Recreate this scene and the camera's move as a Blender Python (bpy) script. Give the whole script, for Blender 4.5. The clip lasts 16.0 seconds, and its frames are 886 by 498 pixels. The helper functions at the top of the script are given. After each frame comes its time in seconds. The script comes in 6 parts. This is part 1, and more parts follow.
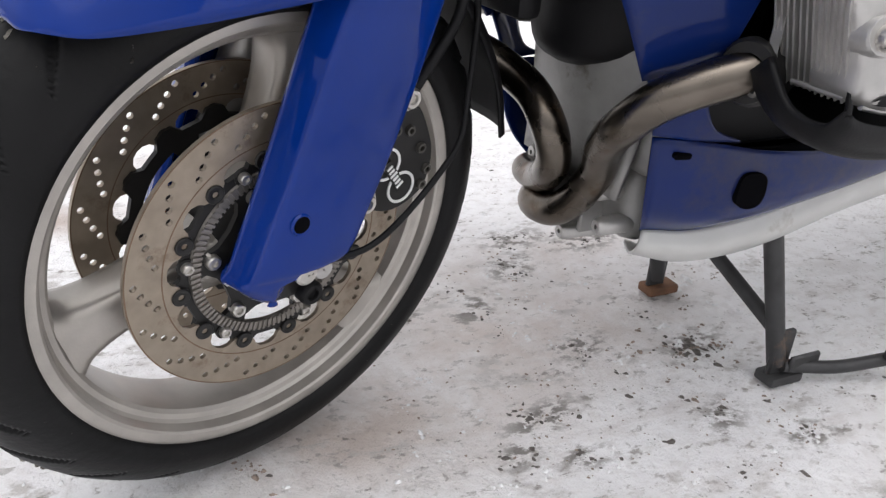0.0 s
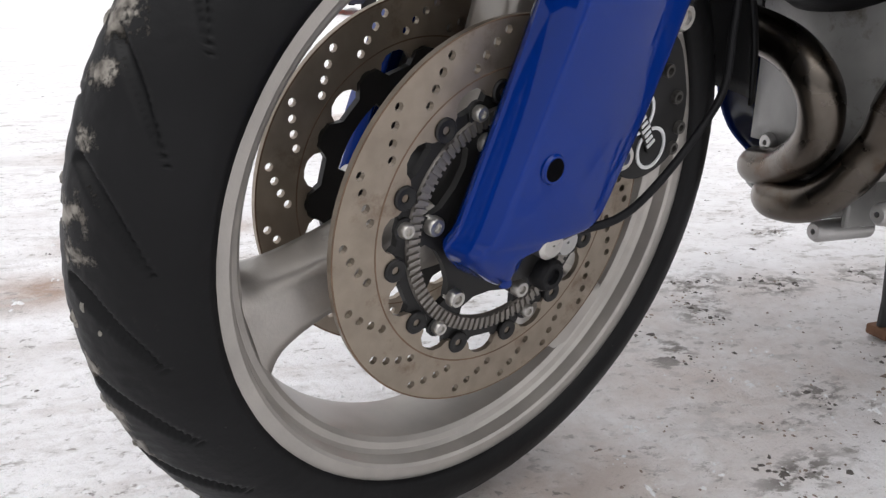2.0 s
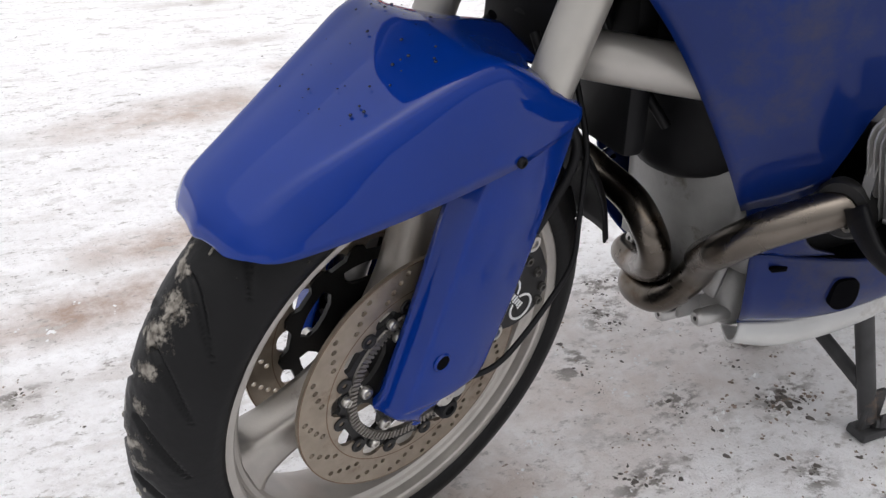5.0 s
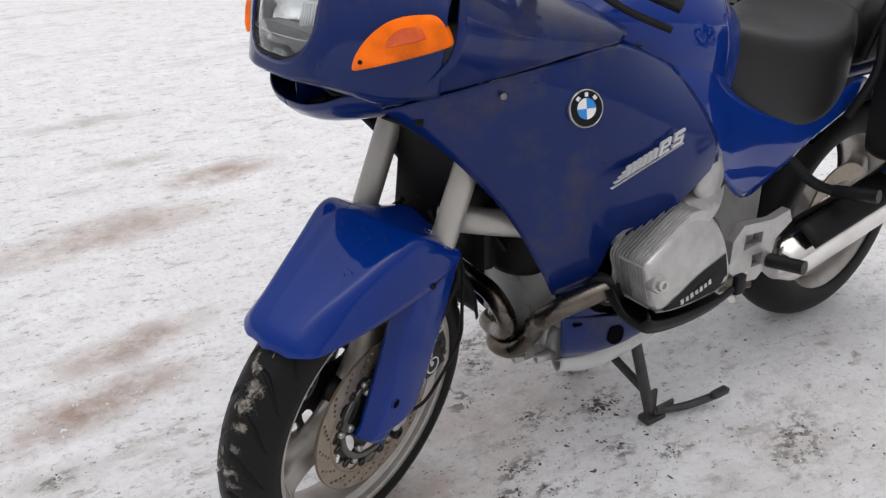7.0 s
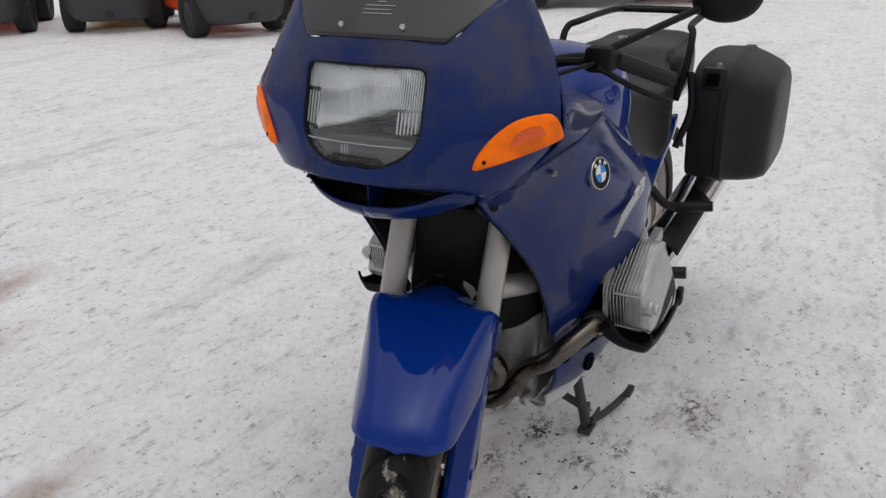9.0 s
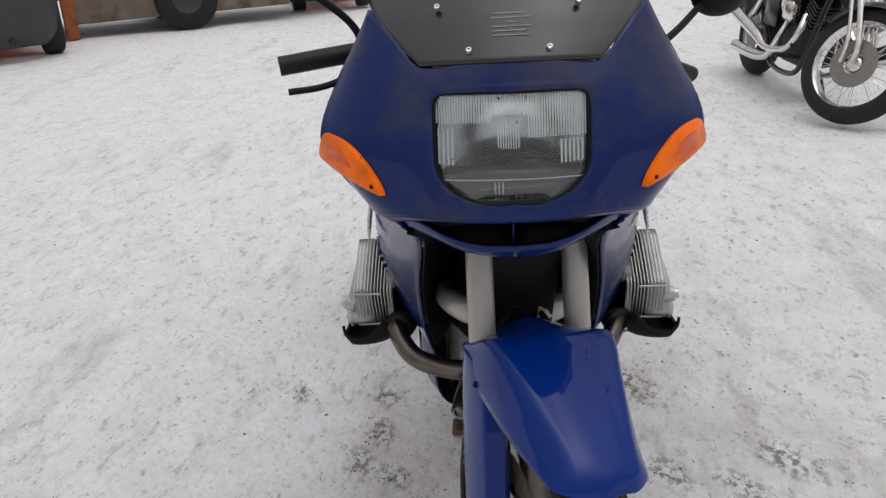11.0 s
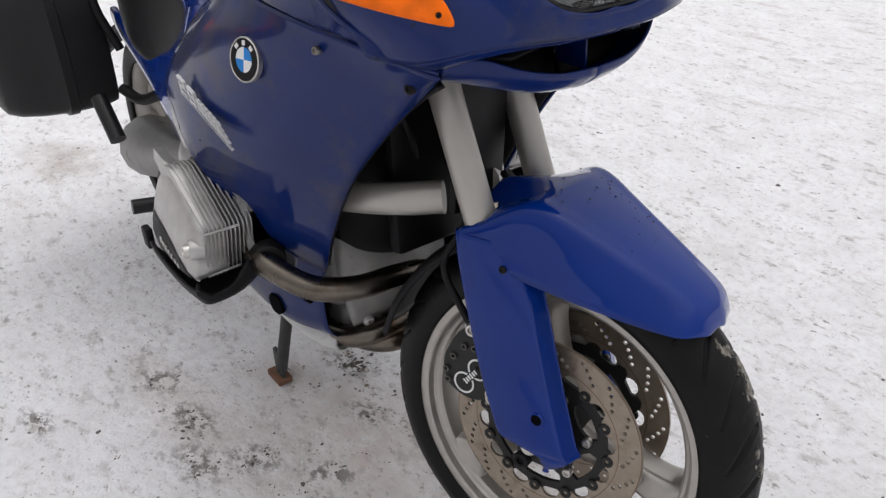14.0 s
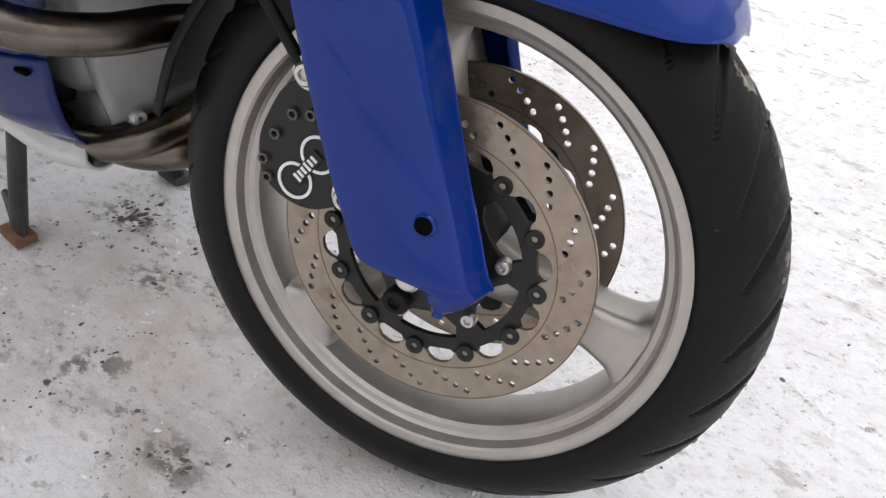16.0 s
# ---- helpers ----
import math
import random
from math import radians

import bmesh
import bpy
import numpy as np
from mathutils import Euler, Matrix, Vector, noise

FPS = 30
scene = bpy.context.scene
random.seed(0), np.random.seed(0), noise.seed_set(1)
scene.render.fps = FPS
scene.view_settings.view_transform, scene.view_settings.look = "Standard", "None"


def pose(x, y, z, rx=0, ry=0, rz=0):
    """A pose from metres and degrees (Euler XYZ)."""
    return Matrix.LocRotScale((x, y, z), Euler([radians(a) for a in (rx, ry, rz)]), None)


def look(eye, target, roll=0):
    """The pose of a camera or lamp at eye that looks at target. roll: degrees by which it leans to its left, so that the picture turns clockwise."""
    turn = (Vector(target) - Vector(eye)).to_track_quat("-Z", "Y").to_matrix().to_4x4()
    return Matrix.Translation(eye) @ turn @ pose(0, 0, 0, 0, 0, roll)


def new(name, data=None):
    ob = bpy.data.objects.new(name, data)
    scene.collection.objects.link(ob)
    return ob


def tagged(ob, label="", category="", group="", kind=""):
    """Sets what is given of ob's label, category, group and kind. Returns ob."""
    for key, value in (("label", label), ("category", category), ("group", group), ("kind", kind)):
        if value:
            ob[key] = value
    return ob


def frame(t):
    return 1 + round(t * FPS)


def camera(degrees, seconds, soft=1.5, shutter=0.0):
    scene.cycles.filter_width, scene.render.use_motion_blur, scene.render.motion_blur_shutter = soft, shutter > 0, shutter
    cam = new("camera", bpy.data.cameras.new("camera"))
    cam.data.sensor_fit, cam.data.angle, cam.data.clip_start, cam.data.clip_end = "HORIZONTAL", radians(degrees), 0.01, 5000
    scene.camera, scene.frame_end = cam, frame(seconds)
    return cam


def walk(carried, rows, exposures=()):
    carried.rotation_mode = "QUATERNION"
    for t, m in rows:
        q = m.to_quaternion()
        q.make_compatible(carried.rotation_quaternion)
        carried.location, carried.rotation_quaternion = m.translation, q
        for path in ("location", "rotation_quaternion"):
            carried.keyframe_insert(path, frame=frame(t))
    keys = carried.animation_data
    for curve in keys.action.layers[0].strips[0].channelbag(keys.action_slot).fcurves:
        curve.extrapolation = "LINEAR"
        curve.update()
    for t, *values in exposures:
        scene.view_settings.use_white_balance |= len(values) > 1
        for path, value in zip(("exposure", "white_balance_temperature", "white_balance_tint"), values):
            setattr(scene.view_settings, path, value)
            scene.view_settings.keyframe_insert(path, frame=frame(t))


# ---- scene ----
cam = camera(57.7, 16.0, soft=1.35, shutter=0.0)
PATH = [
    (0, (0.15, 0.769, 0.641), (-0.665, -0.829, -0.243), 4.3),
    (0.5, (0.183, 0.708, 0.546), (-0.632, -0.962, -0.193), 3.1),
    (1, (0.198, 0.672, 0.491), (-0.541, -1.076, -0.142), 2.4),
    (1.5, (0.215, 0.63, 0.465), (-0.484, -1.142, -0.144), 1.7),
    (2, (0.226, 0.613, 0.458), (-0.438, -1.165, -0.174), 1.1),
    (2.5, (0.231, 0.61, 0.463), (-0.39, -1.175, -0.191), 0.9),
    (3, (0.236, 0.607, 0.465), (-0.364, -1.186, -0.188), 0.7),
    (3.5, (0.255, 0.592, 0.463), (-0.394, -1.193, -0.165), 0.4),
    (4, (0.248, 0.613, 0.531), (-0.384, -1.137, -0.204), 0.8),
    (4.5, (0.225, 0.666, 0.67), (-0.391, -1.021, -0.211), -0.1),
    (5, (0.214, 0.75, 0.838), (-0.435, -0.869, -0.14), -0.3),
    (5.2, (0.206, 0.799, 0.894), (-0.452, -0.812, -0.092), -0.8),
    (7.3, (0.598, 1.149, 1.18), (-0.467, -0.317, 0.333), -1.8),
    (7.5, (0.631, 1.113, 1.181), (-0.463, -0.317, 0.309), -2.6),
    (8, (0.798, 1.011, 1.193), (-0.466, -0.267, 0.316), -1.5),
    (8.5, (0.956, 0.852, 1.24), (-0.524, -0.216, 0.422), -0.6),
    (9, (1.027, 0.68, 1.268), (-0.589, -0.219, 0.505), -1.1),
    (9.2, (1.033, 0.595, 1.277), (-0.625, -0.231, 0.522), -1.3),
    (11.3, (1.106, -0.112, 1.292), (-0.737, -0.118, 0.515), -3.7),
    (11.5, (1.104, -0.166, 1.285), (-0.734, -0.096, 0.501), -4.0),
    (12, (1.074, -0.34, 1.277), (-0.733, -0.052, 0.47), -3.7),
    (12.5, (0.986, -0.44, 1.237), (-0.772, 0.022, 0.404), -4.6),
    (13, (0.855, -0.511, 1.23), (-0.819, 0.112, 0.33), -5.0),
    (13.5, (0.759, -0.58, 1.197), (-0.808, 0.223, 0.247), -4.7),
    (14, (0.672, -0.653, 1.131), (-0.75, 0.348, 0.144), -2.6),
    (14.5, (0.579, -0.632, 1.059), (-0.706, 0.48, 0.004), -1.1),
    (15, (0.475, -0.556, 0.961), (-0.692, 0.606, -0.174), 0.2),
    (15.5, (0.42, -0.492, 0.843), (-0.661, 0.707, -0.339), 1.3),
    (16, (0.406, -0.463, 0.725), (-0.657, 0.778, -0.428), 3.7),
]
EXPOSURES = [(0.0, 0.45), (1.0, 0.28), (4.0, 0.34), (5.0, 0.24), (7.3, -0.16), (8.5, -0.32), (9.2, -0.50), (11.3, -0.42), (13.0, -0.13), (14.5, -0.02), (16.0, 0.38)]
walk(cam, [(t, look(eye, target, roll)) for t, eye, target, roll in PATH], EXPOSURES)

# ---- daylight: a bright overcast winter sky ----
world = bpy.data.worlds.new("overcast_sky")
scene.world = world
world.use_nodes = True
wn, wl = world.node_tree.nodes, world.node_tree.links
sky = wn.new("ShaderNodeTexSky")
sky.sky_type = "NISHITA"
sky.sun_disc = False
sky.sun_elevation, sky.sun_rotation = radians(75), radians(34)
sky.dust_density, sky.air_density = 4.0, 1.0
grey = wn.new("ShaderNodeHueSaturation")
grey.inputs["Saturation"].default_value = 0.10
wl.new(sky.outputs[0], grey.inputs["Color"])
cloud = wn.new("ShaderNodeMix")  # an even cloud layer over most of the clear sky
cloud.data_type = "RGBA"
cloud.inputs[0].default_value = 0.6
cloud.inputs[7].default_value = (5.0, 4.95, 5.1, 1)
wl.new(grey.outputs[0], cloud.inputs[6])
# an overcast sky is brighter overhead than at the horizon
way = wn.new("ShaderNodeTexCoord")
split = wn.new("ShaderNodeSeparateXYZ")
wl.new(way.outputs["Generated"], split.inputs[0])
rise = wn.new("ShaderNodeMapRange")
rise.inputs[3].default_value, rise.inputs[4].default_value = 0.55, 1.22
wl.new(split.outputs["Z"], rise.inputs[0])
dome = wn.new("ShaderNodeMix")
dome.data_type, dome.blend_type = "RGBA", "MULTIPLY"
dome.inputs[0].default_value = 1.0
wl.new(cloud.outputs[2], dome.inputs[6])
wl.new(rise.outputs[0], dome.inputs[7])
wl.new(dome.outputs[2], wn["Background"].inputs["Color"])
wn["Background"].inputs["Strength"].default_value = 0.185
sun_data = bpy.data.lights.new("sun", "SUN")
sun_data.energy, sun_data.angle, sun_data.color = 0.5, radians(90), (1.0, 0.97, 0.95)
sun = new("sun", sun_data)
sun.matrix_world = look((0, 0, 8), (-0.6, -0.9, 0))


# ---- materials ----
def mat(name, color, rough=0.5, metal=0.0, var=0.0, scale=20.0, bump=0.0, bscale=200.0, coat=0.0, dirt=None, dscale=6.0, dlevel=0.6, spec=0.5):
    m = bpy.data.materials.new(name)
    m.use_nodes = True
    n, l = m.node_tree.nodes, m.node_tree.links
    p = n["Principled BSDF"]
    p.inputs["Roughness"].default_value, p.inputs["Metallic"].default_value = rough, metal
    p.inputs["Specular IOR Level"].default_value = spec
    p.inputs["Coat Weight"].default_value, p.inputs["Coat Roughness"].default_value = coat, 0.03
    p.inputs["Base Color"].default_value = (*color, 1)
    co = n.new("ShaderNodeTexCoord")
    out = None
    if var:
        t = n.new("ShaderNodeTexNoise")
        t.inputs["Scale"].default_value, t.inputs["Detail"].default_value = scale, 6
        l.new(co.outputs["Object"], t.inputs["Vector"])
        r = n.new("ShaderNodeMapRange")
        r.inputs[1].default_value, r.inputs[2].default_value = 0.3, 0.7
        r.inputs[3].default_value, r.inputs[4].default_value = 1 - var, 1 + var
        l.new(t.outputs[0], r.inputs[0])
        mx = n.new("ShaderNodeMix")
        mx.data_type, mx.blend_type = "RGBA", "MULTIPLY"
        mx.inputs[0].default_value = 1.0
        mx.inputs[6].default_value = (*color, 1)
        l.new(r.outputs[0], mx.inputs[7])
        out = mx.outputs[2]
        rr = n.new("ShaderNodeMapRange")
        rr.inputs[3].default_value, rr.inputs[4].default_value = max(0.02, rough - 0.08), min(1, rough + 0.1)
        l.new(t.outputs[0], rr.inputs[0])
        l.new(rr.outputs[0], p.inputs["Roughness"])
    if dirt:
        t = n.new("ShaderNodeTexNoise")
        t.inputs["Scale"].default_value, t.inputs["Detail"].default_value, t.inputs["Roughness"].default_value = dscale, 9, 0.7
        l.new(co.outputs["Object"], t.inputs["Vector"])
        r = n.new("ShaderNodeMapRange")
        r.inputs[1].default_value, r.inputs[2].default_value = dlevel, dlevel + 0.12
        l.new(t.outputs[0], r.inputs[0])
        mx = n.new("ShaderNodeMix")
        mx.data_type = "RGBA"
        l.new(r.outputs[0], mx.inputs[0])
        if out:
            l.new(out, mx.inputs[6])
        else:
            mx.inputs[6].default_value = (*color, 1)
        mx.inputs[7].default_value = (*dirt, 1)
        out = mx.outputs[2]
    if out:
        l.new(out, p.inputs["Base Color"])
    if bump:
        t = n.new("ShaderNodeTexNoise")
        t.inputs["Scale"].default_value, t.inputs["Detail"].default_value = bscale, 4
        l.new(co.outputs["Object"], t.inputs["Vector"])
        bp = n.new("ShaderNodeBump")
        bp.inputs["Strength"].default_value, bp.inputs["Distance"].default_value = bump, 0.002
        l.new(t.outputs[0], bp.inputs["Height"])
        l.new(bp.outputs[0], p.inputs["Normal"])
    return m


BLUE = mat("blue_paint", (0.0004, 0.0225, 0.188), 0.45, 0.0, var=0.06, scale=9, coat=1.0, spec=0.02, dirt=(0.010, 0.024, 0.14), dscale=5, dlevel=0.66)
BLUE.node_tree.nodes["Principled BSDF"].inputs["Coat IOR"].default_value = 1.34
# darker copy of the blue: grey dust, plus panel shade put into the base colour
DUSTYSHADEBLUE = mat("shaded_dusty_blue_paint", (0.0030, 0.0152, 0.102), 0.42, 0.0, var=0.10, scale=7, coat=0.8, spec=0.05, dirt=(0.030, 0.034, 0.075), dscale=3.2, dlevel=0.50)
DUSTYSHADEBLUE.node_tree.nodes["Principled BSDF"].inputs["Coat IOR"].default_value = 1.36
DUSTYSHADEBLUE.node_tree.nodes["Principled BSDF"].inputs["Coat Roughness"].default_value = 0.09
TYRE = mat("tyre_rubber", (0.007, 0.007, 0.0075), 0.55, spec=0.25, var=0.3, scale=14, bump=0.25, bscale=90, dirt=(0.045, 0.042, 0.038), dscale=22, dlevel=0.64)
CASTING = mat("silver_grey_casting", (0.42, 0.395, 0.365), 0.36, 0.65, var=0.1, scale=30, bump=0.08, bscale=400, dirt=(0.2, 0.18, 0.16), dscale=14, dlevel=0.66)
DISC = mat("worn_brake_steel", (0.31, 0.262, 0.21), 0.36, 0.75, var=0.12, scale=60, bump=0.05, bscale=300, dirt=(0.20, 0.15, 0.11), dscale=18, dlevel=0.55)
BLACKMETAL = mat("black_carrier", (0.010, 0.0095, 0.0095), 0.45, 0.0, spec=0.35, var=0.2, scale=40, dirt=(0.05, 0.044, 0.038), dscale=30, dlevel=0.66)
STEEL = mat("bare_steel", (0.55, 0.53, 0.5), 0.3, 0.9, var=0.12, scale=80)
BRIDGE = mat("dark_bolt_steel", (0.10, 0.095, 0.088), 0.45, 0.7, var=0.2, scale=60)
RINGSTEEL = mat("toothed_ring_steel", (0.27, 0.25, 0.23), 0.42, 0.8, var=0.15, scale=70, dirt=(0.1, 0.08, 0.06), dscale=30, dlevel=0.62)
BLACK = mat("black_plastic", (0.006, 0.006, 0.007), 0.5, spec=0.18, var=0.2, scale=30, bump=0.15, bscale=500)
CASE = mat("grained_case_plastic", (0.012, 0.0122, 0.0135), 0.42, spec=0.25, var=0.15, scale=12, bump=0.3, bscale=700, dirt=(0.05, 0.05, 0.05), dscale=9, dlevel=0.66)
VINYL = mat("black_vinyl", (0.009, 0.009, 0.010), 0.38, spec=0.33, var=0.2, scale=20, bump=0.25, bscale=350)
FORKGREY = mat("satin_silver_paint", (0.42, 0.40, 0.37), 0.36, 0.5, var=0.05, scale=30)
ALU = mat("cast_aluminium", (0.47, 0.46, 0.45), 0.4, 0.7, var=0.12, scale=40, bump=0.1, bscale=350, dirt=(0.2, 0.19, 0.18), dscale=16, dlevel=0.68)
CHROME = mat("exhaust_chrome", (0.78, 0.76, 0.73), 0.16, 1.0, var=0.1, scale=25)
PIPE = mat("heat_stained_chrome", (0.140, 0.122, 0.104), 0.27, 1.0, var=0.3, scale=14, dirt=(0.10, 0.065, 0.04), dscale=9, dlevel=0.56)
ENGINE = mat("engine_grey", (0.29, 0.285, 0.278), 0.5, 0.45, var=0.12, scale=30, bump=0.15, bscale=250, dirt=(0.12, 0.1, 0.08), dscale=14, dlevel=0.58)
BELLY = mat("light_grey_paint", (0.52, 0.52, 0.51), 0.35, 0.1, var=0.06, scale=20, coat=0.3, dirt=(0.33, 0.31, 0.28), dscale=10, dlevel=0.62)
STAND = mat("worn_black_steel", (0.05, 0.05, 0.052), 0.5, 0.4, var=0.25, scale=30, dirt=(0.15, 0.1, 0.07), dscale=18, dlevel=0.6)
AMBER = mat("amber_lens", (0.95, 0.165, 0.0005), 0.3, 0, var=0.30, scale=22, bump=0.5, bscale=180, spec=0.15, coat=0.12)
WHITE = mat("white_print", (0.75, 0.75, 0.75), 0.5)
BADGEBLUE = mat("badge_blue", (0.02, 0.22, 0.62), 0.25)
SCREEN = mat("smoked_screen", (0.018, 0.019, 0.021), 0.25, spec=0.4, var=0.1, scale=12, coat=0.4)
RUST = mat("rusty_foot", (0.16, 0.08, 0.045), 0.8, var=0.3, scale=40)


def snow_material():
    m = bpy.data.materials.new("packed_dirty_snow")
    m.use_nodes = True
    n, l = m.node_tree.nodes, m.node_tree.links
    p = n["Principled BSDF"]
    p.inputs["Roughness"].default_value = 0.62
    co = n.new("ShaderNodeTexCoord")

    def noise_tex(scale, detail, rough, stretch=None):
        t = n.new("ShaderNodeTexNoise")
        t.inputs["Scale"].default_value, t.inputs["Detail"].default_value, t.inputs["Roughness"].default_value = scale, detail, rough
        if stretch:
            mp = n.new("ShaderNodeMapping")
            mp.inputs["Scale"].default_value = stretch
            mp.inputs["Rotation"].default_value = (0, 0, radians(35))
            l.new(co.outputs["Object"], mp.inputs["Vector"])
            l.new(mp.outputs[0], t.inputs["Vector"])
        else:
            l.new(co.outputs["Object"], t.inputs["Vector"])
        return t

    def ramp(sock, a, b, lo=0.0, hi=1.0):
        r = n.new("ShaderNodeMapRange")
        r.inputs[1].default_value, r.inputs[2].default_value, r.inputs[3].default_value, r.inputs[4].default_value = a, b, lo, hi
        l.new(sock, r.inputs[0])
        return r.outputs[0]

    def mix(fac, a, b):
        x = n.new("ShaderNodeMix")
        x.data_type = "RGBA"
        l.new(fac, x.inputs[0])
        for i, v in ((6, a), (7, b)):
            if isinstance(v, tuple):
                x.inputs[i].default_value = (*v, 1)
            else:
                l.new(v, x.inputs[i])
        return x.outputs[2]

    def mul(a, b):
        x = n.new("ShaderNodeMath")
        x.operation = "MULTIPLY"
        l.new(a, x.inputs[0])
        l.new(b, x.inputs[1])
        return x.outputs[0]

    big = noise_tex(1.1, 4, 0.55)
    mid = noise_tex(6, 9, 0.70)
    streak = noise_tex(3.4, 10, 0.70, (1, 3.2, 1))
    fine = noise_tex(42, 8, 0.75)
    grit = noise_tex(85, 5, 0.65)
    far = noise_tex(0.5, 6, 0.6, (1, 4, 1))
    specks = noise_tex(20, 10, 0.78, (1, 2.4, 1))
    nicks = noise_tex(34, 7, 0.68, (1, 1.5, 1))
    dent_shade = noise_tex(11, 8, 0.66, (1, 1.9, 1))
    c = mix(ramp(mid.outputs[0], 0.36, 0.64), (0.94, 0.937, 0.955), (0.845, 0.836, 0.850))
    c = mix(ramp(fine.outputs[0], 0.50, 0.62, 0.0, 0.45), c, (0.69, 0.665, 0.66))
    c = mix(mul(ramp(streak.outputs[0], 0.53, 0.66), ramp(big.outputs[0], 0.42, 0.60, 0.05, 0.5)), c, (0.52, 0.465, 0.435))
    c = mix(mul(ramp(far.outputs[0], 0.56, 0.66), ramp(streak.outputs[0], 0.4, 0.6, 0.1, 0.5)), c, (0.47, 0.45, 0.43))
    # trodden brown and grey patches: place, half sizes, turn, tint and strength
    for x, y, rx, ry, rot, tint, much in (
            (-0.51, -2.15, 0.26, 0.11, 10, (0.41, 0.30, 0.245), 0.95), (0.05, -1.75, 0.42, 0.14, 8, (0.46, 0.355, 0.30), 0.85), (0.19, -0.93, 0.21, 0.085, 12, (0.43, 0.325, 0.27), 0.95), (0.33, -0.69, 0.24, 0.095, 12, (0.40, 0.295, 0.24), 1.0),
            (-0.23, -2.53, 0.20, 0.07, 5, (0.48, 0.43, 0.40), 0.7), (-0.21, -3.31, 0.30, 0.10, 5, (0.50, 0.46, 0.43), 0.7), (0.48, -0.46, 0.10, 0.06, 0, (0.42, 0.37, 0.34), 0.5), (0.02, -1.85, 0.30, 0.10, 5, (0.50, 0.44, 0.41), 0.5),
            (-0.30, -0.05, 0.34, 0.19, 20, (0.62, 0.50, 0.43), 0.42), (-0.10, 0.02, 0.15, 0.09, 20, (0.48, 0.38, 0.32), 0.6), (-0.64, -0.10, 0.22, 0.12, 20, (0.56, 0.45, 0.39), 0.32), (-0.72, -0.33, 0.16, 0.08, 25, (0.54, 0.43, 0.37), 0.35),
            (-0.53, -0.31, 0.18, 0.09, 10, (0.54, 0.44, 0.38), 0.35), (-0.90, -0.34, 0.14, 0.07, 10, (0.54, 0.44, 0.38), 0.35), (-0.41, -0.14, 0.14, 0.10, 0, (0.56, 0.46, 0.40), 0.3), (-0.20, -0.21, 0.08, 0.05, 0, (0.40, 0.335, 0.30), 0.6), (-2.44, -0.18, 0.22, 0.12, 10, (0.42, 0.35, 0.31), 0.7),
            (-0.95, 0.38, 0.30, 0.16, 0, (0.54, 0.49, 0.46), 0.34), (-0.5, 0.62, 0.30, 0.14, 40, (0.58, 0.54, 0.51), 0.2), (-0.62, 0.80, 0.34, 0.16, 60, (0.52, 0.47, 0.44), 0.36)):
        mp = n.new("ShaderNodeMapping")
        mp.vector_type = "TEXTURE"
        mp.inputs["Location"].default_value, mp.inputs["Rotation"].default_value, mp.inputs["Scale"].default_value = (x, y, 0), (0, 0, radians(rot)), (rx, ry, 1)
        l.new(co.outputs["Object"], mp.inputs["Vector"])
        ln = n.new("ShaderNodeVectorMath")
        ln.operation = "LENGTH"
        l.new(mp.outputs[0], ln.inputs[0])
        c = mix(mul(ramp(ln.outputs["Value"], 1.35, 0.35, 0.0, much), ramp(mid.outputs[0], 0.36, 0.58, 0.25, 1.0)), c, tint)
    # small smears of dark grit trodden into the snow: place, half sizes, turn
    for x, y, rx, ry, rot in (
            (-0.36, 0.085, 0.060, 0.026, 15), (-0.30, 0.135, 0.038, 0.020, 30), (-0.67, 0.015, 0.060, 0.030, 20), (-0.67, 0.24, 0.040, 0.022, 0), (-0.59, 0.17, 0.045, 0.024, 40), (-0.50, -0.04, 0.050, 0.026, 10), (-0.37, 0.17, 0.035, 0.02, 0),
            (-0.525, -0.29, 0.055, 0.030, 30), (-0.72, -0.345, 0.075, 0.034, 10), (-0.90, -0.35, 0.060, 0.034, 15), (-0.20, -0.20, 0.045, 0.024, 0), (-0.53, 0.39, 0.065, 0.036, 20), (-0.94, 0.37, 0.11, 0.050, 30), (-0.58, -0.385, 0.060, 0.034, 10),
            (-0.40, -0.19, 0.055, 0.030, 40), (-0.93, -0.61, 0.050, 0.026, 10), (-0.58, 0.69, 0.09, 0.05, 40), (-0.47, 0.55, 0.07, 0.035, 30), (0.48, -0.46, 0.040, 0.018, 10)):
        mp = n.new("ShaderNodeMapping")
        mp.vector_type = "TEXTURE"
        mp.inputs["Location"].default_value, mp.inputs["Rotation"].default_value, mp.inputs["Scale"].default_value = (x, y, 0), (0, 0, radians(rot)), (rx, ry, 1)
        l.new(co.outputs["Object"], mp.inputs["Vector"])
        ln = n.new("ShaderNodeVectorMath")
        ln.operation = "LENGTH"
        l.new(mp.outputs[0], ln.inputs[0])
        c = mix(mul(ramp(ln.outputs["Value"], 1.5, 0.5, 0.0, 0.9), ramp(nicks.outputs[0], 0.47, 0.56)), c, (0.17, 0.152, 0.138))
    # grey painted for the shade in each dent; smears of dark dirt, grains of grit
    c = mix(mul(ramp(dent_shade.outputs[0], 0.56, 0.635), ramp(mid.outputs[0], 0.38, 0.58, 0.1, 0.85)), c, (0.52, 0.495, 0.48))
    c = mix(mul(ramp(nicks.outputs[0], 0.58, 0.64), ramp(dent_shade.outputs[0], 0.42, 0.58, 0.05, 0.9)), c, (0.33, 0.305, 0.29))
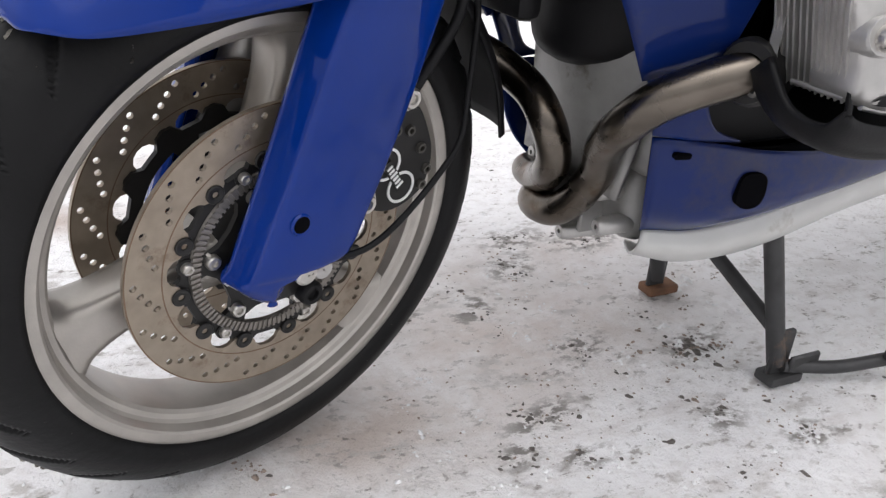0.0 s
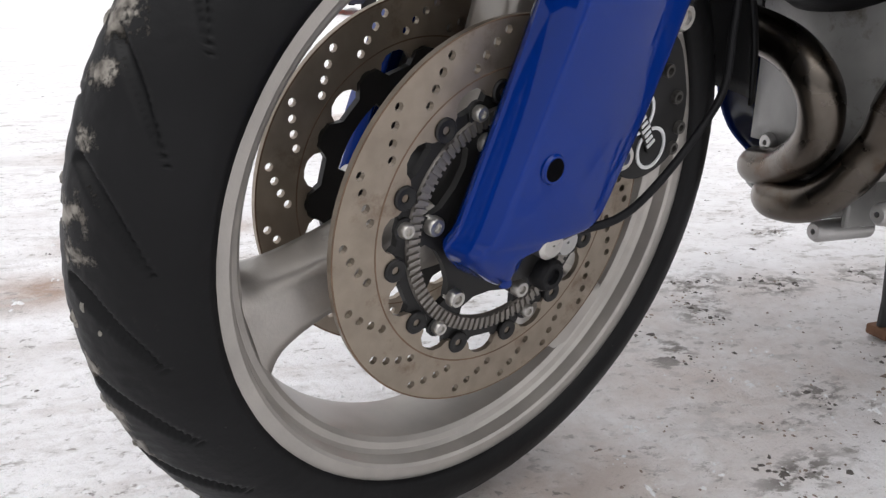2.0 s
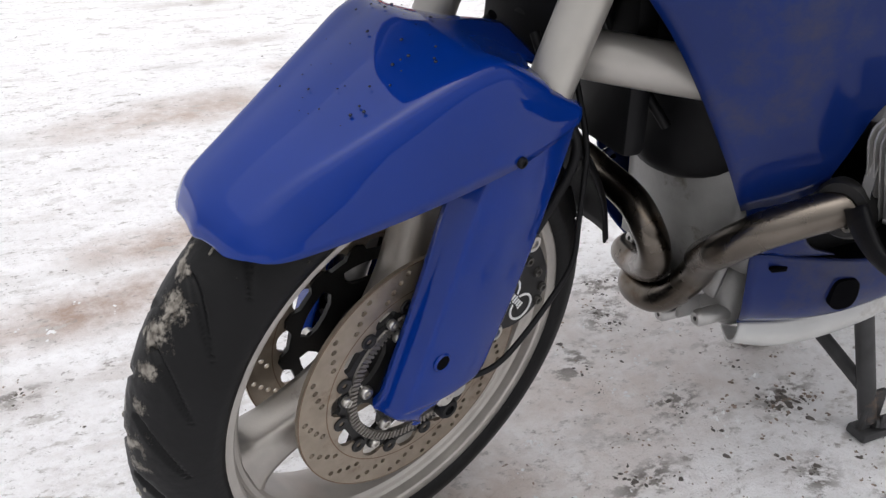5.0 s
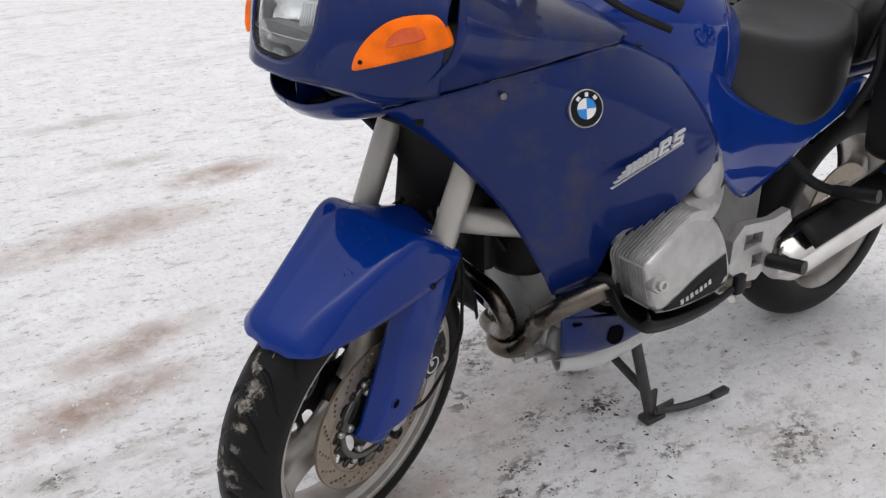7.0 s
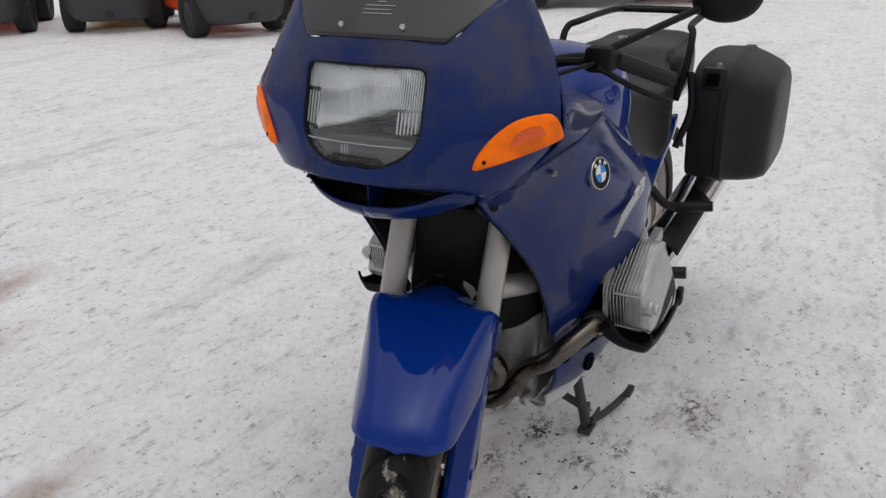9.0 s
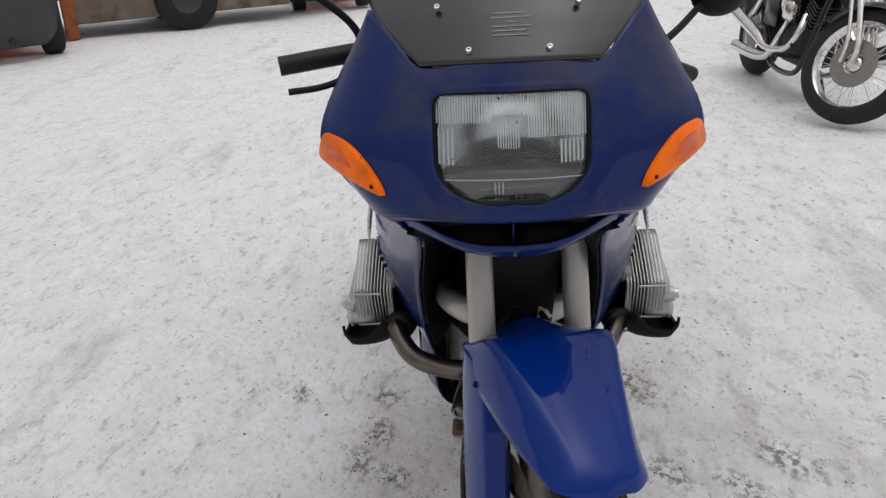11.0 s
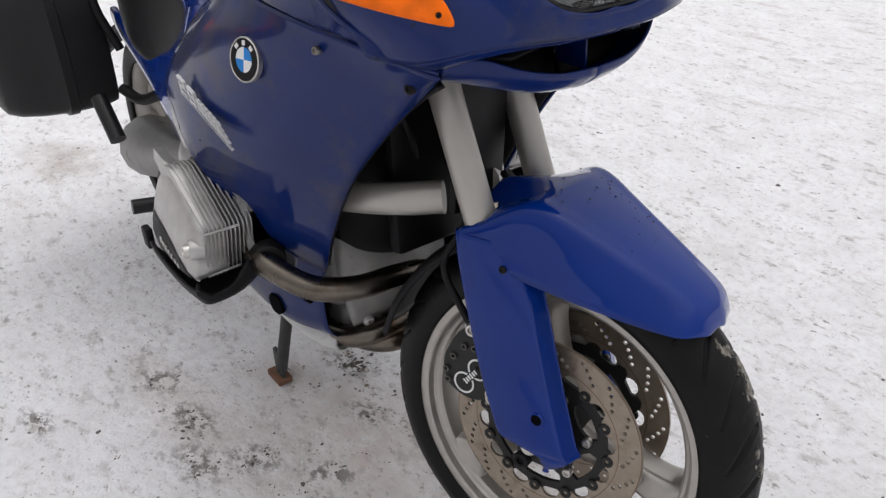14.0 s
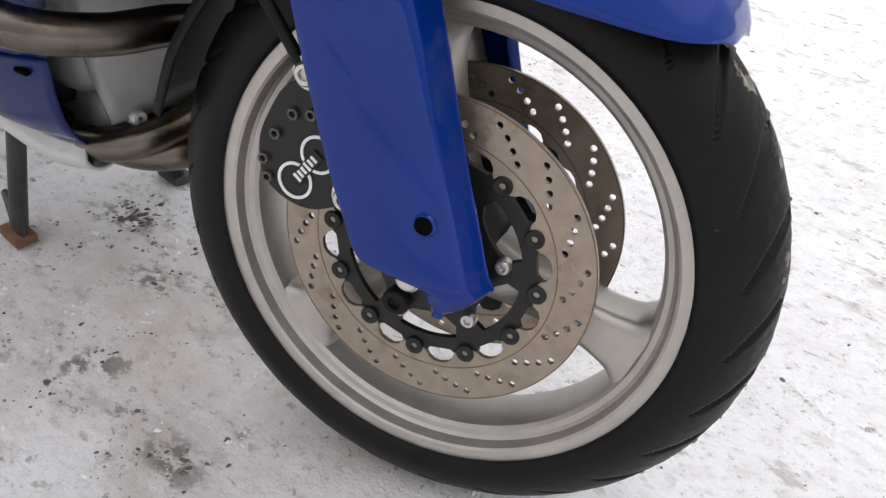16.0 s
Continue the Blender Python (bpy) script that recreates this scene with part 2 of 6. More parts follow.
    c = mix(mul(ramp(specks.outputs[0], 0.605, 0.65), ramp(big.outputs[0], 0.40, 0.58, 0.2, 0.85)), c, (0.22, 0.195, 0.18))
    c = mix(mul(ramp(grit.outputs[0], 0.61, 0.67), ramp(streak.outputs[0], 0.44, 0.60, 0.1, 0.8)), c, (0.17, 0.15, 0.14))
    l.new(c, p.inputs["Base Color"])
    b1, b2 = n.new("ShaderNodeBump"), n.new("ShaderNodeBump")
    b1.inputs["Strength"].default_value, b1.inputs["Distance"].default_value = 0.8, 0.032
    b2.inputs["Strength"].default_value, b2.inputs["Distance"].default_value = 0.85, 0.007
    l.new(mid.outputs[0], b1.inputs["Height"])
    l.new(fine.outputs[0], b2.inputs["Height"])
    l.new(b1.outputs[0], b2.inputs["Normal"])
    l.new(b2.outputs[0], p.inputs["Normal"])
    return m


SNOW = snow_material()


def glass_material(name, tint, rough):
    m = bpy.data.materials.new(name)
    m.use_nodes = True
    p = m.node_tree.nodes["Principled BSDF"]
    p.inputs["Base Color"].default_value = (*tint, 1)
    p.inputs["Roughness"].default_value, p.inputs["Transmission Weight"].default_value, p.inputs["IOR"].default_value = rough, 1.0, 1.45
    return m


def drops(ob, count, seed, low=-9.0, keep=None):
    """Beads of water on the outside of a panel."""
    rng = random.Random(seed)
    vs = [v for v in ob.data.vertices if v.co.z > low and (keep is None or keep(v.index))]
    for _ in range(count):
        v = rng.choice(vs)
        d = new("water_drop", rng.choice(BEADS))
        d.parent = ob.parent
        spot = v.co + Vector((rng.uniform(-0.002, 0.002), rng.uniform(-0.002, 0.002), rng.uniform(-0.002, 0.002)))
        n = v.normal if v.normal.dot(v.co - CORE) > 0 else -v.normal
        d.matrix_local = ob.matrix_local @ Matrix.Translation(spot + n * 0.0022) @ n.to_track_quat("Z", "Y").to_matrix().to_4x4()


GLASS = glass_material("headlight_glass", (0.95, 0.97, 0.97), 0.02)
REFLECTOR = mat("headlight_reflector", (0.74, 0.745, 0.75), 0.16, 0.95, var=0.25, scale=18)


# ---- building helpers ----
def mesh_object(name, verts, faces, material, parent=None, label="", smooth=40, m=None):
    me = bpy.data.meshes.new(name)
    me.from_pydata([tuple(v) for v in verts], [], faces)
    me.validate()
    bm = bmesh.new()
    bm.from_mesh(me)
    bmesh.ops.recalc_face_normals(bm, faces=bm.faces)
    bm.to_mesh(me)
    bm.free()
    return finish(name, me, material, parent, label, smooth, m)


def finish(name, me, material, parent=None, label="", smooth=40, m=None):
    me.materials.append(material)
    if smooth:
        for f in me.polygons:
            f.use_smooth = True
        if smooth < 180:
            me.set_sharp_from_angle(angle=radians(smooth))
    ob = new(name, me)
    if parent:
        ob.parent = parent
    if m is not None:
        ob.matrix_local = m
    if label:
        tagged(ob, label)
    return ob


def part(name, bm, material, parent, label="", smooth=40, m=None):
    bmesh.ops.recalc_face_normals(bm, faces=bm.faces)
    me = bpy.data.meshes.new(name)
    bm.to_mesh(me)
    bm.free()
    return finish(name, me, material, parent, label, smooth, m)


def empty(name, parent=None, m=None, label="", category="", group=""):
    ob = new(name)
    ob.empty_display_size = 0.05
    if parent:
        ob.parent = parent
    if m is not None:
        ob.matrix_local = m
    tagged(ob, label, category, group)
    return ob


def spline(pts, k, closed=False):
    """Catmull-Rom through pts, k steps a span."""
    P = np.array(pts, float)
    n = len(P)
    out = []
    for i in range(n if closed else n - 1):
        if closed:
            a, b, c, d = P[(i - 1) % n], P[i], P[(i + 1) % n], P[(i + 2) % n]
        else:
            b, c = P[i], P[i + 1]
            a = P[i - 1] if i else 2 * b - c
            d = P[i + 2] if i + 2 < n else 2 * c - b
        for j in range(k):
            t = j / k
            out.append(0.5 * (2 * b + (c - a) * t + (2 * a - 5 * b + 4 * c - d) * t * t + (3 * b - a - 3 * c + d) * t ** 3))
    if not closed:
        out.append(P[-1])
    return np.array(out)


def surface(net, ku=6, kv=6):
    """Points of a smooth surface through a net of control points: rows of rows."""
    rows = np.array([spline(r, kv) for r in net])
    return np.array([spline(rows[:, j], ku) for j in range(rows.shape[1])]).transpose(1, 0, 2)


def relax(S, times):
    """Even out the inside of a grid of points; its edge stays."""
    S = S.copy()
    for _ in range(times):
        S[1:-1, 1:-1] = 0.5 * S[1:-1, 1:-1] + 0.125 * (S[:-2, 1:-1] + S[2:, 1:-1] + S[1:-1, :-2] + S[1:-1, 2:])
    return S


def grid_faces(nu, nv, closed_u=False, closed_v=False, skip=None):
    faces = []
    for i in range(nu if closed_u else nu - 1):
        for j in range(nv if closed_v else nv - 1):
            if skip and skip(i, j):
                continue
            a, b = (i + 1) % nu, (j + 1) % nv
            faces.append((i * nv + j, a * nv + j, a * nv + b, i * nv + b))
    return faces


def shell(name, net, material, parent, label="", ku=6, kv=6, thick=0.003, mirror=False, m=None, skip=None, smooth=50, even=0):
    S = relax(surface(net, ku, kv), even)
    if mirror:
        S = S * np.array([1, -1, 1])
    nu, nv = S.shape[:2]
    ob = mesh_object(name, S.reshape(-1, 3), grid_faces(nu, nv, skip=skip), material, parent, label, smooth, m)
    if thick:
        s = ob.modifiers.new("thickness", "SOLIDIFY")
        s.thickness, s.offset = thick, 0
    return ob


def tube(name, pts, radius, material, parent, label="", k=8, sides=14, m=None, radii=None, cap=True, flat=1.0):
    """A round bar along a smooth line through pts."""
    L = spline(pts, k) if k > 1 else np.array(pts, float)
    n = len(L)
    rad = np.interp(np.linspace(0, 1, n), np.linspace(0, 1, len(radii)), radii) if radii else np.full(n, radius)
    T = np.gradient(L, axis=0)
    T /= np.linalg.norm(T, axis=1)[:, None]
    side = np.cross(T[0], (0, 0, 1) if abs(T[0][2]) < 0.9 else (1, 0, 0))
    side /= np.linalg.norm(side)
    verts = []
    for i in range(n):
        side = side - T[i] * (side @ T[i])
        side /= np.linalg.norm(side)
        up = np.cross(T[i], side)
        for j in range(sides):
            a = 2 * math.pi * j / sides
            verts.append(L[i] + rad[i] * (math.cos(a) * side + flat * math.sin(a) * up))
    faces = grid_faces(n, sides, closed_v=True)
    if cap:
        faces += [tuple(range(sides))[::-1], tuple(range((n - 1) * sides, n * sides))]
    return mesh_object(name, verts, faces, material, parent, label, 50, m)


def lathe_data(profile, seg=96, axis=1, start=0.0, sweep=360.0):
    """Vertices and faces of a profile of (radius, along) turned round an axis (1: y)."""
    closed = sweep >= 360
    n = seg if closed else seg + 1
    verts = []
    for i in range(n):
        a = radians(start + sweep * i / seg)
        for r, w in profile:
            p = (r * math.cos(a), w, r * math.sin(a))
            verts.append(p if axis == 1 else (p[0], p[2], p[1]))
    return verts, grid_faces(n, len(profile), closed_u=closed)


def lathe(name, profile, material, parent, label="", seg=96, axis=1, smooth=40, m=None, ring=False):
    prof = list(profile) + ([profile[0]] if ring else [])
    v, f = lathe_data(prof, seg, axis)
    return mesh_object(name, v, f, material, parent, label, smooth, m)


def box_bm(size, bevel=0.0, segs=2, at=(0, 0, 0), taper=None):
    bm = bmesh.new()
    bmesh.ops.create_cube(bm, size=1)
    for v in bm.verts:
        v.co = Vector((v.co.x * size[0], v.co.y * size[1], v.co.z * size[2]))
        if taper and v.co.z > 0:
            v.co.x *= taper[0]
            v.co.y *= taper[1]
        v.co += Vector(at)
    if bevel:
        bmesh.ops.bevel(bm, geom=bm.edges[:], offset=bevel, segments=segs, affect="EDGES", profile=0.5)
    return bm


def plate(name, loops, thick, material, parent, label="", m=None, smooth=30, bevel=0.0):
    """A flat plate in its x-z plane with an outer loop and holes, thick along y."""
    bm = bmesh.new()
    edges = []
    for loop in loops:
        vs = [bm.verts.new((x, 0, z)) for x, z in loop]
        edges += [bm.edges.new((vs[i], vs[(i + 1) % len(vs)])) for i in range(len(vs))]
    bmesh.ops.triangle_fill(bm, use_beauty=True, use_dissolve=False, edges=edges)
    got = bmesh.ops.extrude_face_region(bm, geom=bm.faces[:])
    for v in [g for g in got["geom"] if isinstance(g, bmesh.types.BMVert)]:
        v.co.y += thick
    for v in bm.verts:
        v.co.y -= thick / 2
    return part(name, bm, material, parent, label, smooth, m)


def circle(cx, cz, r, n=10, phase=0.0):
    return [(cx + r * math.cos(2 * math.pi * i / n + phase), cz + r * math.sin(2 * math.pi * i / n + phase)) for i in range(n)]


def polar(r, deg):
    return r * math.cos(radians(deg)), r * math.sin(radians(deg))


def bolt(name, parent, m, r=0.006, h=0.004, material=None, label=""):
    """A round bolt head with a socket, its axis along y, its face at +y."""
    v, f = lathe_data([(0.0001, h * 0.45), (r * 0.45, h * 0.45), (r * 0.5, h), (r * 0.82, h), (r, h * 0.6), (r, -h)], 14)
    return mesh_object(name, v, f, material or STEEL, parent, label, 40, m)


# ---- ground ----
def ground_sheet():
    rad = [0.0] + [0.035 * 1.055 ** i for i in range(62)] + [1.2, 1.5, 1.9, 2.4, 3, 4, 5.5, 8, 12, 20, 40, 90, 250, 800, 2500]
    rad = sorted(set(round(r, 4) for r in rad))
    seg = 120
    verts, faces = [(-0.3, 0.0, 0.0)], []
    for r in rad[1:]:
        for j in range(seg):
            a = 2 * math.pi * j / seg
            x, y = -0.3 + r * math.cos(a), r * math.sin(a)
            z = 0.012 * noise.noise((x * 2.1, y * 2.1, 0.3)) + 0.006 * noise.noise((x * 7, y * 7, 3.3)) if r < 60 else 0
            if r > 4:
                z += 0.05 * noise.noise((x * 0.35, y * 0.35, 7.7)) * min(1, (r - 4) / 4) if r < 60 else 0
            if math.hypot(x, y) < 0.15 or math.hypot(x + 0.72, y) < 0.2:
                z *= 0.4
            verts.append((x, y, z - 0.004))
    for j in range(seg):
        faces.append((0, 1 + j, 1 + (j + 1) % seg))
    for i in range(len(rad) - 2):
        for j in range(seg):
            a, b = 1 + i * seg, 1 + (i + 1) * seg
            faces.append((a + j, b + j, b + (j + 1) % seg, a + (j + 1) % seg))
    ob = mesh_object("ground", verts, faces, SNOW, None, "trodden packed snow with brown dirt and grit", 180)
    tagged(ob, category="ground", kind="structure")


ground_sheet()

# ---- the motorcycle: x ahead, y to its left, z up; front axle over the origin ----
bike = empty("motorcycle", None, pose(0, 0, 0), "dark blue sport touring motorcycle on its centre stand in snow", "motorcycle")

# the fork is turned to the left: f ahead, a along the axle, u up
AX = Vector((-0.3225, 0.9386, -0.1222)).normalized()
FW = AX.cross(Vector((0, 0, 1))).normalized()
UP = FW.cross(AX)
STEER = Matrix(((FW.x, AX.x, UP.x, -0.0034), (FW.y, AX.y, UP.y, 0.0299), (FW.z, AX.z, UP.z, 0.2939), (0, 0, 0, 1)))


# packed snow smeared into the tread: angle round the wheel, angle across the tread, half length
TREAD_SNOW = [(36, 8, 0.026), (29, 6, 0.030), (24, 12, 0.022), (16, 10, 0.018), (8, 8, 0.026), (3, 14, 0.020), (-12, 8, 0.018), (-20, 10, 0.030), (-26, 16, 0.022), (-41, 8, 0.020), (-58, 14, 0.024), (42, -8, 0.022), (14, -14, 0.016), (-6, -10, 0.016), (-30, -6, 0.018)]


def snowy_tyre():
    m = mat("front_tyre_rubber", (0.006, 0.006, 0.0065), 0.46, spec=0.17, var=0.3, scale=14, bump=0.3, bscale=90, dirt=(0.04, 0.038, 0.034), dscale=22, dlevel=0.64)
    n, l = m.node_tree.nodes, m.node_tree.links
    p = n["Principled BSDF"]
    co = n.new("ShaderNodeTexCoord")
    rag = n.new("ShaderNodeTexNoise")
    rag.inputs["Scale"].default_value, rag.inputs["Detail"].default_value, rag.inputs["Roughness"].default_value = 55, 9, 0.72
    l.new(co.outputs["Object"], rag.inputs["Vector"])
    near = None
    for ang, lat, size in TREAD_SNOW:
        d = n.new("ShaderNodeVectorMath")
        d.operation = "DISTANCE"
        l.new(co.outputs["Object"], d.inputs[0])
        d.inputs[1].default_value = (0.297 * math.cos(radians(ang)), 0.057 * math.sin(radians(lat)), 0.297 * math.sin(radians(ang)))
        r = n.new("ShaderNodeMapRange")
        r.inputs[1].default_value, r.inputs[2].default_value, r.inputs[3].default_value, r.inputs[4].default_value = 0.0, size * 1.05, 0.22, -0.12
        l.new(d.outputs["Value"], r.inputs[0])
        if near is None:
            near = r.outputs[0]
        else:
            mx = n.new("ShaderNodeMath")
            mx.operation = "MAXIMUM"
            l.new(near, mx.inputs[0])
            l.new(r.outputs[0], mx.inputs[1])
            near = mx.outputs[0]
    add = n.new("ShaderNodeMath")
    l.new(near, add.inputs[0])
    l.new(rag.outputs[0], add.inputs[1])
    cut = n.new("ShaderNodeMapRange")
    cut.inputs[1].default_value, cut.inputs[2].default_value = 0.55, 0.62
    l.new(add.outputs[0], cut.inputs[0])
    grain = n.new("ShaderNodeTexNoise")
    grain.inputs["Scale"].default_value, grain.inputs["Detail"].default_value = 130, 6
    l.new(co.outputs["Object"], grain.inputs["Vector"])
    tone = n.new("ShaderNodeMix")
    tone.data_type = "RGBA"
    tone.inputs[6].default_value, tone.inputs[7].default_value = (0.075, 0.065, 0.055, 1), (0.27, 0.25, 0.22, 1)
    gr = n.new("ShaderNodeMapRange")
    gr.inputs[1].default_value, gr.inputs[2].default_value = 0.35, 0.62
    l.new(grain.outputs[0], gr.inputs[0])
    l.new(gr.outputs[0], tone.inputs[0])
    top = n.new("ShaderNodeMix")
    top.data_type = "RGBA"
    l.new(cut.outputs[0], top.inputs[0])
    l.new(p.inputs["Base Color"].links[0].from_socket, top.inputs[6])
    l.new(tone.outputs[2], top.inputs[7])
    l.new(top.outputs[2], p.inputs["Base Color"])
    bp = n.new("ShaderNodeBump")
    bp.inputs["Strength"].default_value, bp.inputs["Distance"].default_value = 0.8, 0.003
    l.new(cut.outputs[0], bp.inputs["Height"])
    l.new(p.inputs["Normal"].links[0].from_socket, bp.inputs["Normal"])
    l.new(bp.outputs[0], p.inputs["Normal"])
    return m


FRONTTYRE = snowy_tyre()


# front wheel
def front_wheel():
    w = empty("front_wheel", bike, STEER, "silver cast three-spoke front wheel with black tyre")
    # the tyre: a turned profile with sweeping tread grooves pressed into both flanks
    lats = [-112, -104, -96, -88, -80, -74] + list(range(-70, 71, 3)) + [74, 80, 88, 96, 104, 112]
    seg = 1320
    verts = []
    for i in range(seg):
        ang = 360 * i / seg
        ca, sa = math.cos(radians(ang)), math.sin(radians(ang))
        for d in [None] + lats + [None]:
            if d is None:
                verts.append((0.230 * ca, 0.0, 0.230 * sa))
                continue
            la = radians(d)
            cut = 0.0
            if 5 < abs(d) < 64:
                q = (abs(d) - 7) / 54
                step = 360 / 26
                line = -11 * max(0, q) ** 1.5 + (step / 2 if d < 0 else 0)
                off = (ang - line + step / 2) % step - step / 2
                wide = 1.35 * math.sin(math.pi * max(0.02, min(0.98, 0.15 + q * 0.85))) ** 0.6
                cut = 0.0058 * max(0.0, 1 - (abs(off) / wide) ** 2) if abs(off) < wide else 0.0
            wear = 0.0009 * noise.noise((ca * 9, sa * 9, d * 0.06)) + 0.0006 * noise.noise((ca * 40, sa * 40, d * 0.2))
            r = 0.2445 + (0.0530 - cut + wear) * (math.copysign(abs(math.cos(la)) ** 1.25, math.cos(la)))
            verts.append((r * ca, (0.0570 - cut * 0.8) * math.sin(la), r * sa))
    nv = len(lats) + 2
    for i in range(seg):
        for j, y in ((0, -0.041), (nv - 1, 0.041)):
            x, _, z = verts[i * nv + j]
            verts[i * nv + j] = (x, y, z)
    mesh_object("tyre", verts, grid_faces(seg, nv, closed_u=True), FRONTTYRE, w, "worn black tyre with packed snow in its tread", 180)
    half = [(0.2290, 0.0420), (0.2345, 0.0450), (0.2345, 0.0485), (0.2325, 0.0500), (0.2190, 0.0488), (0.2165, 0.0468), (0.2150, 0.0410), (0.2140, 0.0365), (0.2110, 0.0335), (0.2060, 0.0315),
            (0.2025, 0.0280), (0.2010, 0.0220), (0.2003, 0.0120), (0.2000, 0.0)]
    out = half + [(r, -a) for r, a in half[-2::-1]] + [(0.2250, -0.0400), (0.2190, 0.0), (0.2250, 0.0400)]
    lathe("rim", out, CASTING, w, "silver-grey cast rim", 120, ring=True, smooth=16)
    for i in range(3):
        spoke(w, -17 + 120 * i)
    lathe("hub", [(0.012, 0.062), (0.030, 0.062), (0.034, 0.058), (0.036, 0.045), (0.046, 0.038), (0.052, 0.025), (0.054, 0.0), (0.052, -0.025), (0.046, -0.038),
                  (0.036, -0.045), (0.034, -0.058), (0.030, -0.062), (0.012, -0.062)], BLACKMETAL, w, "black hub", 48)
    lathe("axle", [(0.001, 0.108), (0.009, 0.108), (0.012, 0.105), (0.012, -0.105), (0.009, -0.108), (0.001, -0.108)], STEEL, w, "", 24)
    # small crumbs of ice on the tread
    rng = random.Random(4)
    for _ in range(34):
        snow_clump(w, rng.uniform(-70, 60), rng.uniform(-25, 28), rng.uniform(0.0015, 0.0045), rng)
    return w


TREADSNOW = mat("dirty_ice", (0.30, 0.285, 0.25), 0.6, var=0.4, scale=80, bump=1.0, bscale=220, dirt=(0.09, 0.08, 0.065), dscale=60, dlevel=0.50)


def snow_clump(w, ang, lat, size, rng):
    """A thin ragged crust of ice stuck to the tread."""
    n = 30
    verts, faces = [], []
    rings = [(0.0, 0.0014), (0.45, 0.0013), (0.8, 0.0008), (1.0, -0.0010)]
    ph = rng.uniform(0, 50)
    edge = [0.80 + 0.55 * noise.noise((ph + 1.2 * math.cos(j * 0.21), 1.2 * math.sin(j * 0.21), 0)) + 0.35 * (rng.random() - 0.5) for j in range(n)]
    for q, h in rings:
        for j in range(n):
            t = 2 * math.pi * j / n
            e = edge[j] * q * size
            la = radians(lat) + e * 0.62 * math.sin(t) / 0.058
            an = radians(ang) + e * 1.25 * math.cos(t) / 0.29
            hh = h * (0.6 + 0.8 * rng.random())
            r = 0.2445 + (0.0530 + hh) * abs(math.cos(la)) ** 1.25
            verts.append((r * math.cos(an), (0.0570 + hh) * math.sin(la), r * math.sin(an)))
    mesh_object("snow_crust", verts, grid_faces(4, n, closed_v=True), TREADSNOW, w, "grey crust of packed snow", 60)


def spoke(w, deg):
    """A wide cast spoke with raised flanks and a hollow back, flared at the rim."""
    rows = []
    for r, half, dep, top in ((0.044, 0.030, 0.030, 0.034), (0.075, 0.025, 0.026, 0.030), (0.11, 0.0225, 0.024, 0.027), (0.15, 0.023, 0.024, 0.026), (0.178, 0.028, 0.025, 0.027), (0.192, 0.036, 0.027, 0.028), (0.2035, 0.052, 0.028, 0.030)):
        sec = [(-half, 0.0), (-half, top * 0.55), (-half * 0.86, top * 0.92), (-half * 0.55, top), (0, top * 1.02), (half * 0.55, top), (half * 0.86, top * 0.92), (half, top * 0.55), (half, 0.0),
               (half, -top * 0.55), (half * 0.86, -top * 0.92), (half * 0.55, -top), (0, -top * 1.02), (-half * 0.55, -top), (-half * 0.86, -top * 0.92), (-half, -top * 0.55)]
        rows.append([(r, y, z) for z, y in sec])
    R = np.array(rows)
    R = np.array([spline(R[:, j], 4) for j in range(R.shape[1])]).transpose(1, 0, 2)
    nu, nv = R.shape[:2]
    mesh_object("spoke", R.reshape(-1, 3), grid_faces(nu, nv, closed_v=True), CASTING, w, "", 60, Matrix.Rotation(-radians(deg), 4, "Y"))


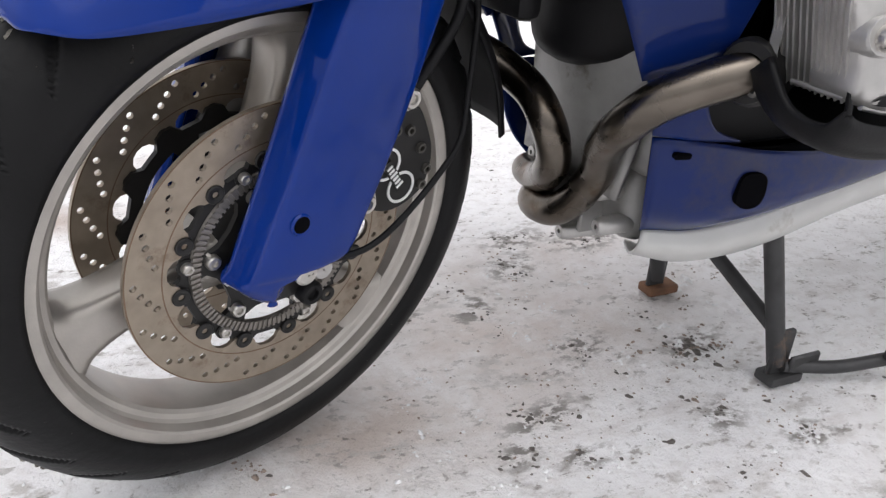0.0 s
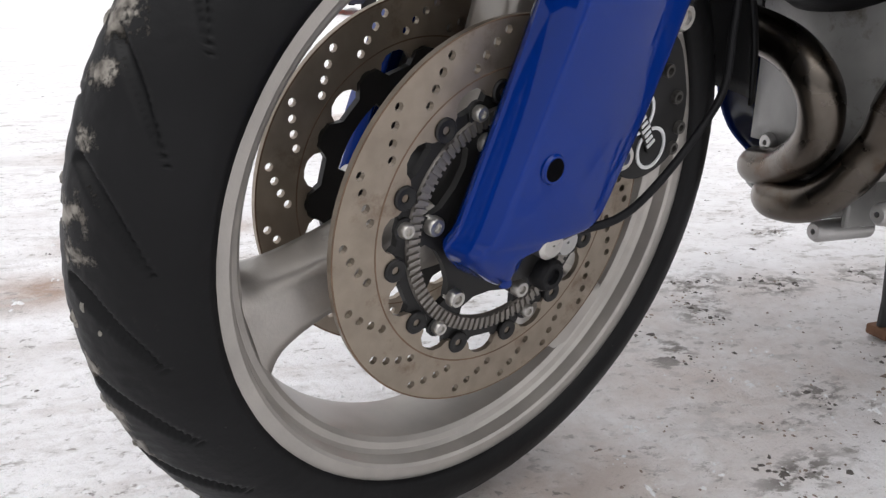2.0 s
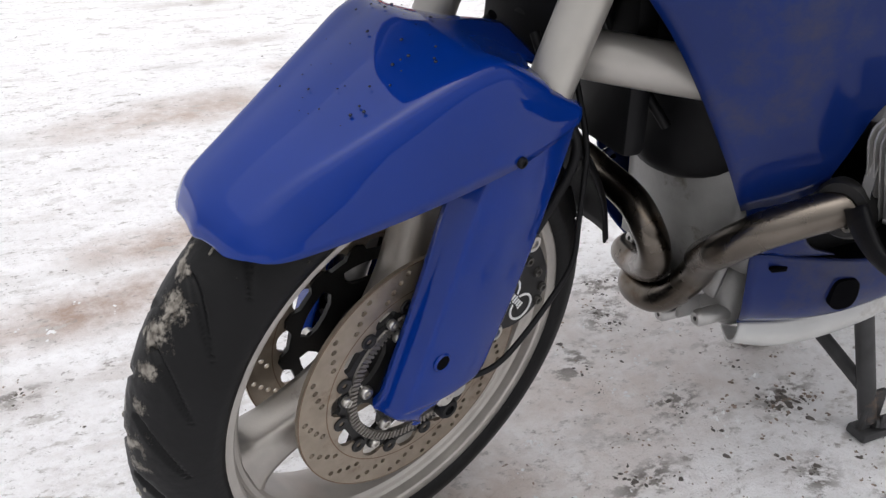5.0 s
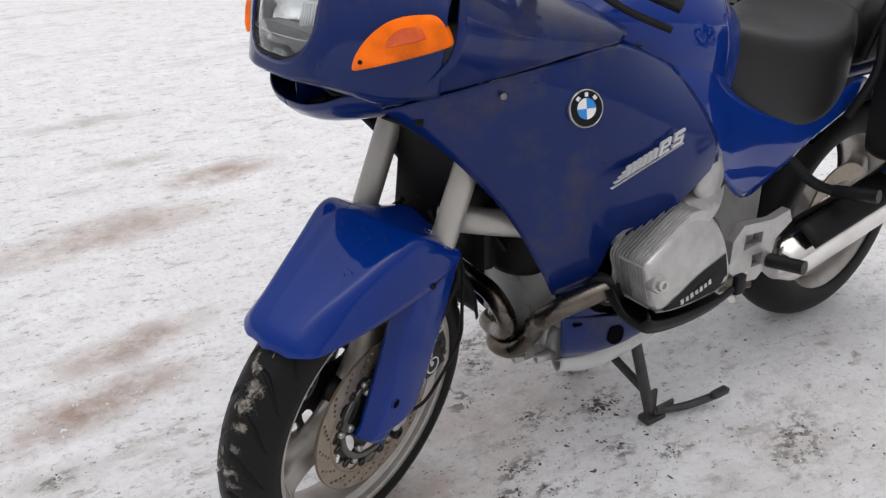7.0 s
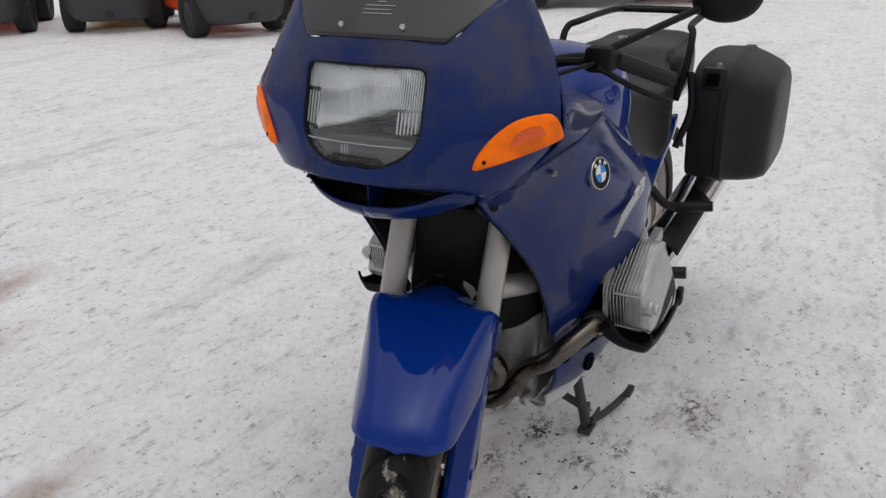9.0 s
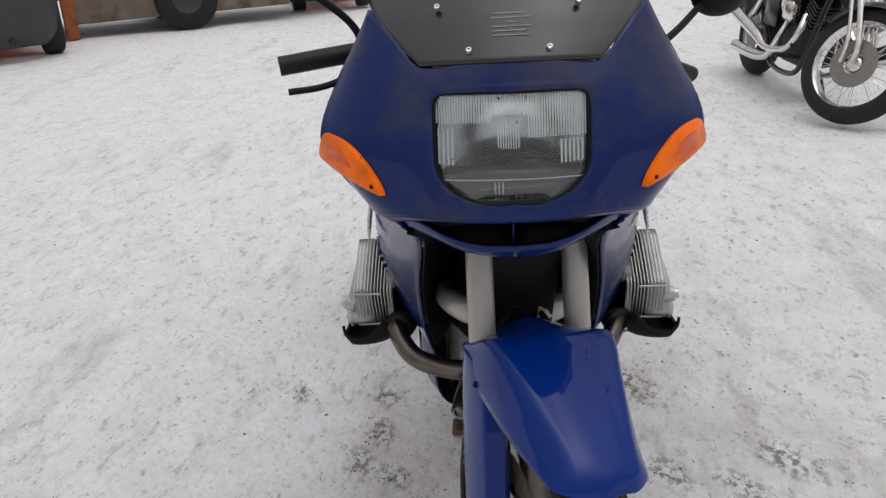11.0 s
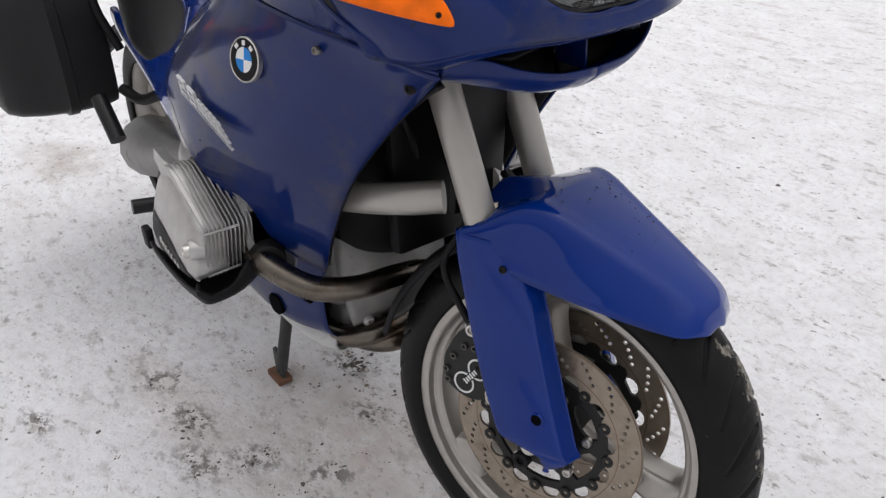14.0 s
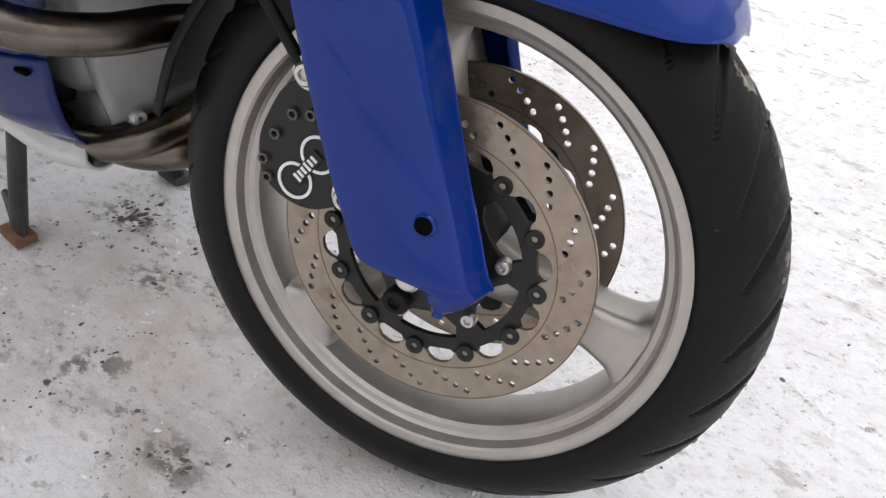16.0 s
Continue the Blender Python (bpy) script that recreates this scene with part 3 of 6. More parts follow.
def brake_disc(side):
    """A drilled floating disc on its black carrier. side 1: left, with the toothed ring."""
    d = part_empty("brake_disc", bike, STEER @ Matrix.Translation((0, side * 0.0530, 0)), "drilled floating brake disc with brown wear bands")
    phase = 19 if side > 0 else 26
    outer = circle(0, 0, 0.1525, 96)
    inner = []
    for i in range(12):
        c = phase + 30 * i
        for q, r in ((-15, 0.1135), (-11.5, 0.1125), (-8.5, 0.1085), (-7, 0.1030), (-4, 0.0995), (4, 0.0995), (7, 0.1030), (8.5, 0.1085), (11.5, 0.1125)):
            inner.append(polar(r, c + q))
    holes = []
    for i in range(18):
        for k in range(4):
            r = 0.1435 - 0.0062 * k
            ang = 20 * i + 2 - 4.3 * k if side > 0 else 20 * i + 11 - 4.3 * k
            holes.append(circle(*polar(r, ang), 0.0034, 8))
    plate("rotor", [outer, inner] + holes, 0.0045, DISC, d, "brown-tinged drilled steel rotor")
    for r0, r1 in ((0.1512, 0.1524), (0.1172, 0.1184)):
        lathe("wear_band", [(r0, 0.0024), (r1, 0.0024), (r1, -0.0024), (r0, -0.0024)], RUSTBAND, d, "", 96, ring=True)
    # carrier: a ring with lugs, joined to the hub by six arms with openings between
    car = []
    for i in range(12):
        c = phase + 30 * i
        for q, r in ((-15, 0.0985), (-9, 0.0990), (-7, 0.1030), (-5, 0.1085), (0, 0.1105), (5, 0.1085), (7, 0.1030), (9, 0.0990)):
            car.append(polar(r, c + q))
    opening = []
    for i in range(6):
        c = 33 + 60 * i
        loop = [polar(0.086, c + q) for q in (-20, -13, -6, 0, 6, 13, 20)] + [polar(0.074, c + 22), polar(0.064, c + 15), polar(0.060, c), polar(0.064, c - 15), polar(0.074, c - 22)]
        opening.append(loop)
    plate("carrier", [car, circle(0, 0, 0.037, 32)] + opening, 0.006, BLACKMETAL, d, "black disc carrier", Matrix.Translation((0, -side * 0.003, 0)))
    for i in range(12):
        x, z = polar(0.1020, phase + 30 * i)
        turn = Matrix.Translation((x, 0, z)) @ (Matrix.Rotation(math.pi, 4, "Z") if side < 0 else Matrix())
        lathe("bobbin", [(0.0030, -0.003), (0.0030, 0.0036), (0.0045, 0.0046), (0.0080, 0.0046), (0.0090, 0.0036), (0.0090, -0.004)], BLACKMETAL, d, "", 18, m=turn)
    for i in range(6):
        x, z = polar(0.0693, (6.7 if side > 0 else 9) + 60 * i)
        turn = Matrix.Translation((x, side * 0.002, z)) @ (Matrix.Rotation(math.pi, 4, "Z") if side < 0 else Matrix())
        bolt("disc_bolt", d, turn, 0.0075, 0.005)
    if side > 0:
        ring = part_empty("wheel_speed_ring", bike, STEER @ Matrix.Translation((0, 0.0505, 0)), "toothed grey wheel-speed ring")
        lathe("ring_body", [(0.0815, 0.0045), (0.0905, 0.0045), (0.0915, 0.003), (0.0915, 0.0), (0.0805, 0.0), (0.0805, 0.003)], RINGSTEEL, ring, "", 96, ring=True)
        first = None
        for i in range(96):
            mm = Matrix.Rotation(-2 * math.pi * i / 96, 4, "Y") @ Matrix.Translation((0.086, 0.0054, 0))
            if first is None:
                first = part("tooth", box_bm((0.0098, 0.0022, 0.0028)), RINGSTEEL, ring, "", 0, mm)
            else:
                t = new("tooth", first.data)
                t.parent, t.matrix_local = ring, mm
        for i in range(6):
            x, z = polar(0.0947, 5.9 + 60 * i)
            lathe("ring_tab", [(0.0001, 0.004), (0.0085, 0.004), (0.0085, 0.001)], BLACKMETAL, ring, "", 12, m=Matrix.Translation((x, 0, z)))
            bolt("ring_bolt", ring, Matrix.Translation((x, 0.006, z)), 0.0058, 0.004)
    return d


RUSTBAND = mat("rusty_disc_edge", (0.17, 0.11, 0.07), 0.6, 0.4, var=0.3, scale=40)


def part_empty(name, parent, m, label=""):
    """A sub-assembly: an empty that carries its pieces."""
    ob = new(name)
    ob.empty_display_size = 0.02
    ob.parent = parent
    ob.matrix_local = m
    if label:
        tagged(ob, label)
    return ob

front_wheel()
brake_disc(1)
brake_disc(-1)


DROP = mat("wet_bead", (0.004, 0.008, 0.028), 0.12, spec=0.4)
CORE = Vector((-0.05, 0.0, 0.10))
BEADS = []
for rad in (0.0007, 0.0010, 0.0014, 0.0019):
    bead = bmesh.new()
    bmesh.ops.create_icosphere(bead, subdivisions=1, radius=rad)
    for v in bead.verts:
        v.co.z *= 0.55
    me = bpy.data.meshes.new("water_drop")
    bead.to_mesh(me)
    bead.free()
    me.materials.append(DROP)
    for f in me.polygons:
        f.use_smooth = True
    BEADS.append(me)


# fork, covers and fender, all in the turned frame
def fork_cover(side):
    c = part_empty("fork_cover", bike, STEER, "glossy blue fork leg cover with a round hole")
    # stations from the foot up: u, front edge, ridge, back edge
    st = [(-0.033, 0.036, 0.029, 0.020), (-0.020, 0.053, 0.046, 0.015), (-0.006, 0.0655, 0.057, 0.009), (0.002, 0.0635, 0.055, -0.034), (0.012, 0.060, 0.0515, -0.052), (0.05, 0.048, 0.0395, -0.068), (0.10, 0.032, 0.0235, -0.086),
          (0.165, 0.013, 0.004, -0.105), (0.215, -0.001, -0.010, -0.118), (0.27, -0.020, -0.030, -0.131), (0.308, -0.050, -0.060, -0.136)]
    net = []
    for u, f, rdg, bk in st:
        low = max(0.0, min(1.0, (u + 0.036) / 0.05))
        o = (0.0915 if side > 0 else 0.0955) + 0.016 * low + 0.02 * max(0.0, u - 0.06)
        net.append([(f - 0.006, side * (o - 0.044), u), (f, side * (o - 0.035), u), (f - 0.0012, side * (o - 0.0315), u), (rdg + 0.001, side * (o - 0.010), u), (rdg - 0.006, side * (o - 0.004), u),
                    ((rdg + bk) / 2, side * (o + 0.0015), u), (bk + 0.012, side * (o - 0.0010), u), (bk + 0.003, side * (o - 0.005), u), (bk, side * (o - 0.016), u)])
    S = surface(net, 6, 3)
    nu, nv = S.shape[:2]
    ob = mesh_object("cover_shell", S.reshape(-1, 3), grid_faces(nu, nv), BLUE, c, "", 60)
    s = ob.modifiers.new("thickness", "SOLIDIFY")
    s.thickness, s.offset = 0.003, 0
    hf, hu = 0.0127, 0.0588
    flat = S.reshape(-1, 3)
    outer = flat[np.abs(flat[:, 1]) > 0.098]
    yo = np.abs(outer[np.argmin((outer[:, 0] - hf) ** 2 + (outer[:, 2] - hu) ** 2), 1]) + 0.0030
    flip = Matrix.Translation((hf, 0, hu)) @ (Matrix.Scale(-1, 4, (0, 1, 0)) if side < 0 else Matrix())
    lathe("hole_rim", [(0.0112, yo - 0.0012), (0.0100, yo + 0.0008), (0.0088, yo + 0.0008), (0.0082, yo + 0.0002)], BLUE, c, "", 28, m=flip)
    lathe("hole_socket", [(0.0084, yo + 0.0004), (0.0076, yo + 0.0003), (0.0050, yo + 0.0002), (0.0001, yo + 0.0002)], HOLE, c, "dark round hole", 24, m=flip)


# near-black for faces laid over uncut panels, as the shade inside a hole
HOLE = mat("hole_shade", (0.002, 0.002, 0.003), 0.9, spec=0.05)


def fork_leg(side):
    """Silver fork tube, its lower slider behind the cover and the axle clamp."""
    g = part_empty("fork_leg", bike, STEER, "satin silver fork tube")
    y = side * 0.0885
    tube("fork_tube", [(-0.100, y, 0.302), (-0.112, y, 0.33), (-0.166, y, 0.465), (-0.226, y, 0.615)], 0.0232, FORKGREY, g, "", k=3, sides=28)
    tube("slider", [(0.016, y * 0.86, 0.00), (-0.012, y * 0.88, 0.075), (-0.060, y * 0.93, 0.20)], 0.0205, ALU, g, "", k=3, sides=20)
    part("axle_clamp", box_bm((0.044, 0.026, 0.060), 0.006, 2, (0.010, side * 0.078, -0.004)), BLACKMETAL, g, "")
    bolt("clamp_bolt", g, Matrix.Translation((-0.012, side * 0.095, -0.030)) @ (Matrix.Rotation(math.pi, 4, "Z") if side < 0 else Matrix()), 0.013, 0.007, BLACK)


def caliper(side):
    """Black four-piston caliper behind the fork leg, with a white ring mark and two mounting bolts."""
    c = part_empty("brake_caliper", bike, STEER, "black four-piston brake caliper with white ring marks")
    loop = [(f + 0.012, u + 0.003) for f, u in ((-0.094, 0.034), (-0.118, 0.024), (-0.140, 0.024), (-0.163, 0.034), (-0.174, 0.050), (-0.176, 0.080), (-0.165, 0.108), (-0.150, 0.132), (-0.130, 0.140), (-0.118, 0.128), (-0.100, 0.105), (-0.086, 0.070), (-0.080, 0.040))]
    for y, th in ((side * 0.0705, 0.024), (side * 0.034, 0.022)):
        ob = plate("caliper_half", [[tuple(p) for p in spline(loop, 3, True)]], th, BLACKMETAL, c, "", Matrix.Translation((0, y, 0)), 40)
        b = ob.modifiers.new("soft", "BEVEL")
        b.width, b.segments, b.angle_limit = 0.004, 2, radians(50)
    flip = Matrix.Rotation(math.pi, 4, "Z") if side < 0 else Matrix()
    for f, u in ((-0.1056, 0.1566), (-0.066, 0.0561)):
        lathe("mount_lug", [(0.0001, 0.012), (0.0145, 0.012), (0.0160, 0.009), (0.0160, -0.02)], STEEL, c, "silver mounting bolt", 24, m=Matrix.Translation((f, side * 0.0860, u)) @ flip)
        bolt("mount_bolt", c, Matrix.Translation((f, side * 0.1000, u)) @ flip, 0.0105, 0.006, STEEL)
    for f, u in ((-0.103, 0.081), (-0.126, 0.051)):
        lathe("ring_mark", [(0.0150, 0.0), (0.0178, 0.0), (0.0178, 0.0012), (0.0150, 0.0012)], WHITE, c, "white ring mark", 30, m=Matrix.Translation((f, side * 0.0828, u)) @ flip, ring=True)
    along = math.degrees(math.atan2(0.030, 0.023))
    part("plain_band", box_bm((0.040, 0.0012, 0.0115), 0), BLACKMETAL, c, "", 0, Matrix.Translation((-0.1145, side * 0.0841, 0.066)) @ Matrix.Rotation(-radians(along), 4, "Y"))
    for q in range(6):
        part("mark_bar", box_bm((0.0028, 0.0012, 0.0075 if q % 3 else 0.0095), 0), WHITE, c, "", 0,
             Matrix.Translation((-0.1145 + 0.0053 * (q - 2.5) * math.cos(radians(along)), side * 0.0849, 0.066 + 0.0053 * (q - 2.5) * math.sin(radians(along)))) @ Matrix.Rotation(-radians(along), 4, "Y"))
    for f, u in ((-0.146, 0.091), (-0.158, 0.065), (-0.128, 0.113), (-0.110, 0.116), (-0.154, 0.048)):
        lathe("bridge_bolt", [(0.0025, 0.0), (0.003, 0.004), (0.0052, 0.004), (0.0058, 0.002), (0.0058, -0.004)], BRIDGE, c, "", 16, m=Matrix.Translation((f, side * 0.0825, u)) @ flip)


def front_fender():
    """A long blue hood over the wheel: a wide crown between two soft creases, falling to a hollow between the fork tubes."""
    g = part_empty("front_fender", bike, STEER, "glossy dark blue front fender with water drops")
    # stations from the tip back: lower edge, crease and middle of the crown, each (ahead, out, up)
    half = []
    for low, crease, mid in (
            ((0.1950, 0.0610, 0.2315), (0.2060, 0.042, 0.2300), (0.2125, 0.0, 0.2290)),
            ((0.1860, 0.0730, 0.2325), (0.2010, 0.046, 0.2420), (0.2095, 0.0, 0.2430)),
            ((0.1720, 0.0810, 0.2330), (0.1880, 0.052, 0.2590), (0.1960, 0.0, 0.2640)),
            ((0.1450, 0.0870, 0.2350), (0.1500, 0.0585, 0.2830), (0.1530, 0.0, 0.2910)),
            ((0.0950, 0.0970, 0.2420), (0.0950, 0.0735, 0.3110), (0.0950, 0.0, 0.3210)),
            ((0.0400, 0.1060, 0.2510), (0.0400, 0.0880, 0.3390), (0.0400, 0.0, 0.3500)),
            ((0.0000, 0.1100, 0.2570), (0.0000, 0.0995, 0.3580), (0.0000, 0.0, 0.3680)),
            ((-0.0250, 0.1130, 0.2620), (-0.0280, 0.1045, 0.3630), (-0.0150, 0.0, 0.3740)),
            ((-0.0500, 0.1150, 0.2670), (-0.0560, 0.1080, 0.3520), (-0.0450, 0.0, 0.3720)),
            ((-0.0900, 0.1170, 0.2790), (-0.0950, 0.1100, 0.3290), (-0.0900, 0.0, 0.3640)),
            ((-0.1250, 0.1180, 0.2930), (-0.1280, 0.1110, 0.3120), (-0.1250, 0.0, 0.3560))):
        a, b, c = (np.array(p) for p in (low, crease, mid))
        arch = np.array([0, 0, 0.0026])
        row = [a, a * 0.5 + b * 0.5 + np.array([0.0, 0.0035, 0.0010]), b, b * 0.66 + c * 0.34 + arch, b * 0.33 + c * 0.67 + arch, c]
        half.append([tuple(p) for p in row])
    net = [row + [(f, -a, u) for f, a, u in row[-2::-1]] for row in half]
    S = surface(net, 6, 4)
    nu, nv = S.shape[:2]

    def skip(i, j):
        m = S[i:i + 2, j:j + 2].reshape(-1, 3).mean(0)
        return abs(abs(m[1]) - 0.0885) < 0.0225 and m[2] > 0.305 and m[0] < -0.084 - (m[2] - 0.33) * 0.4
    ob = mesh_object("fender_shell", S.reshape(-1, 3), grid_faces(nu, nv, skip=skip), BLUE, g, "", 60)
    s = ob.modifiers.new("thickness", "SOLIDIFY")
    s.thickness, s.offset = 0.003, -1
    drops(ob, 45, 9, keep=lambda k: 22 < k // nv < nu - 14 and 11 < k % nv < nv - 12)
    for side in (1, -1):
        bolt("fender_bolt", g, Matrix.Translation((-0.054, side * 0.1165, 0.2725)) @ (Matrix.Rotation(math.pi, 4, "Z") if side < 0 else Matrix()), 0.0055, 0.003, BLACK)
    # black splash guard behind the wheel
    rows = []
    for d in (100, 116, 134, 152, 166):
        x, z = polar(0.313, d)
        rows.append([(x + lip * 1.2, a, z - lip * 0.4) for a, lip in ((-0.070, 0.016), (-0.064, 0.006), (-0.03, 0.0), (0.03, 0.0), (0.064, 0.006), (0.070, 0.016))])
    shell("splash_guard", rows, BLACK, g, "matt black splash guard", 5, 3, 0.003)


part("fork_shield", box_bm((0.014, 0.132, 0.190), 0.006, 2, (-0.172, 0.0, 0.400)), BLACK, part_empty("fork_brace", bike, STEER, "matt black brace between the fork tubes"), "")
for sd in (1, -1):
    fork_cover(sd)
    fork_leg(sd)
    caliper(sd)
front_fender()

# brake hoses and sensor cable
hoses = part_empty("brake_lines", bike, STEER, "black rubber brake hoses and sensor cable")
tube("sensor_cable", [(-0.030, 0.096, 0.000), (-0.070, 0.108, 0.010), (-0.115, 0.106, 0.032), (-0.165, 0.103, 0.075), (-0.188, 0.098, 0.102), (-0.198, 0.088, 0.140), (-0.206, 0.078, 0.190), (-0.208, 0.070, 0.230), (-0.200, 0.045, 0.300), (-0.180, 0.030, 0.350)], 0.0034, BLACK, hoses)
for sd in (1, -1):
    tube("brake_hose", [(-0.112, sd * 0.094, 0.158), (-0.122, sd * 0.095, 0.172), (-0.138, sd * 0.095, 0.194), (-0.159, sd * 0.093, 0.222), (-0.164, sd * 0.090, 0.250), (-0.150, sd * 0.082, 0.282), (-0.142, sd * 0.060, 0.315), (-0.145, sd * 0.030, 0.350)], 0.0055, BLACK, hoses)
lathe("sensor", [(0.001, 0.012), (0.010, 0.012), (0.011, 0.009), (0.011, -0.03)], ALU, hoses, "", 20, m=Matrix.Translation((-0.022, 0.090, -0.004)))


# ---- body panels (fixed to the frame) ----
def both(name, net, material, label, **kw):
    return [shell(name, net, material, bike, label, mirror=sd, **kw) for sd in (False, True)]


def side_panel():
    net = [
        [(-0.362, 0.160, 0.456), (-0.420, 0.192, 0.480), (-0.472, 0.256, 0.568), (-0.540, 0.281, 0.638), (-0.655, 0.264, 0.687)],
        [(-0.310, 0.168, 0.544), (-0.385, 0.222, 0.580), (-0.460, 0.263, 0.635), (-0.545, 0.281, 0.682), (-0.648, 0.268, 0.712)],
        [(-0.235, 0.166, 0.660), (-0.330, 0.228, 0.680), (-0.430, 0.265, 0.703), (-0.530, 0.277, 0.725), (-0.634, 0.268, 0.745)],
        [(-0.143, 0.150, 0.764), (-0.250, 0.215, 0.782), (-0.370, 0.256, 0.797), (-0.500, 0.264, 0.800), (-0.616, 0.252, 0.785)],
        [(-0.080, 0.145, 0.819), (-0.200, 0.213, 0.850), (-0.330, 0.248, 0.862), (-0.460, 0.244, 0.862), (-0.594, 0.226, 0.830)],
        [(-0.014, 0.163, 0.8635), (-0.184, 0.2115, 0.893), (-0.304, 0.2285, 0.9105), (-0.424, 0.2205, 0.918), (-0.567, 0.204, 0.866)],
    ]
    left, right = both("side_panel", net, DUSTYSHADEBLUE, "dusty dark blue fairing side panel with round badge and silver lettering", ku=7, kv=7, thick=0.004, even=22)
    drops(left, 20, 21, 0.70, lambda k: 3 < k % 29 < 25)
    drops(right, 50, 22, 0.62, lambda k: 3 < k % 29 < 25)


side_panel()


NOSE = Matrix.Translation((-0.005, 0, 0.007))


def light_outline(s, dx):
    """Outline of the headlight, scaled by s about its middle and set dx ahead."""
    pts = []
    s *= 0.945
    for y, z in ((0.0, 0.918), (0.045, 0.918), (0.060, 0.921), (0.075, 0.927), (0.088, 0.935), (0.097, 0.944), (0.104, 0.953), (0.109, 0.966), (0.110, 0.99), (0.110, 1.02), (0.110, 1.050), (0.107, 1.060), (0.100, 1.065), (0.075, 1.066), (0.05, 1.066), (0.02, 1.066), (0.0, 1.066)):
        pts.append((y * s, 0.99 + (z - 0.99) * s))
    full = pts + [(-y, z) for y, z in pts[-2:0:-1]]
    return [(0.060 - 0.30 * (z - 0.99) - 1.1 * y * y + dx, y, z) for y, z in full]


def nose():
    """Upper fairing: wraps from the headlight round to a tail along the tank, open for the headlight."""
    half = [  # columns from the centre out, each from the lower lip up to the screen
        [(0.088, 0.000, 0.898), (0.080, 0.000, 0.919), (0.058, 0.000, 0.990), (0.036, 0.000, 1.068), (0.022, 0.000, 1.100)],
        [(0.086, 0.060, 0.899), (0.077, 0.060, 0.924), (0.057, 0.060, 0.990), (0.035, 0.060, 1.068), (0.020, 0.060, 1.099)],
        [(0.072, 0.112, 0.900), (0.064, 0.114, 0.945), (0.050, 0.114, 1.000), (0.028, 0.113, 1.064), (0.006, 0.120, 1.094)],
        [(0.048, 0.155, 0.896), (0.047, 0.158, 0.930), (0.036, 0.162, 1.000), (0.010, 0.158, 1.066), (-0.020, 0.150, 1.122)],
        [(0.010, 0.190, 0.884), (0.026, 0.204, 0.930), (0.014, 0.212, 1.000), (-0.018, 0.198, 1.078), (-0.048, 0.174, 1.148)],
        [(-0.030, 0.206, 0.878), (-0.012, 0.243, 0.944), (-0.018, 0.252, 1.002), (-0.052, 0.233, 1.074), (-0.078, 0.194, 1.164)],
        [(-0.075, 0.212, 0.876), (-0.048, 0.268, 0.958), (-0.048, 0.276, 1.003), (-0.086, 0.250, 1.068), (-0.108, 0.203, 1.150)],
    ]
    net = [[(x, -y, z) for x, y, z in c] for c in half[:0:-1]] + half
    S = relax(surface(net, 8, 8), 25)
    nu, nv = S.shape[:2]
    rim = np.array(light_outline(1.015, 0.003))
    ang = np.arctan2(rim[:, 2] - 0.99, rim[:, 1])
    order = np.argsort(ang)
    reach = np.hypot(rim[:, 1], rim[:, 2] - 0.99)

    def inside(p):
        a = math.atan2(p[2] - 0.99, p[1])
        return math.hypot(p[1], p[2] - 0.99), float(np.interp(a, ang[order], reach[order], period=2 * math.pi))

    def skip(i, j):
        d, r = inside(S0[i:i + 2, j:j + 2].reshape(-1, 3).mean(0))
        return d < r
    S0 = S.copy()
    # the edge of the opening follows the headlight
    for i in range(1, nu - 1):
        for j in range(1, nv - 1):
            around = [skip(a, b) for a in (i - 1, i) for b in (j - 1, j)]
            if any(around) and not all(around):
                d, r = inside(S0[i, j])
                y, z = S0[i, j, 1] * r / d, 0.99 + (S0[i, j, 2] - 0.99) * r / d
                S[i, j] = (0.063 - 0.30 * (z - 0.99) - 0.9 * y * y, y, z)
    ob = mesh_object("upper_fairing", S.reshape(-1, 3), grid_faces(nu, nv, skip=skip), DUSTYSHADEBLUE, bike, "blue upper fairing round the headlight", 60, NOSE)
    s = ob.modifiers.new("thickness", "SOLIDIFY")
    s.thickness, s.offset = 0.004, 0
    drops(ob, 40, 23, 0.93, lambda k: 5 < k // nv < nu - 6 and k % nv < nv - 4)
    # tail of the upper fairing along the tank, above the seam
    tail = [
        [(-0.008, 0.166, 0.862), (-0.180, 0.214, 0.891), (-0.300, 0.231, 0.908), (-0.415, 0.222, 0.915)],
        [(-0.030, 0.200, 0.880), (-0.180, 0.228, 0.905), (-0.300, 0.234, 0.917), (-0.425, 0.221, 0.920)],
        [(-0.055, 0.255, 0.930), (-0.180, 0.245, 0.930), (-0.300, 0.234, 0.930), (-0.435, 0.217, 0.926)],
        [(-0.060, 0.278, 0.975), (-0.170, 0.250, 0.962), (-0.290, 0.228, 0.948), (-0.440, 0.208, 0.932)],
        [(-0.086, 0.250, 1.060), (-0.150, 0.234, 1.016), (-0.260, 0.205, 0.982), (-0.430, 0.180, 0.946)],
        [(-0.105, 0.205, 1.075), (-0.160, 0.188, 1.030), (-0.270, 0.160, 0.998), (-0.430, 0.130, 0.962)],
    ]
    both("fairing_tail", tail, DUSTYSHADEBLUE, "blue fairing tail beside the tank", ku=6, kv=6, thick=0.004, even=20, m=NOSE)
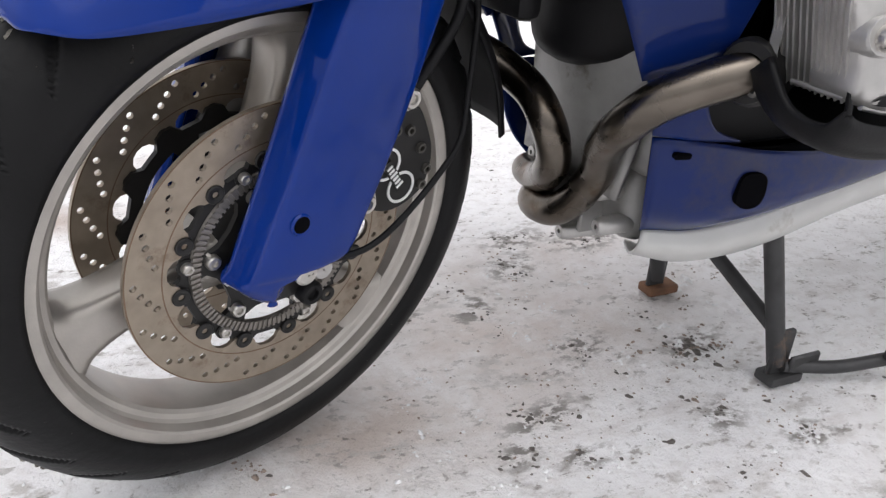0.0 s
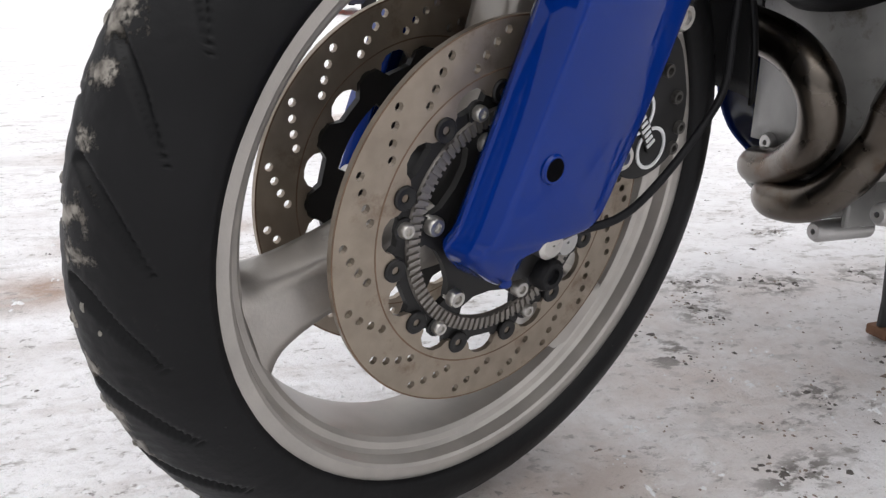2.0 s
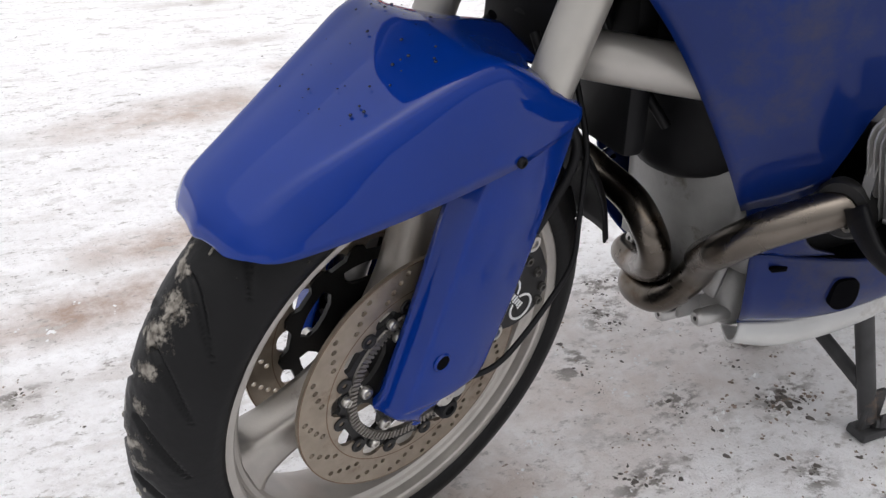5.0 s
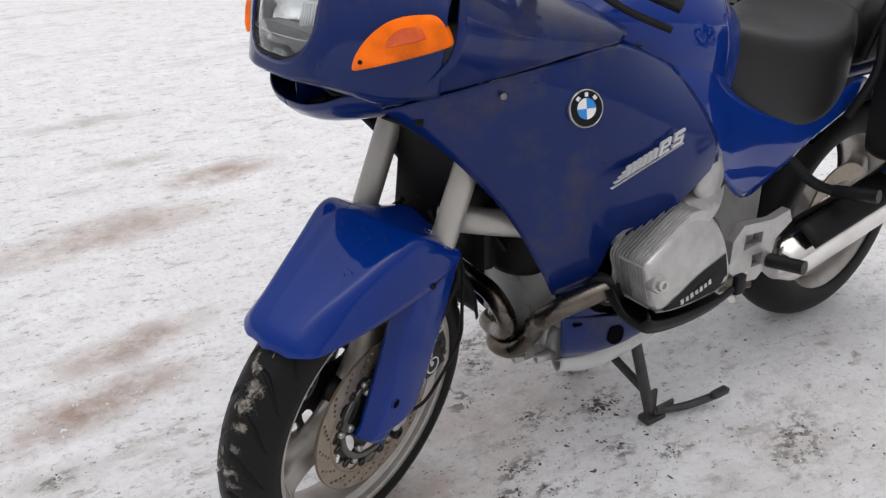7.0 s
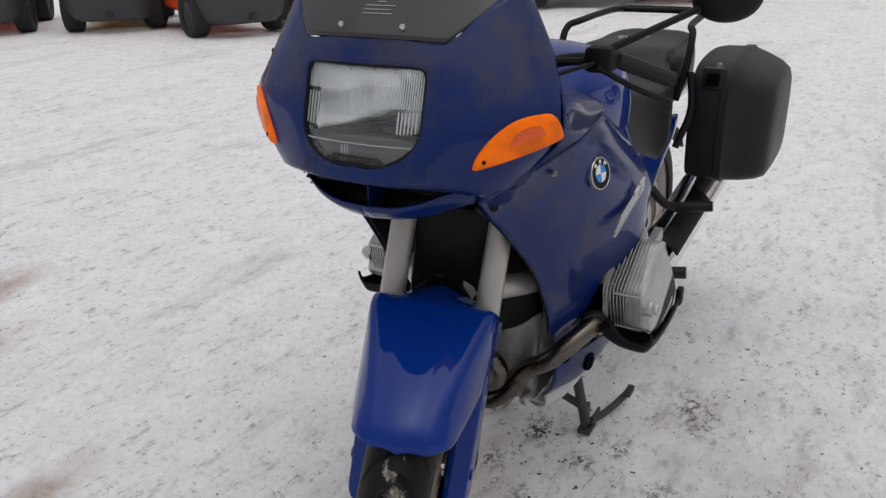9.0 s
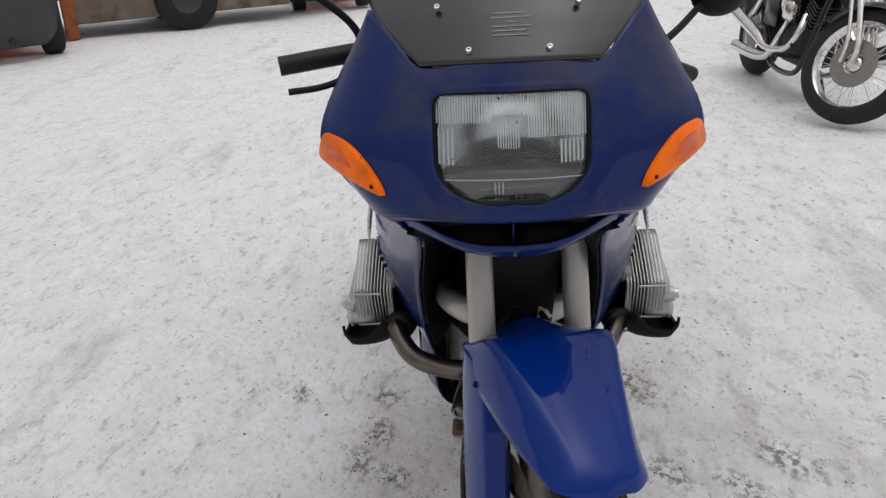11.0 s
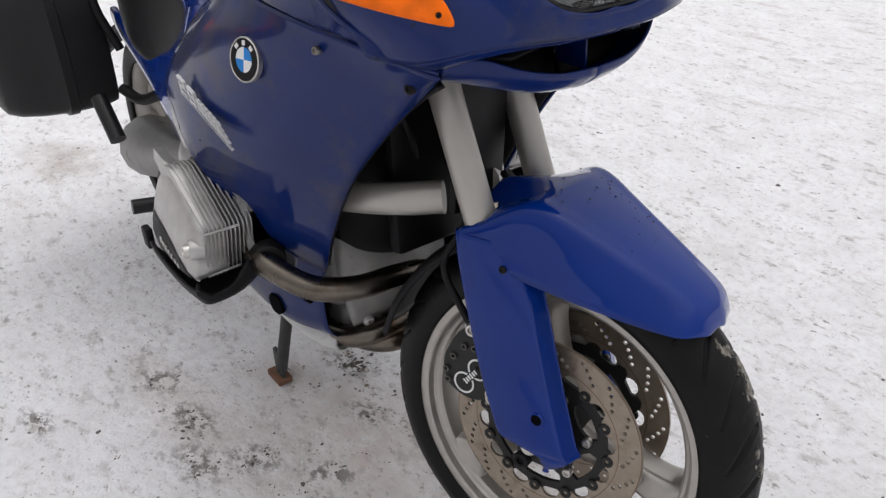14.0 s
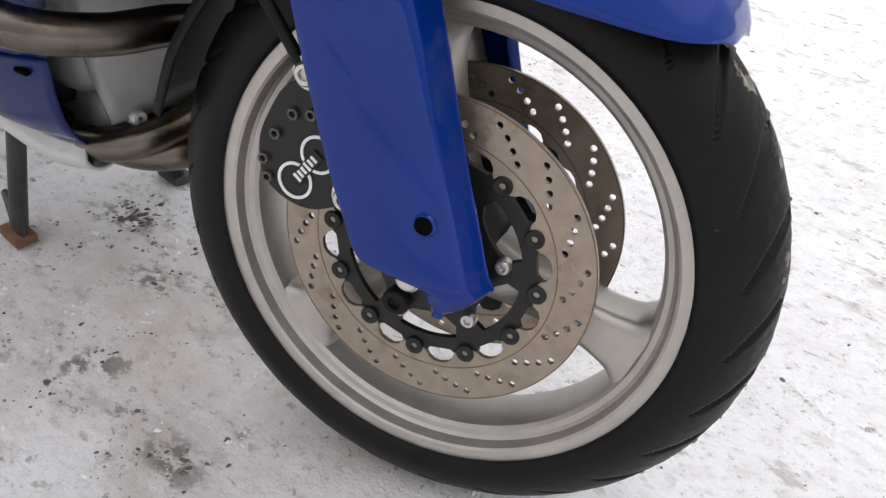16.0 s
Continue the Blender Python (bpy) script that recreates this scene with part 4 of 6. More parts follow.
    # lip that closes the gap between the nose and the tail
    chin = [
        [(0.088, -0.0, 0.898), (0.086, 0.060, 0.899), (0.072, 0.112, 0.900), (0.048, 0.155, 0.896), (0.010, 0.190, 0.884), (-0.030, 0.206, 0.878)],
        [(0.070, -0.0, 0.889), (0.066, 0.060, 0.889), (0.054, 0.108, 0.889), (0.034, 0.146, 0.884), (0.000, 0.176, 0.872), (-0.030, 0.192, 0.872)],
        [(0.020, -0.0, 0.884), (0.018, 0.060, 0.883), (0.012, 0.100, 0.881), (0.000, 0.130, 0.876), (-0.014, 0.155, 0.866), (-0.030, 0.172, 0.866)],
    ]
    both("chin_lip", chin, DUSTYSHADEBLUE, "blue lip under the headlight", ku=5, kv=5, thick=0.003, m=NOSE)
    # beak under the intakes
    beak = [
        [(0.064, 0.000, 0.851), (0.060, 0.050, 0.853), (0.048, 0.095, 0.863), (0.024, 0.135, 0.878), (-0.012, 0.166, 0.872)],
        [(0.058, 0.000, 0.838), (0.054, 0.050, 0.841), (0.042, 0.090, 0.850), (0.018, 0.125, 0.858), (-0.018, 0.158, 0.858)],
        [(0.020, 0.000, 0.818), (0.016, 0.048, 0.822), (0.004, 0.088, 0.830), (-0.016, 0.120, 0.840), (-0.040, 0.150, 0.846)],
        [(-0.080, 0.000, 0.815), (-0.080, 0.045, 0.818), (-0.080, 0.085, 0.824), (-0.080, 0.115, 0.832), (-0.085, 0.145, 0.838)],
    ]
    both("intake_beak", beak, DUSTYSHADEBLUE, "blue lower beak with dark air intakes", ku=5, kv=5, thick=0.003, m=NOSE)
    for sd in (1, -1):
        shell("intake_duct", [[(0.010, sd * 0.004, 0.884), (0.000, sd * 0.10, 0.880), (-0.030, sd * 0.160, 0.866)], [(-0.005, sd * 0.004, 0.850), (-0.010, sd * 0.09, 0.852), (-0.040, sd * 0.150, 0.856)],
                              [(0.005, sd * 0.004, 0.822), (0.000, sd * 0.085, 0.832), (-0.03, sd * 0.140, 0.844)]], BLACK, bike, "matt black intake duct", 3, 4, 0.002, m=NOSE)
    part("intake_divider", box_bm((0.050, 0.0030, 0.040), 0.0008, 1, (0.022, 0.0, 0.864)), DUSTYSHADEBLUE, bike, "", m=NOSE)


nose()


def headlight():
    h = part_empty("headlight", bike, NOSE, "large rectangular headlight with ribbed clear glass")

    outline = light_outline
    rings = [outline(1.0, -0.004), outline(0.985, 0.0015), outline(0.96, 0.003), outline(0.6, 0.006), outline(0.25, 0.007), outline(0.02, 0.0075)]
    n = len(rings[0])
    ob = mesh_object("lens", [p for r in rings for p in r], grid_faces(len(rings), n, closed_v=True) + [tuple(range((len(rings) - 1) * n, len(rings) * n))], GLASS, h, "clear ribbed headlight glass", 50)
    s = ob.modifiers.new("thickness", "SOLIDIFY")
    s.thickness, s.offset = 0.003, -1
    ob.visible_shadow = False
    bez = [outline(1.03, -0.006), outline(1.03, 0.0035), outline(1.01, 0.0045), outline(0.985, 0.0035), outline(0.975, -0.003), outline(0.95, -0.02)]
    mesh_object("bezel", [p for r in bez for p in r], grid_faces(6, n, closed_v=True), BLACK, h, "thin black bezel", 40)
    # vertical flutes moulded into the glass, in blocks with clear glass between
    for y0, y1, zb, zt, pitch, rad in ((-0.100, -0.026, 1.024, 1.060, 0.0036, 0.0011), (-0.024, 0.020, 1.034, 1.060, 0.0034, 0.0010), (0.023, 0.099, 1.004, 1.060, 0.0036, 0.0011), (-0.018, 0.012, 0.990, 1.030, 0.0034, 0.0009), (0.066, 0.099, 0.962, 1.000, 0.0056, 0.0014), (-0.098, -0.074, 0.962, 1.018, 0.0062, 0.0014), (-0.024, -0.010, 0.924, 0.948, 0.0052, 0.0009)):
        for i in range(int((y1 - y0) / pitch) + 1):
            y = y0 + pitch * i
            tube("flute", [(0.0593 - 0.30 * (z - 0.99) - 1.1 * y * y, y, z) for z in (zb + 0.1 * abs(y) * (zb < 1.0), (zb + zt) / 2, zt)], rad, FLUTE, h, k=1, sides=6)
    # pale bar drawn as the bright line along the reflector's lower edge
    tube("bright_edge_line", [(0.0618 - 0.30 * (0.9515 - 0.99) - 1.1 * y * y, y, 0.9515) for y in (-0.094, -0.045, 0, 0.045, 0.094)], 0.0009, FLUTE, h, k=3, sides=6)
    # reflector bowl, darker box below it, bulb shield
    net = []
    for q in (1.0, 0.92, 0.82, 0.70, 0.56, 0.40, 0.24, 0.08):
        net.append([(x - 0.014 - 0.095 * max(0.0, 1 - (y * y + (z - 0.998) ** 2) / 0.0125), y, max(z, 0.953)) for x, y, z in outline(0.97 * q, 0)])
    mesh_object("reflector", [p for r in net for p in r], grid_faces(len(net), n, closed_v=True) + [tuple(range((len(net) - 1) * n, len(net) * n))], REFLECTOR, h, "bright faceted reflector", 70)
    part("lower_box", box_bm((0.03, 0.19, 0.036), 0.003, 1, (0.036, 0, 0.940)), DARKBOX, h, "")


FLUTE = glass_material("moulded_glass", (0.9, 0.92, 0.93), 0.14)
# partly opaque and near white, so light caught in the flutes is in the colour
FLUTE.node_tree.nodes["Principled BSDF"].inputs["Transmission Weight"].default_value = 0.62
DARKBOX = mat("dull_lamp_box", (0.11, 0.11, 0.115), 0.38, var=0.15)
headlight()


def turn_signal(side):
    g = part_empty("turn_signal", bike, NOSE, "amber wedge-shaped turn signal lens")
    loop = [(0.0455, 0.1835, 0.9255), (0.0445, 0.1875, 0.941), (0.0385, 0.196, 0.957), (0.030, 0.207, 0.972), (0.016, 0.224, 0.9885), (0.000, 0.2415, 0.9975), (-0.018, 0.259, 1.0005), (-0.031, 0.270, 0.9994), (-0.041, 0.2785, 0.987), (-0.046, 0.284, 0.966), (-0.038, 0.278, 0.9585), (-0.010, 0.252, 0.9465), (0.017, 0.222, 0.9355), (0.036, 0.197, 0.9275)]
    L = spline([(x, y * side, z) for x, y, z in loop], 3, True)
    c = L.mean(0)
    nrm = np.array([0.75, 0.6 * side, 0.15])
    nrm /= np.linalg.norm(nrm)
    rings = []
    for s, d in ((1.0, -0.014), (1.0, -0.001), (0.96, 0.0020), (0.6, 0.0050), (0.2, 0.0060)):
        rings.append(c + (L - c) * s + nrm * d)
    n = len(L)
    mesh_object("lens", np.concatenate(rings), grid_faces(5, n, closed_v=True) + [tuple(range(4 * n, 5 * n))], AMBER, g, "", 60)
    # deeper amber patch, raised slightly from the upper part of the lens
    inner = [c + (L - c) * s * np.array([0.42, 0.42, 0.38]) + np.array([-0.006, 0.008 * side, 0.007]) + nrm * d for s, d in ((1.0, 0.0030), (0.9, 0.0060), (0.3, 0.0068))]
    mesh_object("amber_patch", np.concatenate(inner), grid_faces(3, n, closed_v=True) + [tuple(range(2 * n, 3 * n))], AMBERDARK, g, "deeper amber patch on the lens", 60)
    bolt("lens_screw", g, Matrix.Translation(Vector(c + (L[1] - c) * 0.78 + nrm * 0.0040)) @ pose(0, 0, 0, 0, 0, -50 * side if side > 0 else 230), 0.003, 0.002, BLACK)


AMBERDARK = mat("deep_amber", (0.70, 0.085, 0.001), 0.3, 0, var=0.2, scale=50, bump=0.4, bscale=220, coat=0.3)
turn_signal(1)
turn_signal(-1)


GREYPRINT = mat("grey_print", (0.34, 0.34, 0.35), 0.5)


def windscreen():
    g = part_empty("windscreen", bike, NOSE, "smoked dark grey windscreen held by small bolts")
    net = []
    for x, z, w, back in ((0.026, 1.098, 0.121, 0.018), (0.000, 1.127, 0.155, 0.024), (-0.033, 1.164, 0.190, 0.036), (-0.080, 1.206, 0.200, 0.050), (-0.145, 1.250, 0.196, 0.065), (-0.220, 1.285, 0.170, 0.070)):
        net.append([(x - back * (q * q), q * w, z + (0.002 - 0.004 * q * q)) for q in (-1, -0.8, -0.5, -0.2, 0.2, 0.5, 0.8, 1)])
    shell("screen", net, SCREEN, g, "", 5, 5, 0.004)
    up = pose(0, 0, 0, 0, 0, -90)
    for y, x, z in ((0.054, 0.0135, 1.115), (0.096, -0.030, 1.168)):
        for sd in (1, -1):
            bolt("screen_bolt", g, Matrix.Translation((x, y * sd, z)) @ pose(0, 0, 0, 0, -45, 0) @ up, 0.0045, 0.0035, STEEL)
    # small printed label: only bars, the print is too fine to read
    for i, (y0, y1) in enumerate(((-0.020, 0.022), (-0.022, 0.030), (-0.002, 0.012), (-0.022, 0.030), (-0.022, 0.024), (-0.022, 0.028))):
        z = 1.1575 - 0.0052 * i
        x = 0.0 - (z - 1.127) * 0.89 + 0.0050
        tube("label_bar", [(x, y0, z), (x, y1, z)], 0.0009, GREYPRINT, g, k=1, sides=6)
    lathe("label_dot", [(0.0001, 0.001), (0.0028, 0.001), (0.0028, -0.001)], GREYPRINT, g, "", 12, m=Matrix.Translation((-0.0255, -0.0255, 1.1575)) @ pose(0, 0, 0, 0, -45, 0) @ up)


windscreen()


def badge(side):
    g = part_empty("round_badge", bike, Matrix(), "round badge with black ring and blue and white quarters")
    c = Vector((-0.326, 0.2525 * side, 0.836))
    n = Vector((0.24, 0.93 * side, 0.20)).normalized()
    x = Vector((0, 0, 1)).cross(n).normalized()
    z = n.cross(x)
    M = Matrix(((x.x, n.x, z.x, c.x), (x.y, n.y, z.y, c.y), (x.z, n.z, z.z, c.z), (0, 0, 0, 1)))
    lathe("badge_ring", [(0.0001, 0.003), (0.0270, 0.003), (0.0285, 0.0045), (0.0298, 0.003), (0.0298, -0.004)], STEEL, g, "", 48, m=M)
    lathe("badge_black", [(0.0163, 0.0040), (0.0272, 0.0040), (0.0272, 0.0025), (0.0163, 0.0025)], BLACK, g, "", 48, m=M, ring=True)
    for q in range(4):
        v = [(0, 0.0040, 0)] + [(0.0166 * math.cos(a), 0.0040, 0.0166 * math.sin(a)) for a in np.linspace(math.pi / 2 * q, math.pi / 2 * (q + 1), 9)]
        mesh_object("badge_quarter", v, [(0, i, i + 1) for i in range(1, 9)], BADGEBLUE if q % 2 == 0 else WHITE, g, "", 0, M)
    for q in (-1, 0, 1):
        a = radians(90 + 42 * q)
        part("badge_mark", box_bm((0.0055, 0.001, 0.0065), 0), WHITE, g, "", 0, M @ Matrix.Translation((0.0218 * math.cos(a), 0.0045, 0.0218 * math.sin(a))) @ Matrix.Rotation(radians(-42 * q * -1), 4, "Y"))
    return M


badge(1)
badge(-1)


# ---- engine ----
def cylinder_head(side):
    """Boxer cylinder: finned barrel, head wrapped in thin cooling fins, smooth alloy valve cover with a black band, black guard below."""
    g = part_empty("cylinder", bike, Matrix.Translation((0.005 if side > 0 else -0.005, 0, 0.003 if side > 0 else -0.003)), "finned boxer cylinder with smooth alloy valve cover")
    cx, cz = -0.515, 0.535
    for i in range(8):
        y = 0.145 + 0.012 * i
        part("barrel_fin", box_bm((0.17, 0.004, 0.13), 0.03, 3, (cx, side * y, cz)), ENGINE, g, "", 30)
    tube("barrel", [(cx, side * 0.10, cz), (cx, side * 0.26, cz)], 0.058, ENGINE, g, k=1, sides=24)
    front = [(-0.443, 0.474), (-0.434, 0.506), (-0.421, 0.548), (-0.420, 0.562), (-0.428, 0.573), (-0.474, 0.601), (-0.518, 0.626), (-0.536, 0.632)]
    rest = [(-0.566, 0.628), (-0.602, 0.605), (-0.626, 0.562), (-0.635, 0.512), (-0.628, 0.480), (-0.600, 0.468), (-0.530, 0.464)]
    L = spline(front + rest, 4, True)
    n = len(L)
    c = np.array([-0.525, 0.535])

    def ring(q, y, lean=0.0):
        return [(c[0] + (x - c[0]) * q, side * (y - lean * max(0.0, c[1] + (z - c[1]) * q - 0.495)), c[1] + (z - c[1]) * q) for x, z in L]

    def solid(name, rings, material, label, smooth):
        m = len(rings)
        return mesh_object(name, [p for r in rings for p in r], grid_faces(m, n, closed_v=True) + [tuple(range(n))[::-1], tuple(range((m - 1) * n, m * n))], material, g, label, smooth)
    # core of the head, coloured dark for the shade in the fin gaps
    solid("head", [ring(0.88, 0.222), ring(0.88, 0.305)], FINSHADE, "alloy cylinder head, darkened for the shade between its fins", 40)
    face = ((0.990, 0.3385), (0.965, 0.3435), (0.92, 0.3475), (0.80, 0.3515), (0.5, 0.3540), (0.1, 0.3545))
    solid("valve_cover", [ring(0.95, 0.290), ring(0.975, 0.292), ring(0.985, 0.325)] + [ring(q, y, 0.22) for q, y in face], ALU, "bead-blasted alloy valve cover", 60)
    # thin fins wrap the front and the top of the head; a few stand on the edge of the cover
    P = spline(front + [(-0.560, 0.6295), (-0.590, 0.615)], 4)
    m = len(P)
    for i in range(12):
        y0 = 0.248 + 0.0069 * i
        s1 = 1.016 if i > 6 else (1.0 + 0.004 * (i % 3 == 0))
        v = []
        for x, z in P:
            for q, dy in ((s1, -0.0011), (s1, 0.0011), (0.84, 0.0011), (0.84, -0.0011)):
                v.append((c[0] + (x - c[0]) * q, side * (y0 + dy), c[1] + (z - c[1]) * q))
        mesh_object("cooling_fin", v, grid_faces(m, 4, closed_v=True) + [(0, 1, 2, 3), (4 * m - 4, 4 * m - 3, 4 * m - 2, 4 * m - 1)], ALU, g, "", 30)
    for x, z in ((-0.4175, 0.561), (-0.441, 0.478)):
        tube("fin_bridge", [(x, side * 0.270, z), (x, side * 0.326, z)], 0.0026, ALU, g, k=1, sides=8)
    lathe("bolt_boss", [(0.0001, 0.006), (0.0150, 0.006), (0.0165, 0.003), (0.0165, -0.016)], ALU, g, "", 28, m=Matrix.Translation((-0.4400, side * 0.3420, 0.5320)) @ (Matrix.Rotation(math.pi, 4, "Z") if side < 0 else Matrix()) @ pose(0, 0, 0, 10, 0, -10))
    lathe("cover_bolt", [(0.0001, 0.004), (0.004, 0.004), (0.0055, 0.009), (0.0095, 0.009), (0.0110, 0.005), (0.0110, -0.004)], STEEL, g, "", 24, m=Matrix.Translation((-0.4400, side * 0.3480, 0.5320)) @ (Matrix.Rotation(math.pi, 4, "Z") if side < 0 else Matrix()) @ pose(0, 0, 0, 10, 0, -10))
    # black lower band with unread silver marks, as plain bars
    qs, ys = [q for q, y in face][::-1], [y for q, y in face][::-1]

    def skin(x, z, lift):
        """A place on the outer face of the cover."""
        d = np.array([x, z]) - c
        far = max(((p - c) @ d / max(1e-9, np.hypot(*d)) for p in L))
        reach = [np.hypot(*(p - c)) for p in L if (p - c) @ d > 0.985 * np.hypot(*(p - c)) * np.hypot(*d)]
        q = min(0.99, np.hypot(*d) / (np.mean(reach) if reach else far))
        return (x, side * (float(np.interp(q, qs, ys)) + lift - 0.22 * max(0.0, z - 0.495)), z)
    band, cols = [], 15
    for k in range(cols):
        t = k / (cols - 1)
        x = -0.446 - 0.172 * t
        low = 0.4775 - 0.006 * math.sin(math.pi * t) + 0.006 * t
        top = 0.482 + 0.058 * t + 0.010 * math.sin(math.pi * t)
        for w in (0, 0.33, 0.66, 1):
            band.append(skin(x, low + (top - low) * w, 0.0014))
    mesh_object("lower_band", band, grid_faces(cols, 4), BLACK, g, "black band with silver marks", 60)
    edge = [(c[0] + (x - c[0]) * 0.985, c[1] + (z - c[1]) * 0.985) for x, z in ((-0.443, 0.474), (-0.480, 0.467), (-0.530, 0.464), (-0.600, 0.468), (-0.628, 0.480), (-0.635, 0.512))]
    tube("cover_rim", [(x, side * 0.3405, z) for x, z in edge], 0.0028, ALU, g, k=4, sides=8)
    for q in range(7):
        x = -0.494 - 0.0115 * q
        part("mark_bar", box_bm((0.0070, 0.0016, 0.0105 - 0.0018 * (q % 2)), 0), STEEL, g, "", 0, Matrix.Translation(skin(x, 0.4850 + 0.0030 * q, 0.0020)) @ pose(0, 0, 0, 0, 16, 0))
    lathe("head_bolt", [(0.0025, 0.003), (0.003, 0.007), (0.0062, 0.007), (0.007, -0.01)], STEEL, g, "", 14, m=Matrix.Translation((-0.430, side * 0.245, 0.463)) @ pose(0, 0, 0, 0, 0, -90))
    # black bowl-shaped guard under the head, swept up at its front
    net = []
    for x, w, z0 in ((-0.413, 0.030, 0.470), (-0.418, 0.044, 0.454), (-0.44, 0.064, 0.444), (-0.49, 0.068, 0.436), (-0.56, 0.062, 0.435), (-0.61, 0.046, 0.441), (-0.638, 0.026, 0.450)):
        net.append([(x, side * (0.312 - w * 1.5), z0 + 0.030), (x, side * (0.322 - w * 0.8), z0 - 0.004), (x, side * 0.332, z0 - 0.010), (x, side * 0.345, z0 + 0.000), (x, side * 0.353, z0 + 0.012), (x + 0.004, side * 0.353, z0 + 0.022)])
    shell("cylinder_guard", net, BLACK, g, "black plastic cylinder guard", 5, 4, 0.006)
    part("guard_tab", box_bm((0.026, 0.014, 0.040), 0.004, 2, (-0.655, side * 0.352, 0.470)), BLACK, g, "")


# alloy with the shade between the cooling fins put into its colour
FINSHADE = mat("fin_gap_shade", (0.05, 0.048, 0.045), 0.6, 0.3, var=0.2, scale=40)
cylinder_head(1)
cylinder_head(-1)


def engine():
    e = part_empty("engine", bike, Matrix(), "grey alloy engine block with black front cover")
    part("crankcase", box_bm((0.36, 0.26, 0.30), 0.04, 4, (-0.60, 0, 0.47)), ENGINE, e, "", 40)
    net = [[(-0.405, q * 0.100, 0.30 + 0.0 * abs(q)) for q in (-1, -0.5, 0, 0.5, 1)],
           [(-0.385 - 0.03 * q * q, q * 0.112, 0.38) for q in (-1, -0.5, 0, 0.5, 1)],
           [(-0.375 - 0.04 * q * q, q * 0.116, 0.47) for q in (-1, -0.5, 0, 0.5, 1)],
           [(-0.375 - 0.05 * q * q, q * 0.105, 0.56) for q in (-1, -0.5, 0, 0.5, 1)],
           [(-0.385 - 0.06 * q * q, q * 0.105, 0.63) for q in (-1, -0.5, 0, 0.5, 1)]]
    shell("front_cover", net, ENGINE, e, "grey alloy front cover", 4, 4, 0.006)
    net = [[(-0.372 - 0.07 * q * q, q * 0.108, 0.440 + 0.020 * q * q) for q in (-1, -0.5, 0, 0.5, 1)],
           [(-0.352 - 0.07 * q * q, q * 0.114, 0.458 + 0.018 * q * q) for q in (-1, -0.5, 0, 0.5, 1)],
           [(-0.345 - 0.06 * q * q, q * 0.120, 0.53) for q in (-1, -0.5, 0, 0.5, 1)],
           [(-0.345 - 0.06 * q * q, q * 0.122, 0.60) for q in (-1, -0.5, 0, 0.5, 1)],
           [(-0.360 - 0.06 * q * q, q * 0.122, 0.67) for q in (-1, -0.5, 0, 0.5, 1)]]
    shell("belt_cover", net, BLACK, e, "matt black upper engine cover", 4, 4, 0.006)
    part("oil_pan", box_bm((0.34, 0.20, 0.10), 0.025, 3, (-0.60, 0, 0.285)), ENGINE, e, "", 40)
    for y in (-0.05, -0.02, 0.012, 0.045):
        part("pan_rib", box_bm((0.05, 0.008, 0.05), 0.002, 1, (-0.425, y, 0.262)), ENGINE, e, "")
    for y, z in ((0.07, 0.30), (-0.07, 0.30), (0.015, 0.225), (-0.05, 0.235), (0.085, 0.262)):
        lathe("engine_boss", [(0.003, 0.0), (0.003, 0.02), (0.008, 0.02), (0.011, 0.016), (0.012, -0.05)], ALU, e, "", 16, m=Matrix.Translation((-0.415, y, z)) @ pose(0, 0, 0, 0, 0, -90))
    # telelever arm, silver, from the fork bridge back to the engine
    for sd in (1, -1):
        tube("swing_arm", [(-0.190, sd * 0.040, 0.618), (-0.242, sd * 0.090, 0.612), (-0.33, sd * 0.125, 0.595), (-0.44, sd * 0.135, 0.57)], 0.020, FORKGREY, e, "satin silver front swing arm", flat=1.3)
    tube("shock_spring", [(-0.30, 0.0, 0.60), (-0.34, 0.0, 0.76), (-0.36, 0.0, 0.86)], 0.028, BLACK, e)
    for i in range(7):
        v, f = lathe_data([(0.026 + 0.006 * math.cos(t), 0.006 * math.sin(t)) for t in np.linspace(0, 2 * math.pi, 8)[:-1]] + [(0.032, 0.0)], 20, axis=2)
        mesh_object("spring_coil", v, f, BLACK, e, "", 60, Matrix.Translation((-0.305 - 0.0065 * i * 0.8, 0, 0.63 + 0.022 * i)) @ pose(0, 0, 0, 4, -14, 0))
    part("radiator", box_bm((0.03, 0.17, 0.09), 0.008, 2, (-0.30, 0.0, 0.79)), BLACK, e, "black oil cooler")
    for i in range(9):
        part("cooler_fin", box_bm((0.006, 0.15, 0.003), 0, 1, (-0.283, 0.0, 0.755 + 0.009 * i)), RINGSTEEL, e, "", 0)
    # dark structure that fills the space between the panels
    part("frame_core", box_bm((0.30, 0.20, 0.30), 0.03, 2, (-0.52, 0, 0.74)), BLACK, e, "")
    tube("steering_stem", [(-0.185, 0, 0.64), (-0.29, 0, 0.88)], 0.02, BLACK, e, k=1)
    part("fork_bridge", box_bm((0.05, 0.24, 0.03), 0.01, 2, (-0.255, 0.0, 0.845)), BLACK, e, "")
    tube("hose", [(-0.28, 0.10, 0.82), (-0.24, 0.05, 0.72), (-0.27, 0.03, 0.62), (-0.33, 0.06, 0.52)], 0.006, BLACK, e)
    tube("hose", [(-0.28, -0.09, 0.82), (-0.25, -0.06, 0.72), (-0.28, -0.03, 0.63), (-0.33, -0.05, 0.55)], 0.006, BLACK, e)
    tube("hose", [(-0.24, 0.02, 0.80), (-0.235, 0.015, 0.72), (-0.25, 0.02, 0.66)], 0.008, RINGSTEEL, e)
